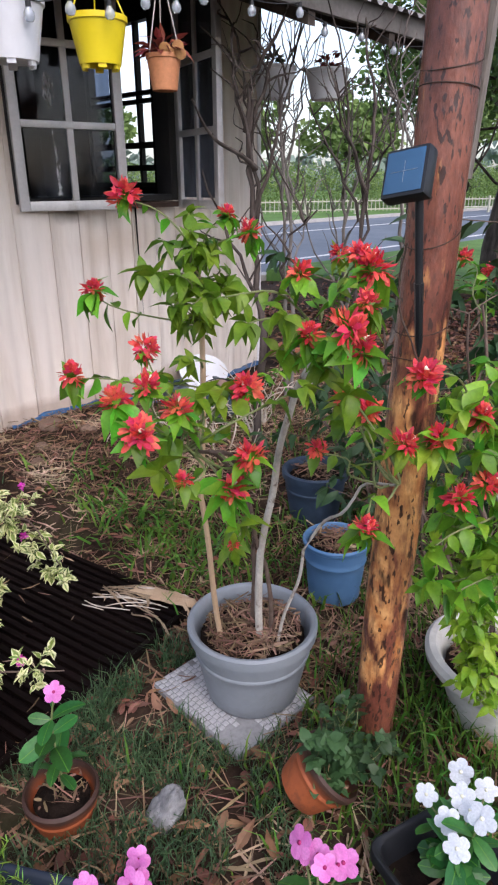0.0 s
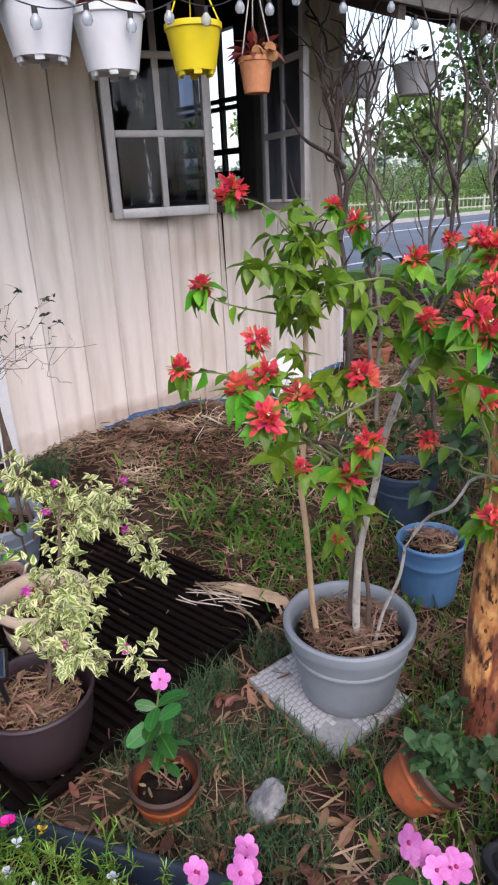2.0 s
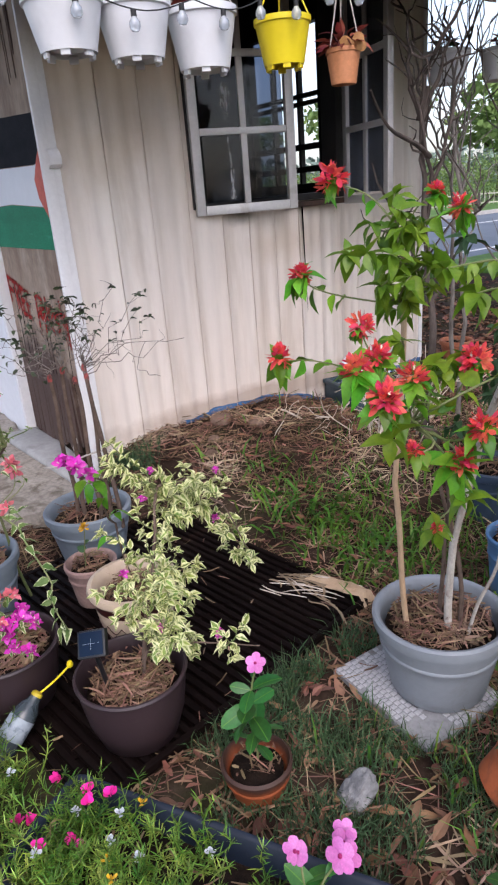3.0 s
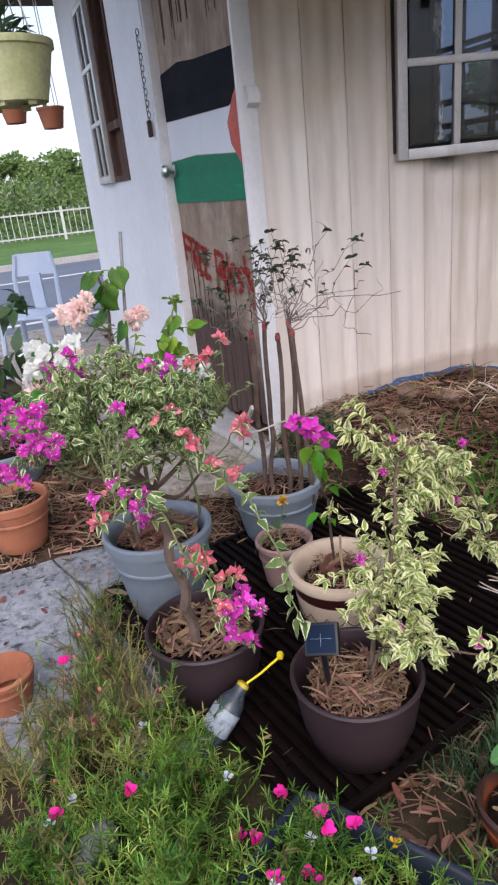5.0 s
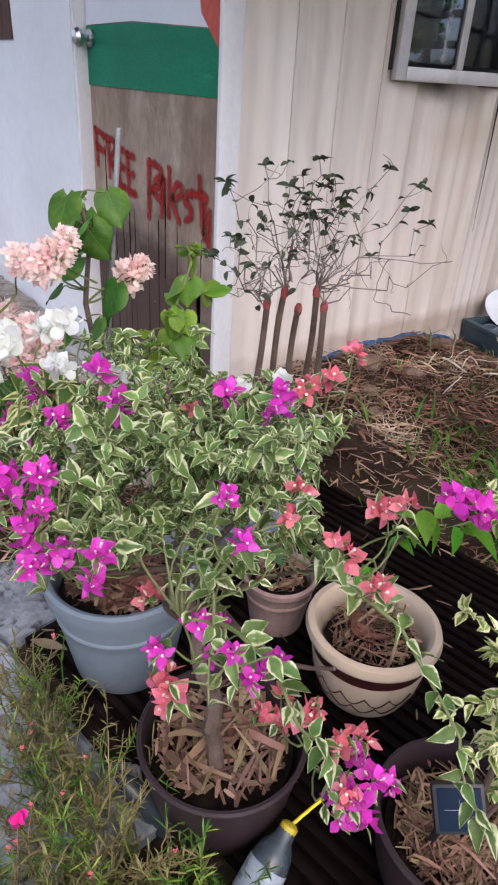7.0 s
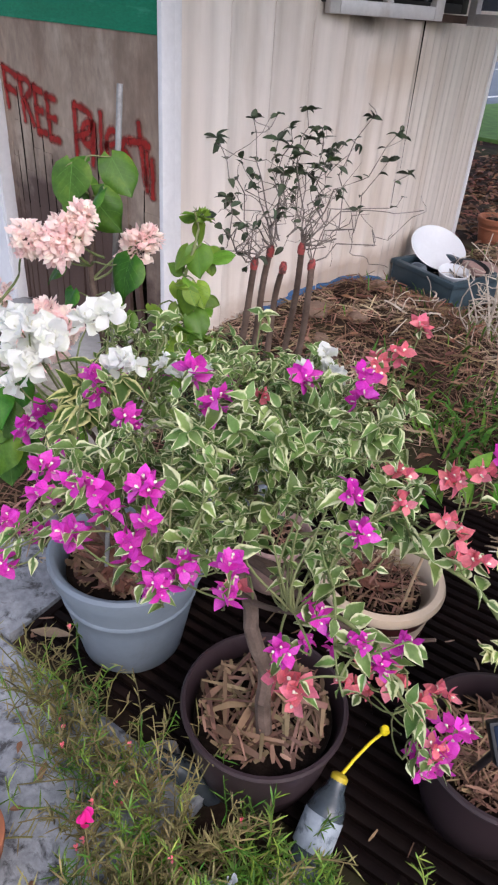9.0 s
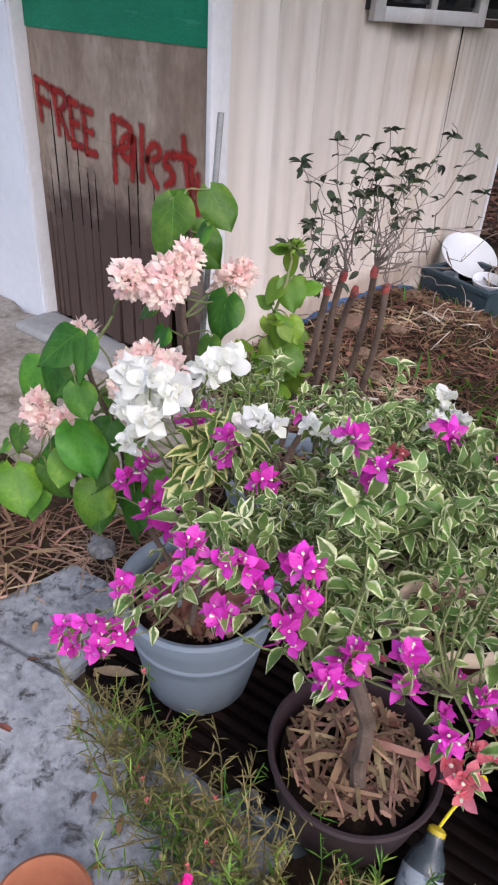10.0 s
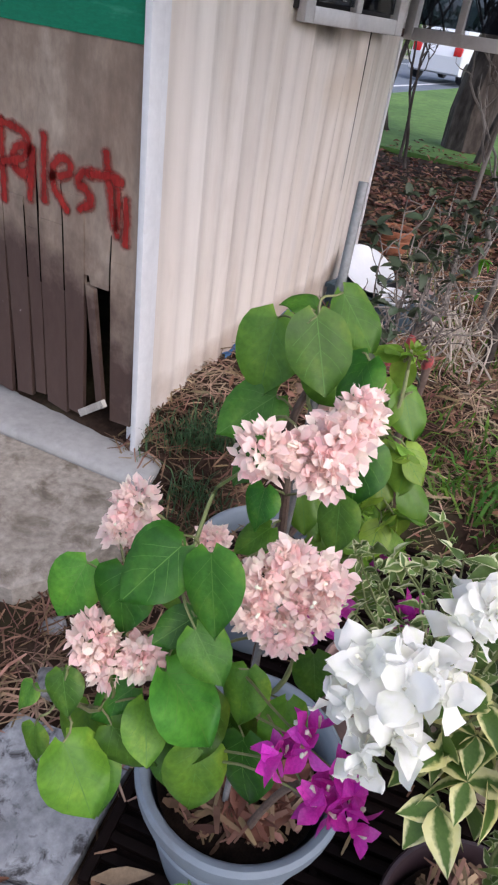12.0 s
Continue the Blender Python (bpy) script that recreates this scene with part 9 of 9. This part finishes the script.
for k, (x, y) in enumerate(((-0.15, 3.3), (-0.32, 3.35), (0.0, 3.2), (-0.5, 3.6), (0.15, 3.3))):
    o = thing("bamboo", (x, y, 0), "dark green bamboo cane", "bamboo", "bamboo canes")
    part("cane", Mesh().tube(wobble((0, 0, -0.1), (0.05 * k, 0.1, 3.0), 12, 0.03), 0.02, 8), "leaf_dark", o)
for k, (x, y) in enumerate(((-3.9, 7.3), (-3.7, 6.9))):
    bare_tree((x, y, 0.08), (x - 0.1, y - 0.05, 1.5), 0.018, 60 + k, BT, 4, 5, 0.6)
# dry pale twigs of a low shrub by the crate
dry = Plant("dry_shrub", (-2.2, 2.45, 0.08), "low tangle of pale dry twigs with a few leaves", "shrub", 42, LS)
dry.nodes = [Vector((-2.3, 2.3, 0.1)), Vector((-2.15, 2.4, 0.1)), Vector((-2.05, 2.6, 0.08)), Vector((-2.15, 2.8, 0.08)), Vector((-2.0, 2.4, 0.08))]
for k in range(48):
    tip = Vector((-2.2 + dry.rng.gauss(0, 0.17), 2.5 + dry.rng.gauss(0, 0.26), 0.13 + abs(dry.rng.gauss(0, 0.13))))
    path = dry.branch(tip, gap=0.5, start=0.95, whorl=0, r=0.005 if k % 3 == 0 else 0.003, amp=0.05)
    for _ in range(2):
        a = path[dry.rng.randint(3, 7)]
        dry.twigs.tube([dry.inv @ p for p in wobble(a, a + Vector((dry.rng.gauss(0, 0.06), dry.rng.gauss(0, 0.06), dry.rng.uniform(0.0, 0.1))), 5, 0.012, rng=dry.rng)], [0.0018, 0.0017, 0.0015, 0.0013, 0.0011, 0.001], 5, cap=False)
for p in ((-1.95, 2.6, 0.42), (-2.0, 2.75, 0.4), (-2.2, 3.1, 0.36)):
    dry.branch(p, gap=0.05, start=0.6, whorl=6, droop=0.3)
dry.done("bleached_twig", ["leaf_red_plant"])

# ---- ground cover ----
gr_ = random.Random(90)


def on_slab(x, y):
    if -2.45 < x < -1.62 and y < 0.42 and not (x < -2.2 and y > 0.3 and x < -2.4):
        return True
    if y > 1.15 and x < -2.75 and x > -5.5:
        return True
    if -1.15 < x < -0.8 and 1.245 < y < 1.53:
        return True
    p = TRAY_INV @ Vector((x, y, 0))
    return 0 < p.x < TU and 0 < p.y < TV


def apron(x, y):
    return x < -2.6 and 0.62 < y < 1.2 and x > -6.5


def blade(mb, x, y, z, h, w, rng, lean=0.6, slot=0):
    a = rng.uniform(0, 2 * math.pi)
    b = rng.uniform(0, 2 * math.pi)
    l = h * lean * rng.uniform(0.2, 1.2)
    s = Vector((math.cos(a), math.sin(a), 0)) * w / 2
    d = Vector((math.cos(b), math.sin(b), 0)) * l
    p = Vector((x, y, z))
    m = p + d * 0.35 + Vector((0, 0, h * 0.65))
    mb.add([p - s, p + s, m + s * 0.8, m - s * 0.8, p + d + Vector((0, 0, h * 0.85))], [(0, 1, 2, 3), (3, 2, 4)], slot)


# straw mulch: dense towards the wall and between the pots
mb = Mesh()
for _ in range(42000):
    x, y = gr_.uniform(-2.75, 0.2), gr_.uniform(0.55, 4.6)
    if on_slab(x, y) or apron(x, y):
        continue
    dens = 0.3 + 0.7 * smooth01((-1.5 - x) / 0.6) * smooth01((y - 1.05) / 0.3)
    if -1.35 < x < -0.7 and 1.3 < y < 2.4:
        dens = 0.8
    if -1.75 < x < -1.15 and 1.3 < y < 1.75:
        dens = 0.8
    if y < 1.35:
        dens = 0.42 if x > -1.3 else 0.85
    dens *= min(1, (0.25 - x) / 0.5, (4.7 - y) / 1.2)
    if gr_.random() > dens:
        continue
    strip_at(mb, x, y, ground_z(x, y) + gr_.uniform(0, 0.012), gr_, (0.03, 0.13), (0.002, 0.006))
for _ in range(3600):
    x, y = gr_.gauss(-2.85, 0.32), gr_.gauss(0.25, 0.33)
    if not on_slab(x, y) and not (y > 0.58 and x < -2.5) and y < 1.1:
        strip_at(mb, x, y, ground_z(x, y) + gr_.uniform(0, 0.015), gr_, (0.03, 0.12), (0.003, 0.008))
for _ in range(120):
    x, y = gr_.uniform(-2.2, -0.9), gr_.uniform(0.35, 1.45)
    if on_slab(x, y):
        strip_at(mb, x, y, 0.024, gr_, (0.015, 0.06), (0.002, 0.006))
tagged(link_mesh("straw_mulch", mb, "straw", smooth=0), "dry brown straw and bark strips over the soil", "mulch", kind="stuff")

# torn bark strips between pallet and tile
def lie(x, y):
    return max(ground_z(x, y), 0.024 if on_slab(x, y) else -1)


mb = Mesh()
vs = []
for i in range(13):
    s = i / 12
    for j in range(7):
        v = (j - 3) / 3
        x, y = -1.5 + 0.2 * s, 1.475 + 0.075 * s + v * (0.036 - 0.02 * abs(s - 0.5)) + 0.006 * noise.noise((s * 6, j, 3))
        vs.append((x + 0.02 * noise.noise((j * 1.7, s, 2)), y, lie(x, y) + 0.022 - 0.008 * v * v + 0.006 * noise.noise((s * 3, v * 4, 7))))
mb.add(vs, [(7 * i + j, 7 * i + j + 1, 7 * i + j + 8, 7 * i + j + 7) for i in range(12) for j in range(6)])
tagged(link_mesh("bark_slab", mb, "cane", smooth=60), "broad pale slab of torn bark on the ground", "bark")
for k in range(26):
    a = Vector((gr_.uniform(-1.62, -1.4), 1.42 + gr_.gauss(0, 0.05), 0.0))
    b = a + Vector((gr_.uniform(0.06, 0.22), gr_.gauss(0.03, 0.05), 0))
    p = wobble(a, b, 6, 0.005, rng=gr_)
    w = gr_.uniform(0.003, 0.008)
    rise = gr_.uniform(0.0, 0.02)
    vs = []
    for i, c in enumerate(p):
        z = lie(c.x, c.y) + 0.008 + rise * math.sin(math.pi * i / 6)
        n_ = Vector((-(b - a).y, (b - a).x, 0)).normalized() * w / 2 * (0.35 + math.sin(math.pi * (i + 0.5) / 7))
        vs += [(c.x - n_.x, c.y - n_.y, z), (c.x, c.y, z + 0.002), (c.x + n_.x, c.y + n_.y, z)]
    fs = [(3 * i + j, 3 * i + j + 1, 3 * i + j + 4, 3 * i + j + 3) for i in range(6) for j in (0, 1)]
    tagged(link_mesh("bark_strip", Mesh().add(vs, fs), ("dry_twig", "bleached_twig", "dry_twig")[k % 3], smooth=60), "torn pale strip of bark on the ground", "bark", "bark strips")

# fallen leaves
mb = Mesh()
for _ in range(1700):
    x, y = gr_.uniform(-1.4, 0.1), gr_.uniform(0.6, 1.9)
    if gr_.random() < 0.45:
        x, y = gr_.uniform(-2.6, -0.8), gr_.uniform(1.3, 2.6)
    if on_slab(x, y):
        continue
    v, f, m = leaf_shape(gr_.uniform(0.025, 0.06), gr_.uniform(0.008, 0.02), OVATE, fold=gr_.uniform(0.1, 0.8), curl=gr_.uniform(-0.3, 0.2))
    a = gr_.uniform(0, 6.28)
    mb.add(v, f, 0, frame_of((x, y, ground_z(x, y) + gr_.uniform(0.006, 0.025)), (math.cos(a), math.sin(a), gr_.gauss(0, 0.15)), (gr_.gauss(0, 0.3), gr_.gauss(0, 0.3), 1)))
for _ in range(70):
    x, y = gr_.gauss(-0.75, 0.32), gr_.gauss(0.9, 0.16)
    if on_slab(x, y) or y < 0.5:
        continue
    v, f, m = leaf_shape(gr_.uniform(0.045, 0.075), gr_.uniform(0.016, 0.027), OVATE, fold=gr_.uniform(-0.2, 0.5), curl=gr_.uniform(-0.3, 0.2))
    a = gr_.uniform(0, 6.28)
    mb.add(v, f, 0, frame_of((x, y, ground_z(x, y) + gr_.uniform(0.01, 0.03)), (math.cos(a), math.sin(a), gr_.gauss(0, 0.12)), (gr_.gauss(0, 0.2), gr_.gauss(0, 0.2), 1)))
for _ in range(40):
    x, y = gr_.uniform(-2.35, -1.5), gr_.uniform(-0.4, 0.4)
    v, f, m = leaf_shape(gr_.uniform(0.02, 0.05), gr_.uniform(0.008, 0.018), OVATE, fold=0.3)
    a = gr_.uniform(0, 6.28)
    mb.add(v, f, 0, frame_of((x, y, 0.018), (math.cos(a), math.sin(a), 0), (0, 0, 1)))
for _ in range(9000):
    x, y = gr_.gauss(-2.2, 1.5), gr_.gauss(5.6, 1.3)
    v, f, m = leaf_shape(gr_.uniform(0.05, 0.1), gr_.uniform(0.02, 0.04), POINTED, fold=gr_.uniform(0.1, 0.8))
    a = gr_.uniform(0, 6.28)
    if y > END_Y + 0.1 or x > WX + 0.1 and y > 2.6:
        mb.add(v, f, 0, frame_of((x, y, max(ground_z(x, y), 0.046 if y > 7.9 else -1) + gr_.uniform(0.006, 0.02)), (math.cos(a), math.sin(a), gr_.gauss(0, 0.15)), (gr_.gauss(0, 0.3), gr_.gauss(0, 0.3), 1)))
tagged(link_mesh("fallen_leaves", mb, "dry_leaf", smooth=0), "brown fallen leaves scattered on the ground", "leaves", kind="stuff")

# one broad dry leaf by the pallet's corner
v, f, m = leaf_shape(0.095, 0.026, LANCE, fold=0.4, curl=-0.12)
o = tagged(link_mesh("fallen_leaf", Mesh().add(v, f), "dry_twig", smooth=60), "broad tan dry leaf on the pallet corner", "leaf")
o.matrix_basis = frame_of((-2.12, 0.398, 0.03), (0.83, 0.55, 0), (0, 0, 1))

# grass: bright tufts behind the pallet, finer bluish grass around the tile
mb = Mesh()


def grass_patch(n, cx, cy, sx, sy, h, w, slot, lean=0.8):
    for _ in range(n):
        x, y = gr_.gauss(cx, sx), gr_.gauss(cy, sy)
        if on_slab(x, y) or apron(x, y):
            continue
        if slot == 1 and noise.noise((x * 6, y * 6, 4)) < -0.12:
            continue
        blade(mb, x, y, ground_z(x, y) - 0.004, h * gr_.uniform(0.5, 1.3), w * gr_.uniform(0.7, 1.3), gr_, lean, slot)


grass_patch(430, -1.72, 1.72, 0.22, 0.13, 0.075, 0.011, 0, 1.6)
grass_patch(260, -1.45, 1.88, 0.22, 0.17, 0.075, 0.011, 0, 1.6)
grass_patch(6500, -0.95, 1.05, 0.22, 0.2, 0.06, 0.0032, 1)
grass_patch(1300, -0.6, 1.25, 0.16, 0.2, 0.06, 0.0032, 1)
grass_patch(1200, -1.15, 1.25, 0.06, 0.12, 0.08, 0.0034, 1)
grass_patch(1500, -0.5, 1.6, 0.25, 0.25, 0.09, 0.006, 0)
grass_patch(1300, -0.9, 2.3, 0.5, 0.4, 0.1, 0.006, 0)
grass_patch(1500, -2.5, 1.28, 0.07, 0.07, 0.08, 0.0032, 1)
grass_patch(500, -1.9, 2.7, 0.35, 0.4, 0.07, 0.006, 0)
grass_patch(500, -1.9, 3.9, 0.7, 0.6, 0.07, 0.006, 0)
tagged(link_mesh("grass", mb, ["grass", "blue_grass"], smooth=0), "patches of short green grass", "grass", kind="stuff")

# moss rose: needle-leaved stems spilling over the near bed
mb, fl, small = Mesh(), [], []
wd = random.Random(77)


def weed(x, y, z, h, slot, leaves=5):
    """One stem of narrow fleshy leaves, densest towards its tip."""
    a = wd.uniform(0, 6.28)
    lean = h * wd.uniform(0.1, 0.8)
    tip = Vector((x + math.cos(a) * lean, y + math.sin(a) * lean, z + h))
    p = wobble((x, y, z), tip, 6, 0.01, rng=wd)
    mb.tube(p, [0.0017, 0.0016, 0.0015, 0.0014, 0.0013, 0.0011, 0.0009], 4, slot, cap=False)
    for i in range(1, 7):
        for _ in range(leaves if i < 5 else leaves + 2):
            q = p[i] + (p[i] - p[i - 1]) * wd.uniform(-0.9, 0)
            d = Vector((wd.gauss(0, 1), wd.gauss(0, 1), wd.uniform(0.0, 1.1))).normalized() * wd.uniform(0.014, 0.032)
            s = Vector((-d.y, d.x, 0)).normalized() * wd.uniform(0.0009, 0.0015) if abs(d.x) + abs(d.y) > 1e-5 else Vector((0.0013, 0, 0))
            m = q + d * 0.55 + Vector((0, 0, 0.0015))
            mb.add([q - s * 0.6, q + s * 0.6, m + s, q + d, m - s], [(0, 1, 2, 4), (4, 2, 3)], slot)
    return tip


for _ in range(1050):
    x, y = wd.uniform(-1.62, -0.95), wd.uniform(0.02, 0.5)
    n_ = noise.noise((x * 8, y * 8, 3))
    if n_ < -0.2 + 0.3 * smooth01((-1.3 - x) / 0.2) or -1.5 < x < -1.36 and y > 0.47 or y > 0.42 + 0.1 * (x + 1.75):
        continue
    dry_side = smooth01((-1.28 - x) / 0.3)
    old = wd.random() < 0.05 + dry_side * 0.7
    tip = weed(x, y, 0.0, wd.uniform(0.06, 0.2) * (0.8 + 0.7 * n_), 1 if old else 0, 3 if old else 5)
    if wd.random() < 0.03:
        fl.append(tip)
# thin dry stems over the edge of the slab, some with a small bud
for _ in range(210):
    s = wd.random()
    x, y = -1.98 + 0.5 * s + wd.gauss(0, 0.035), 0.36 + 0.03 * s - abs(wd.gauss(0, 0.12)) * (0.2 + s)
    tip = weed(x, y, 0.0, wd.uniform(0.05, 0.2), 1 if wd.random() < 0.7 else 0, 2)
    if wd.random() < 0.1:
        small.append(tip)
for _ in range(34):
    weed(wd.uniform(-1.5, -1.33), wd.uniform(0.36, 0.46), 0.0, wd.uniform(0.06, 0.15), 0, 5)
for _ in range(170):
    u, v = wd.uniform(0.03, 0.55) * wd.random() ** 0.4, wd.uniform(0.02, 0.21)
    c, s = math.cos(radians(31)), math.sin(radians(31))
    tip = weed(-1.04 + u * c - v * s, 0.36 + u * s + v * c, 0.05, wd.uniform(0.04, 0.12), 0, 4)
    if wd.random() < 0.12:
        fl.append(tip)
moss = thing("moss_rose", (-1.35, 0.28, 0.0), "sprawling needle-leaved moss rose with tiny bright flowers", "moss rose")
mo = link_mesh("foliage", mb, ["needle", "dry_needle"], smooth=0)
mo.parent = moss
mo.matrix_basis = moss.matrix_basis.inverted()
mo["kind"] = "stuff"
BUD = [bloom("flower_head", ["portulaca", "floret"], 10, 0.011, 0.009, ROUNDED, 0.004, (0.0, 1.0), 0, seed=70)]
WBUD = [bloom("flower_head", ["vinca_white", "floret"], 8, 0.007, 0.006, ROUNDED, 0.003, (0.0, 1.2), 0, seed=71)]
OBUD = [bloom("flower_head", ["marigold", "floret"], 8, 0.008, 0.006, ROUNDED, 0.003, (0.0, 1.0), 0, seed=72)]
for i, p in enumerate(fl):
    kind = BUD if p.x < -1.0 and i % 3 else (OBUD if i % 7 == 0 else WBUD)
    o = new("flower_head", kind[0])
    o.parent = moss
    o.matrix_basis = moss.matrix_basis.inverted() @ Matrix.Translation(p) @ Matrix.Rotation(wd.uniform(0, 6), 4, "Z") @ Matrix.Scale(1.25 if kind is OBUD else 1.6, 4)
PBUD = [bloom("bud", ["coral_bract", "floret"], 6, 0.008, 0.004, LANCE, 0.002, (0.0, 0.6), 0, seed=73)]
for p in small:
    o = new("bud", PBUD[0])
    o.parent = moss
    o.matrix_basis = moss.matrix_basis.inverted() @ Matrix.Translation(p) @ Matrix.Rotation(wd.uniform(-0.5, 0.5), 4, "X")
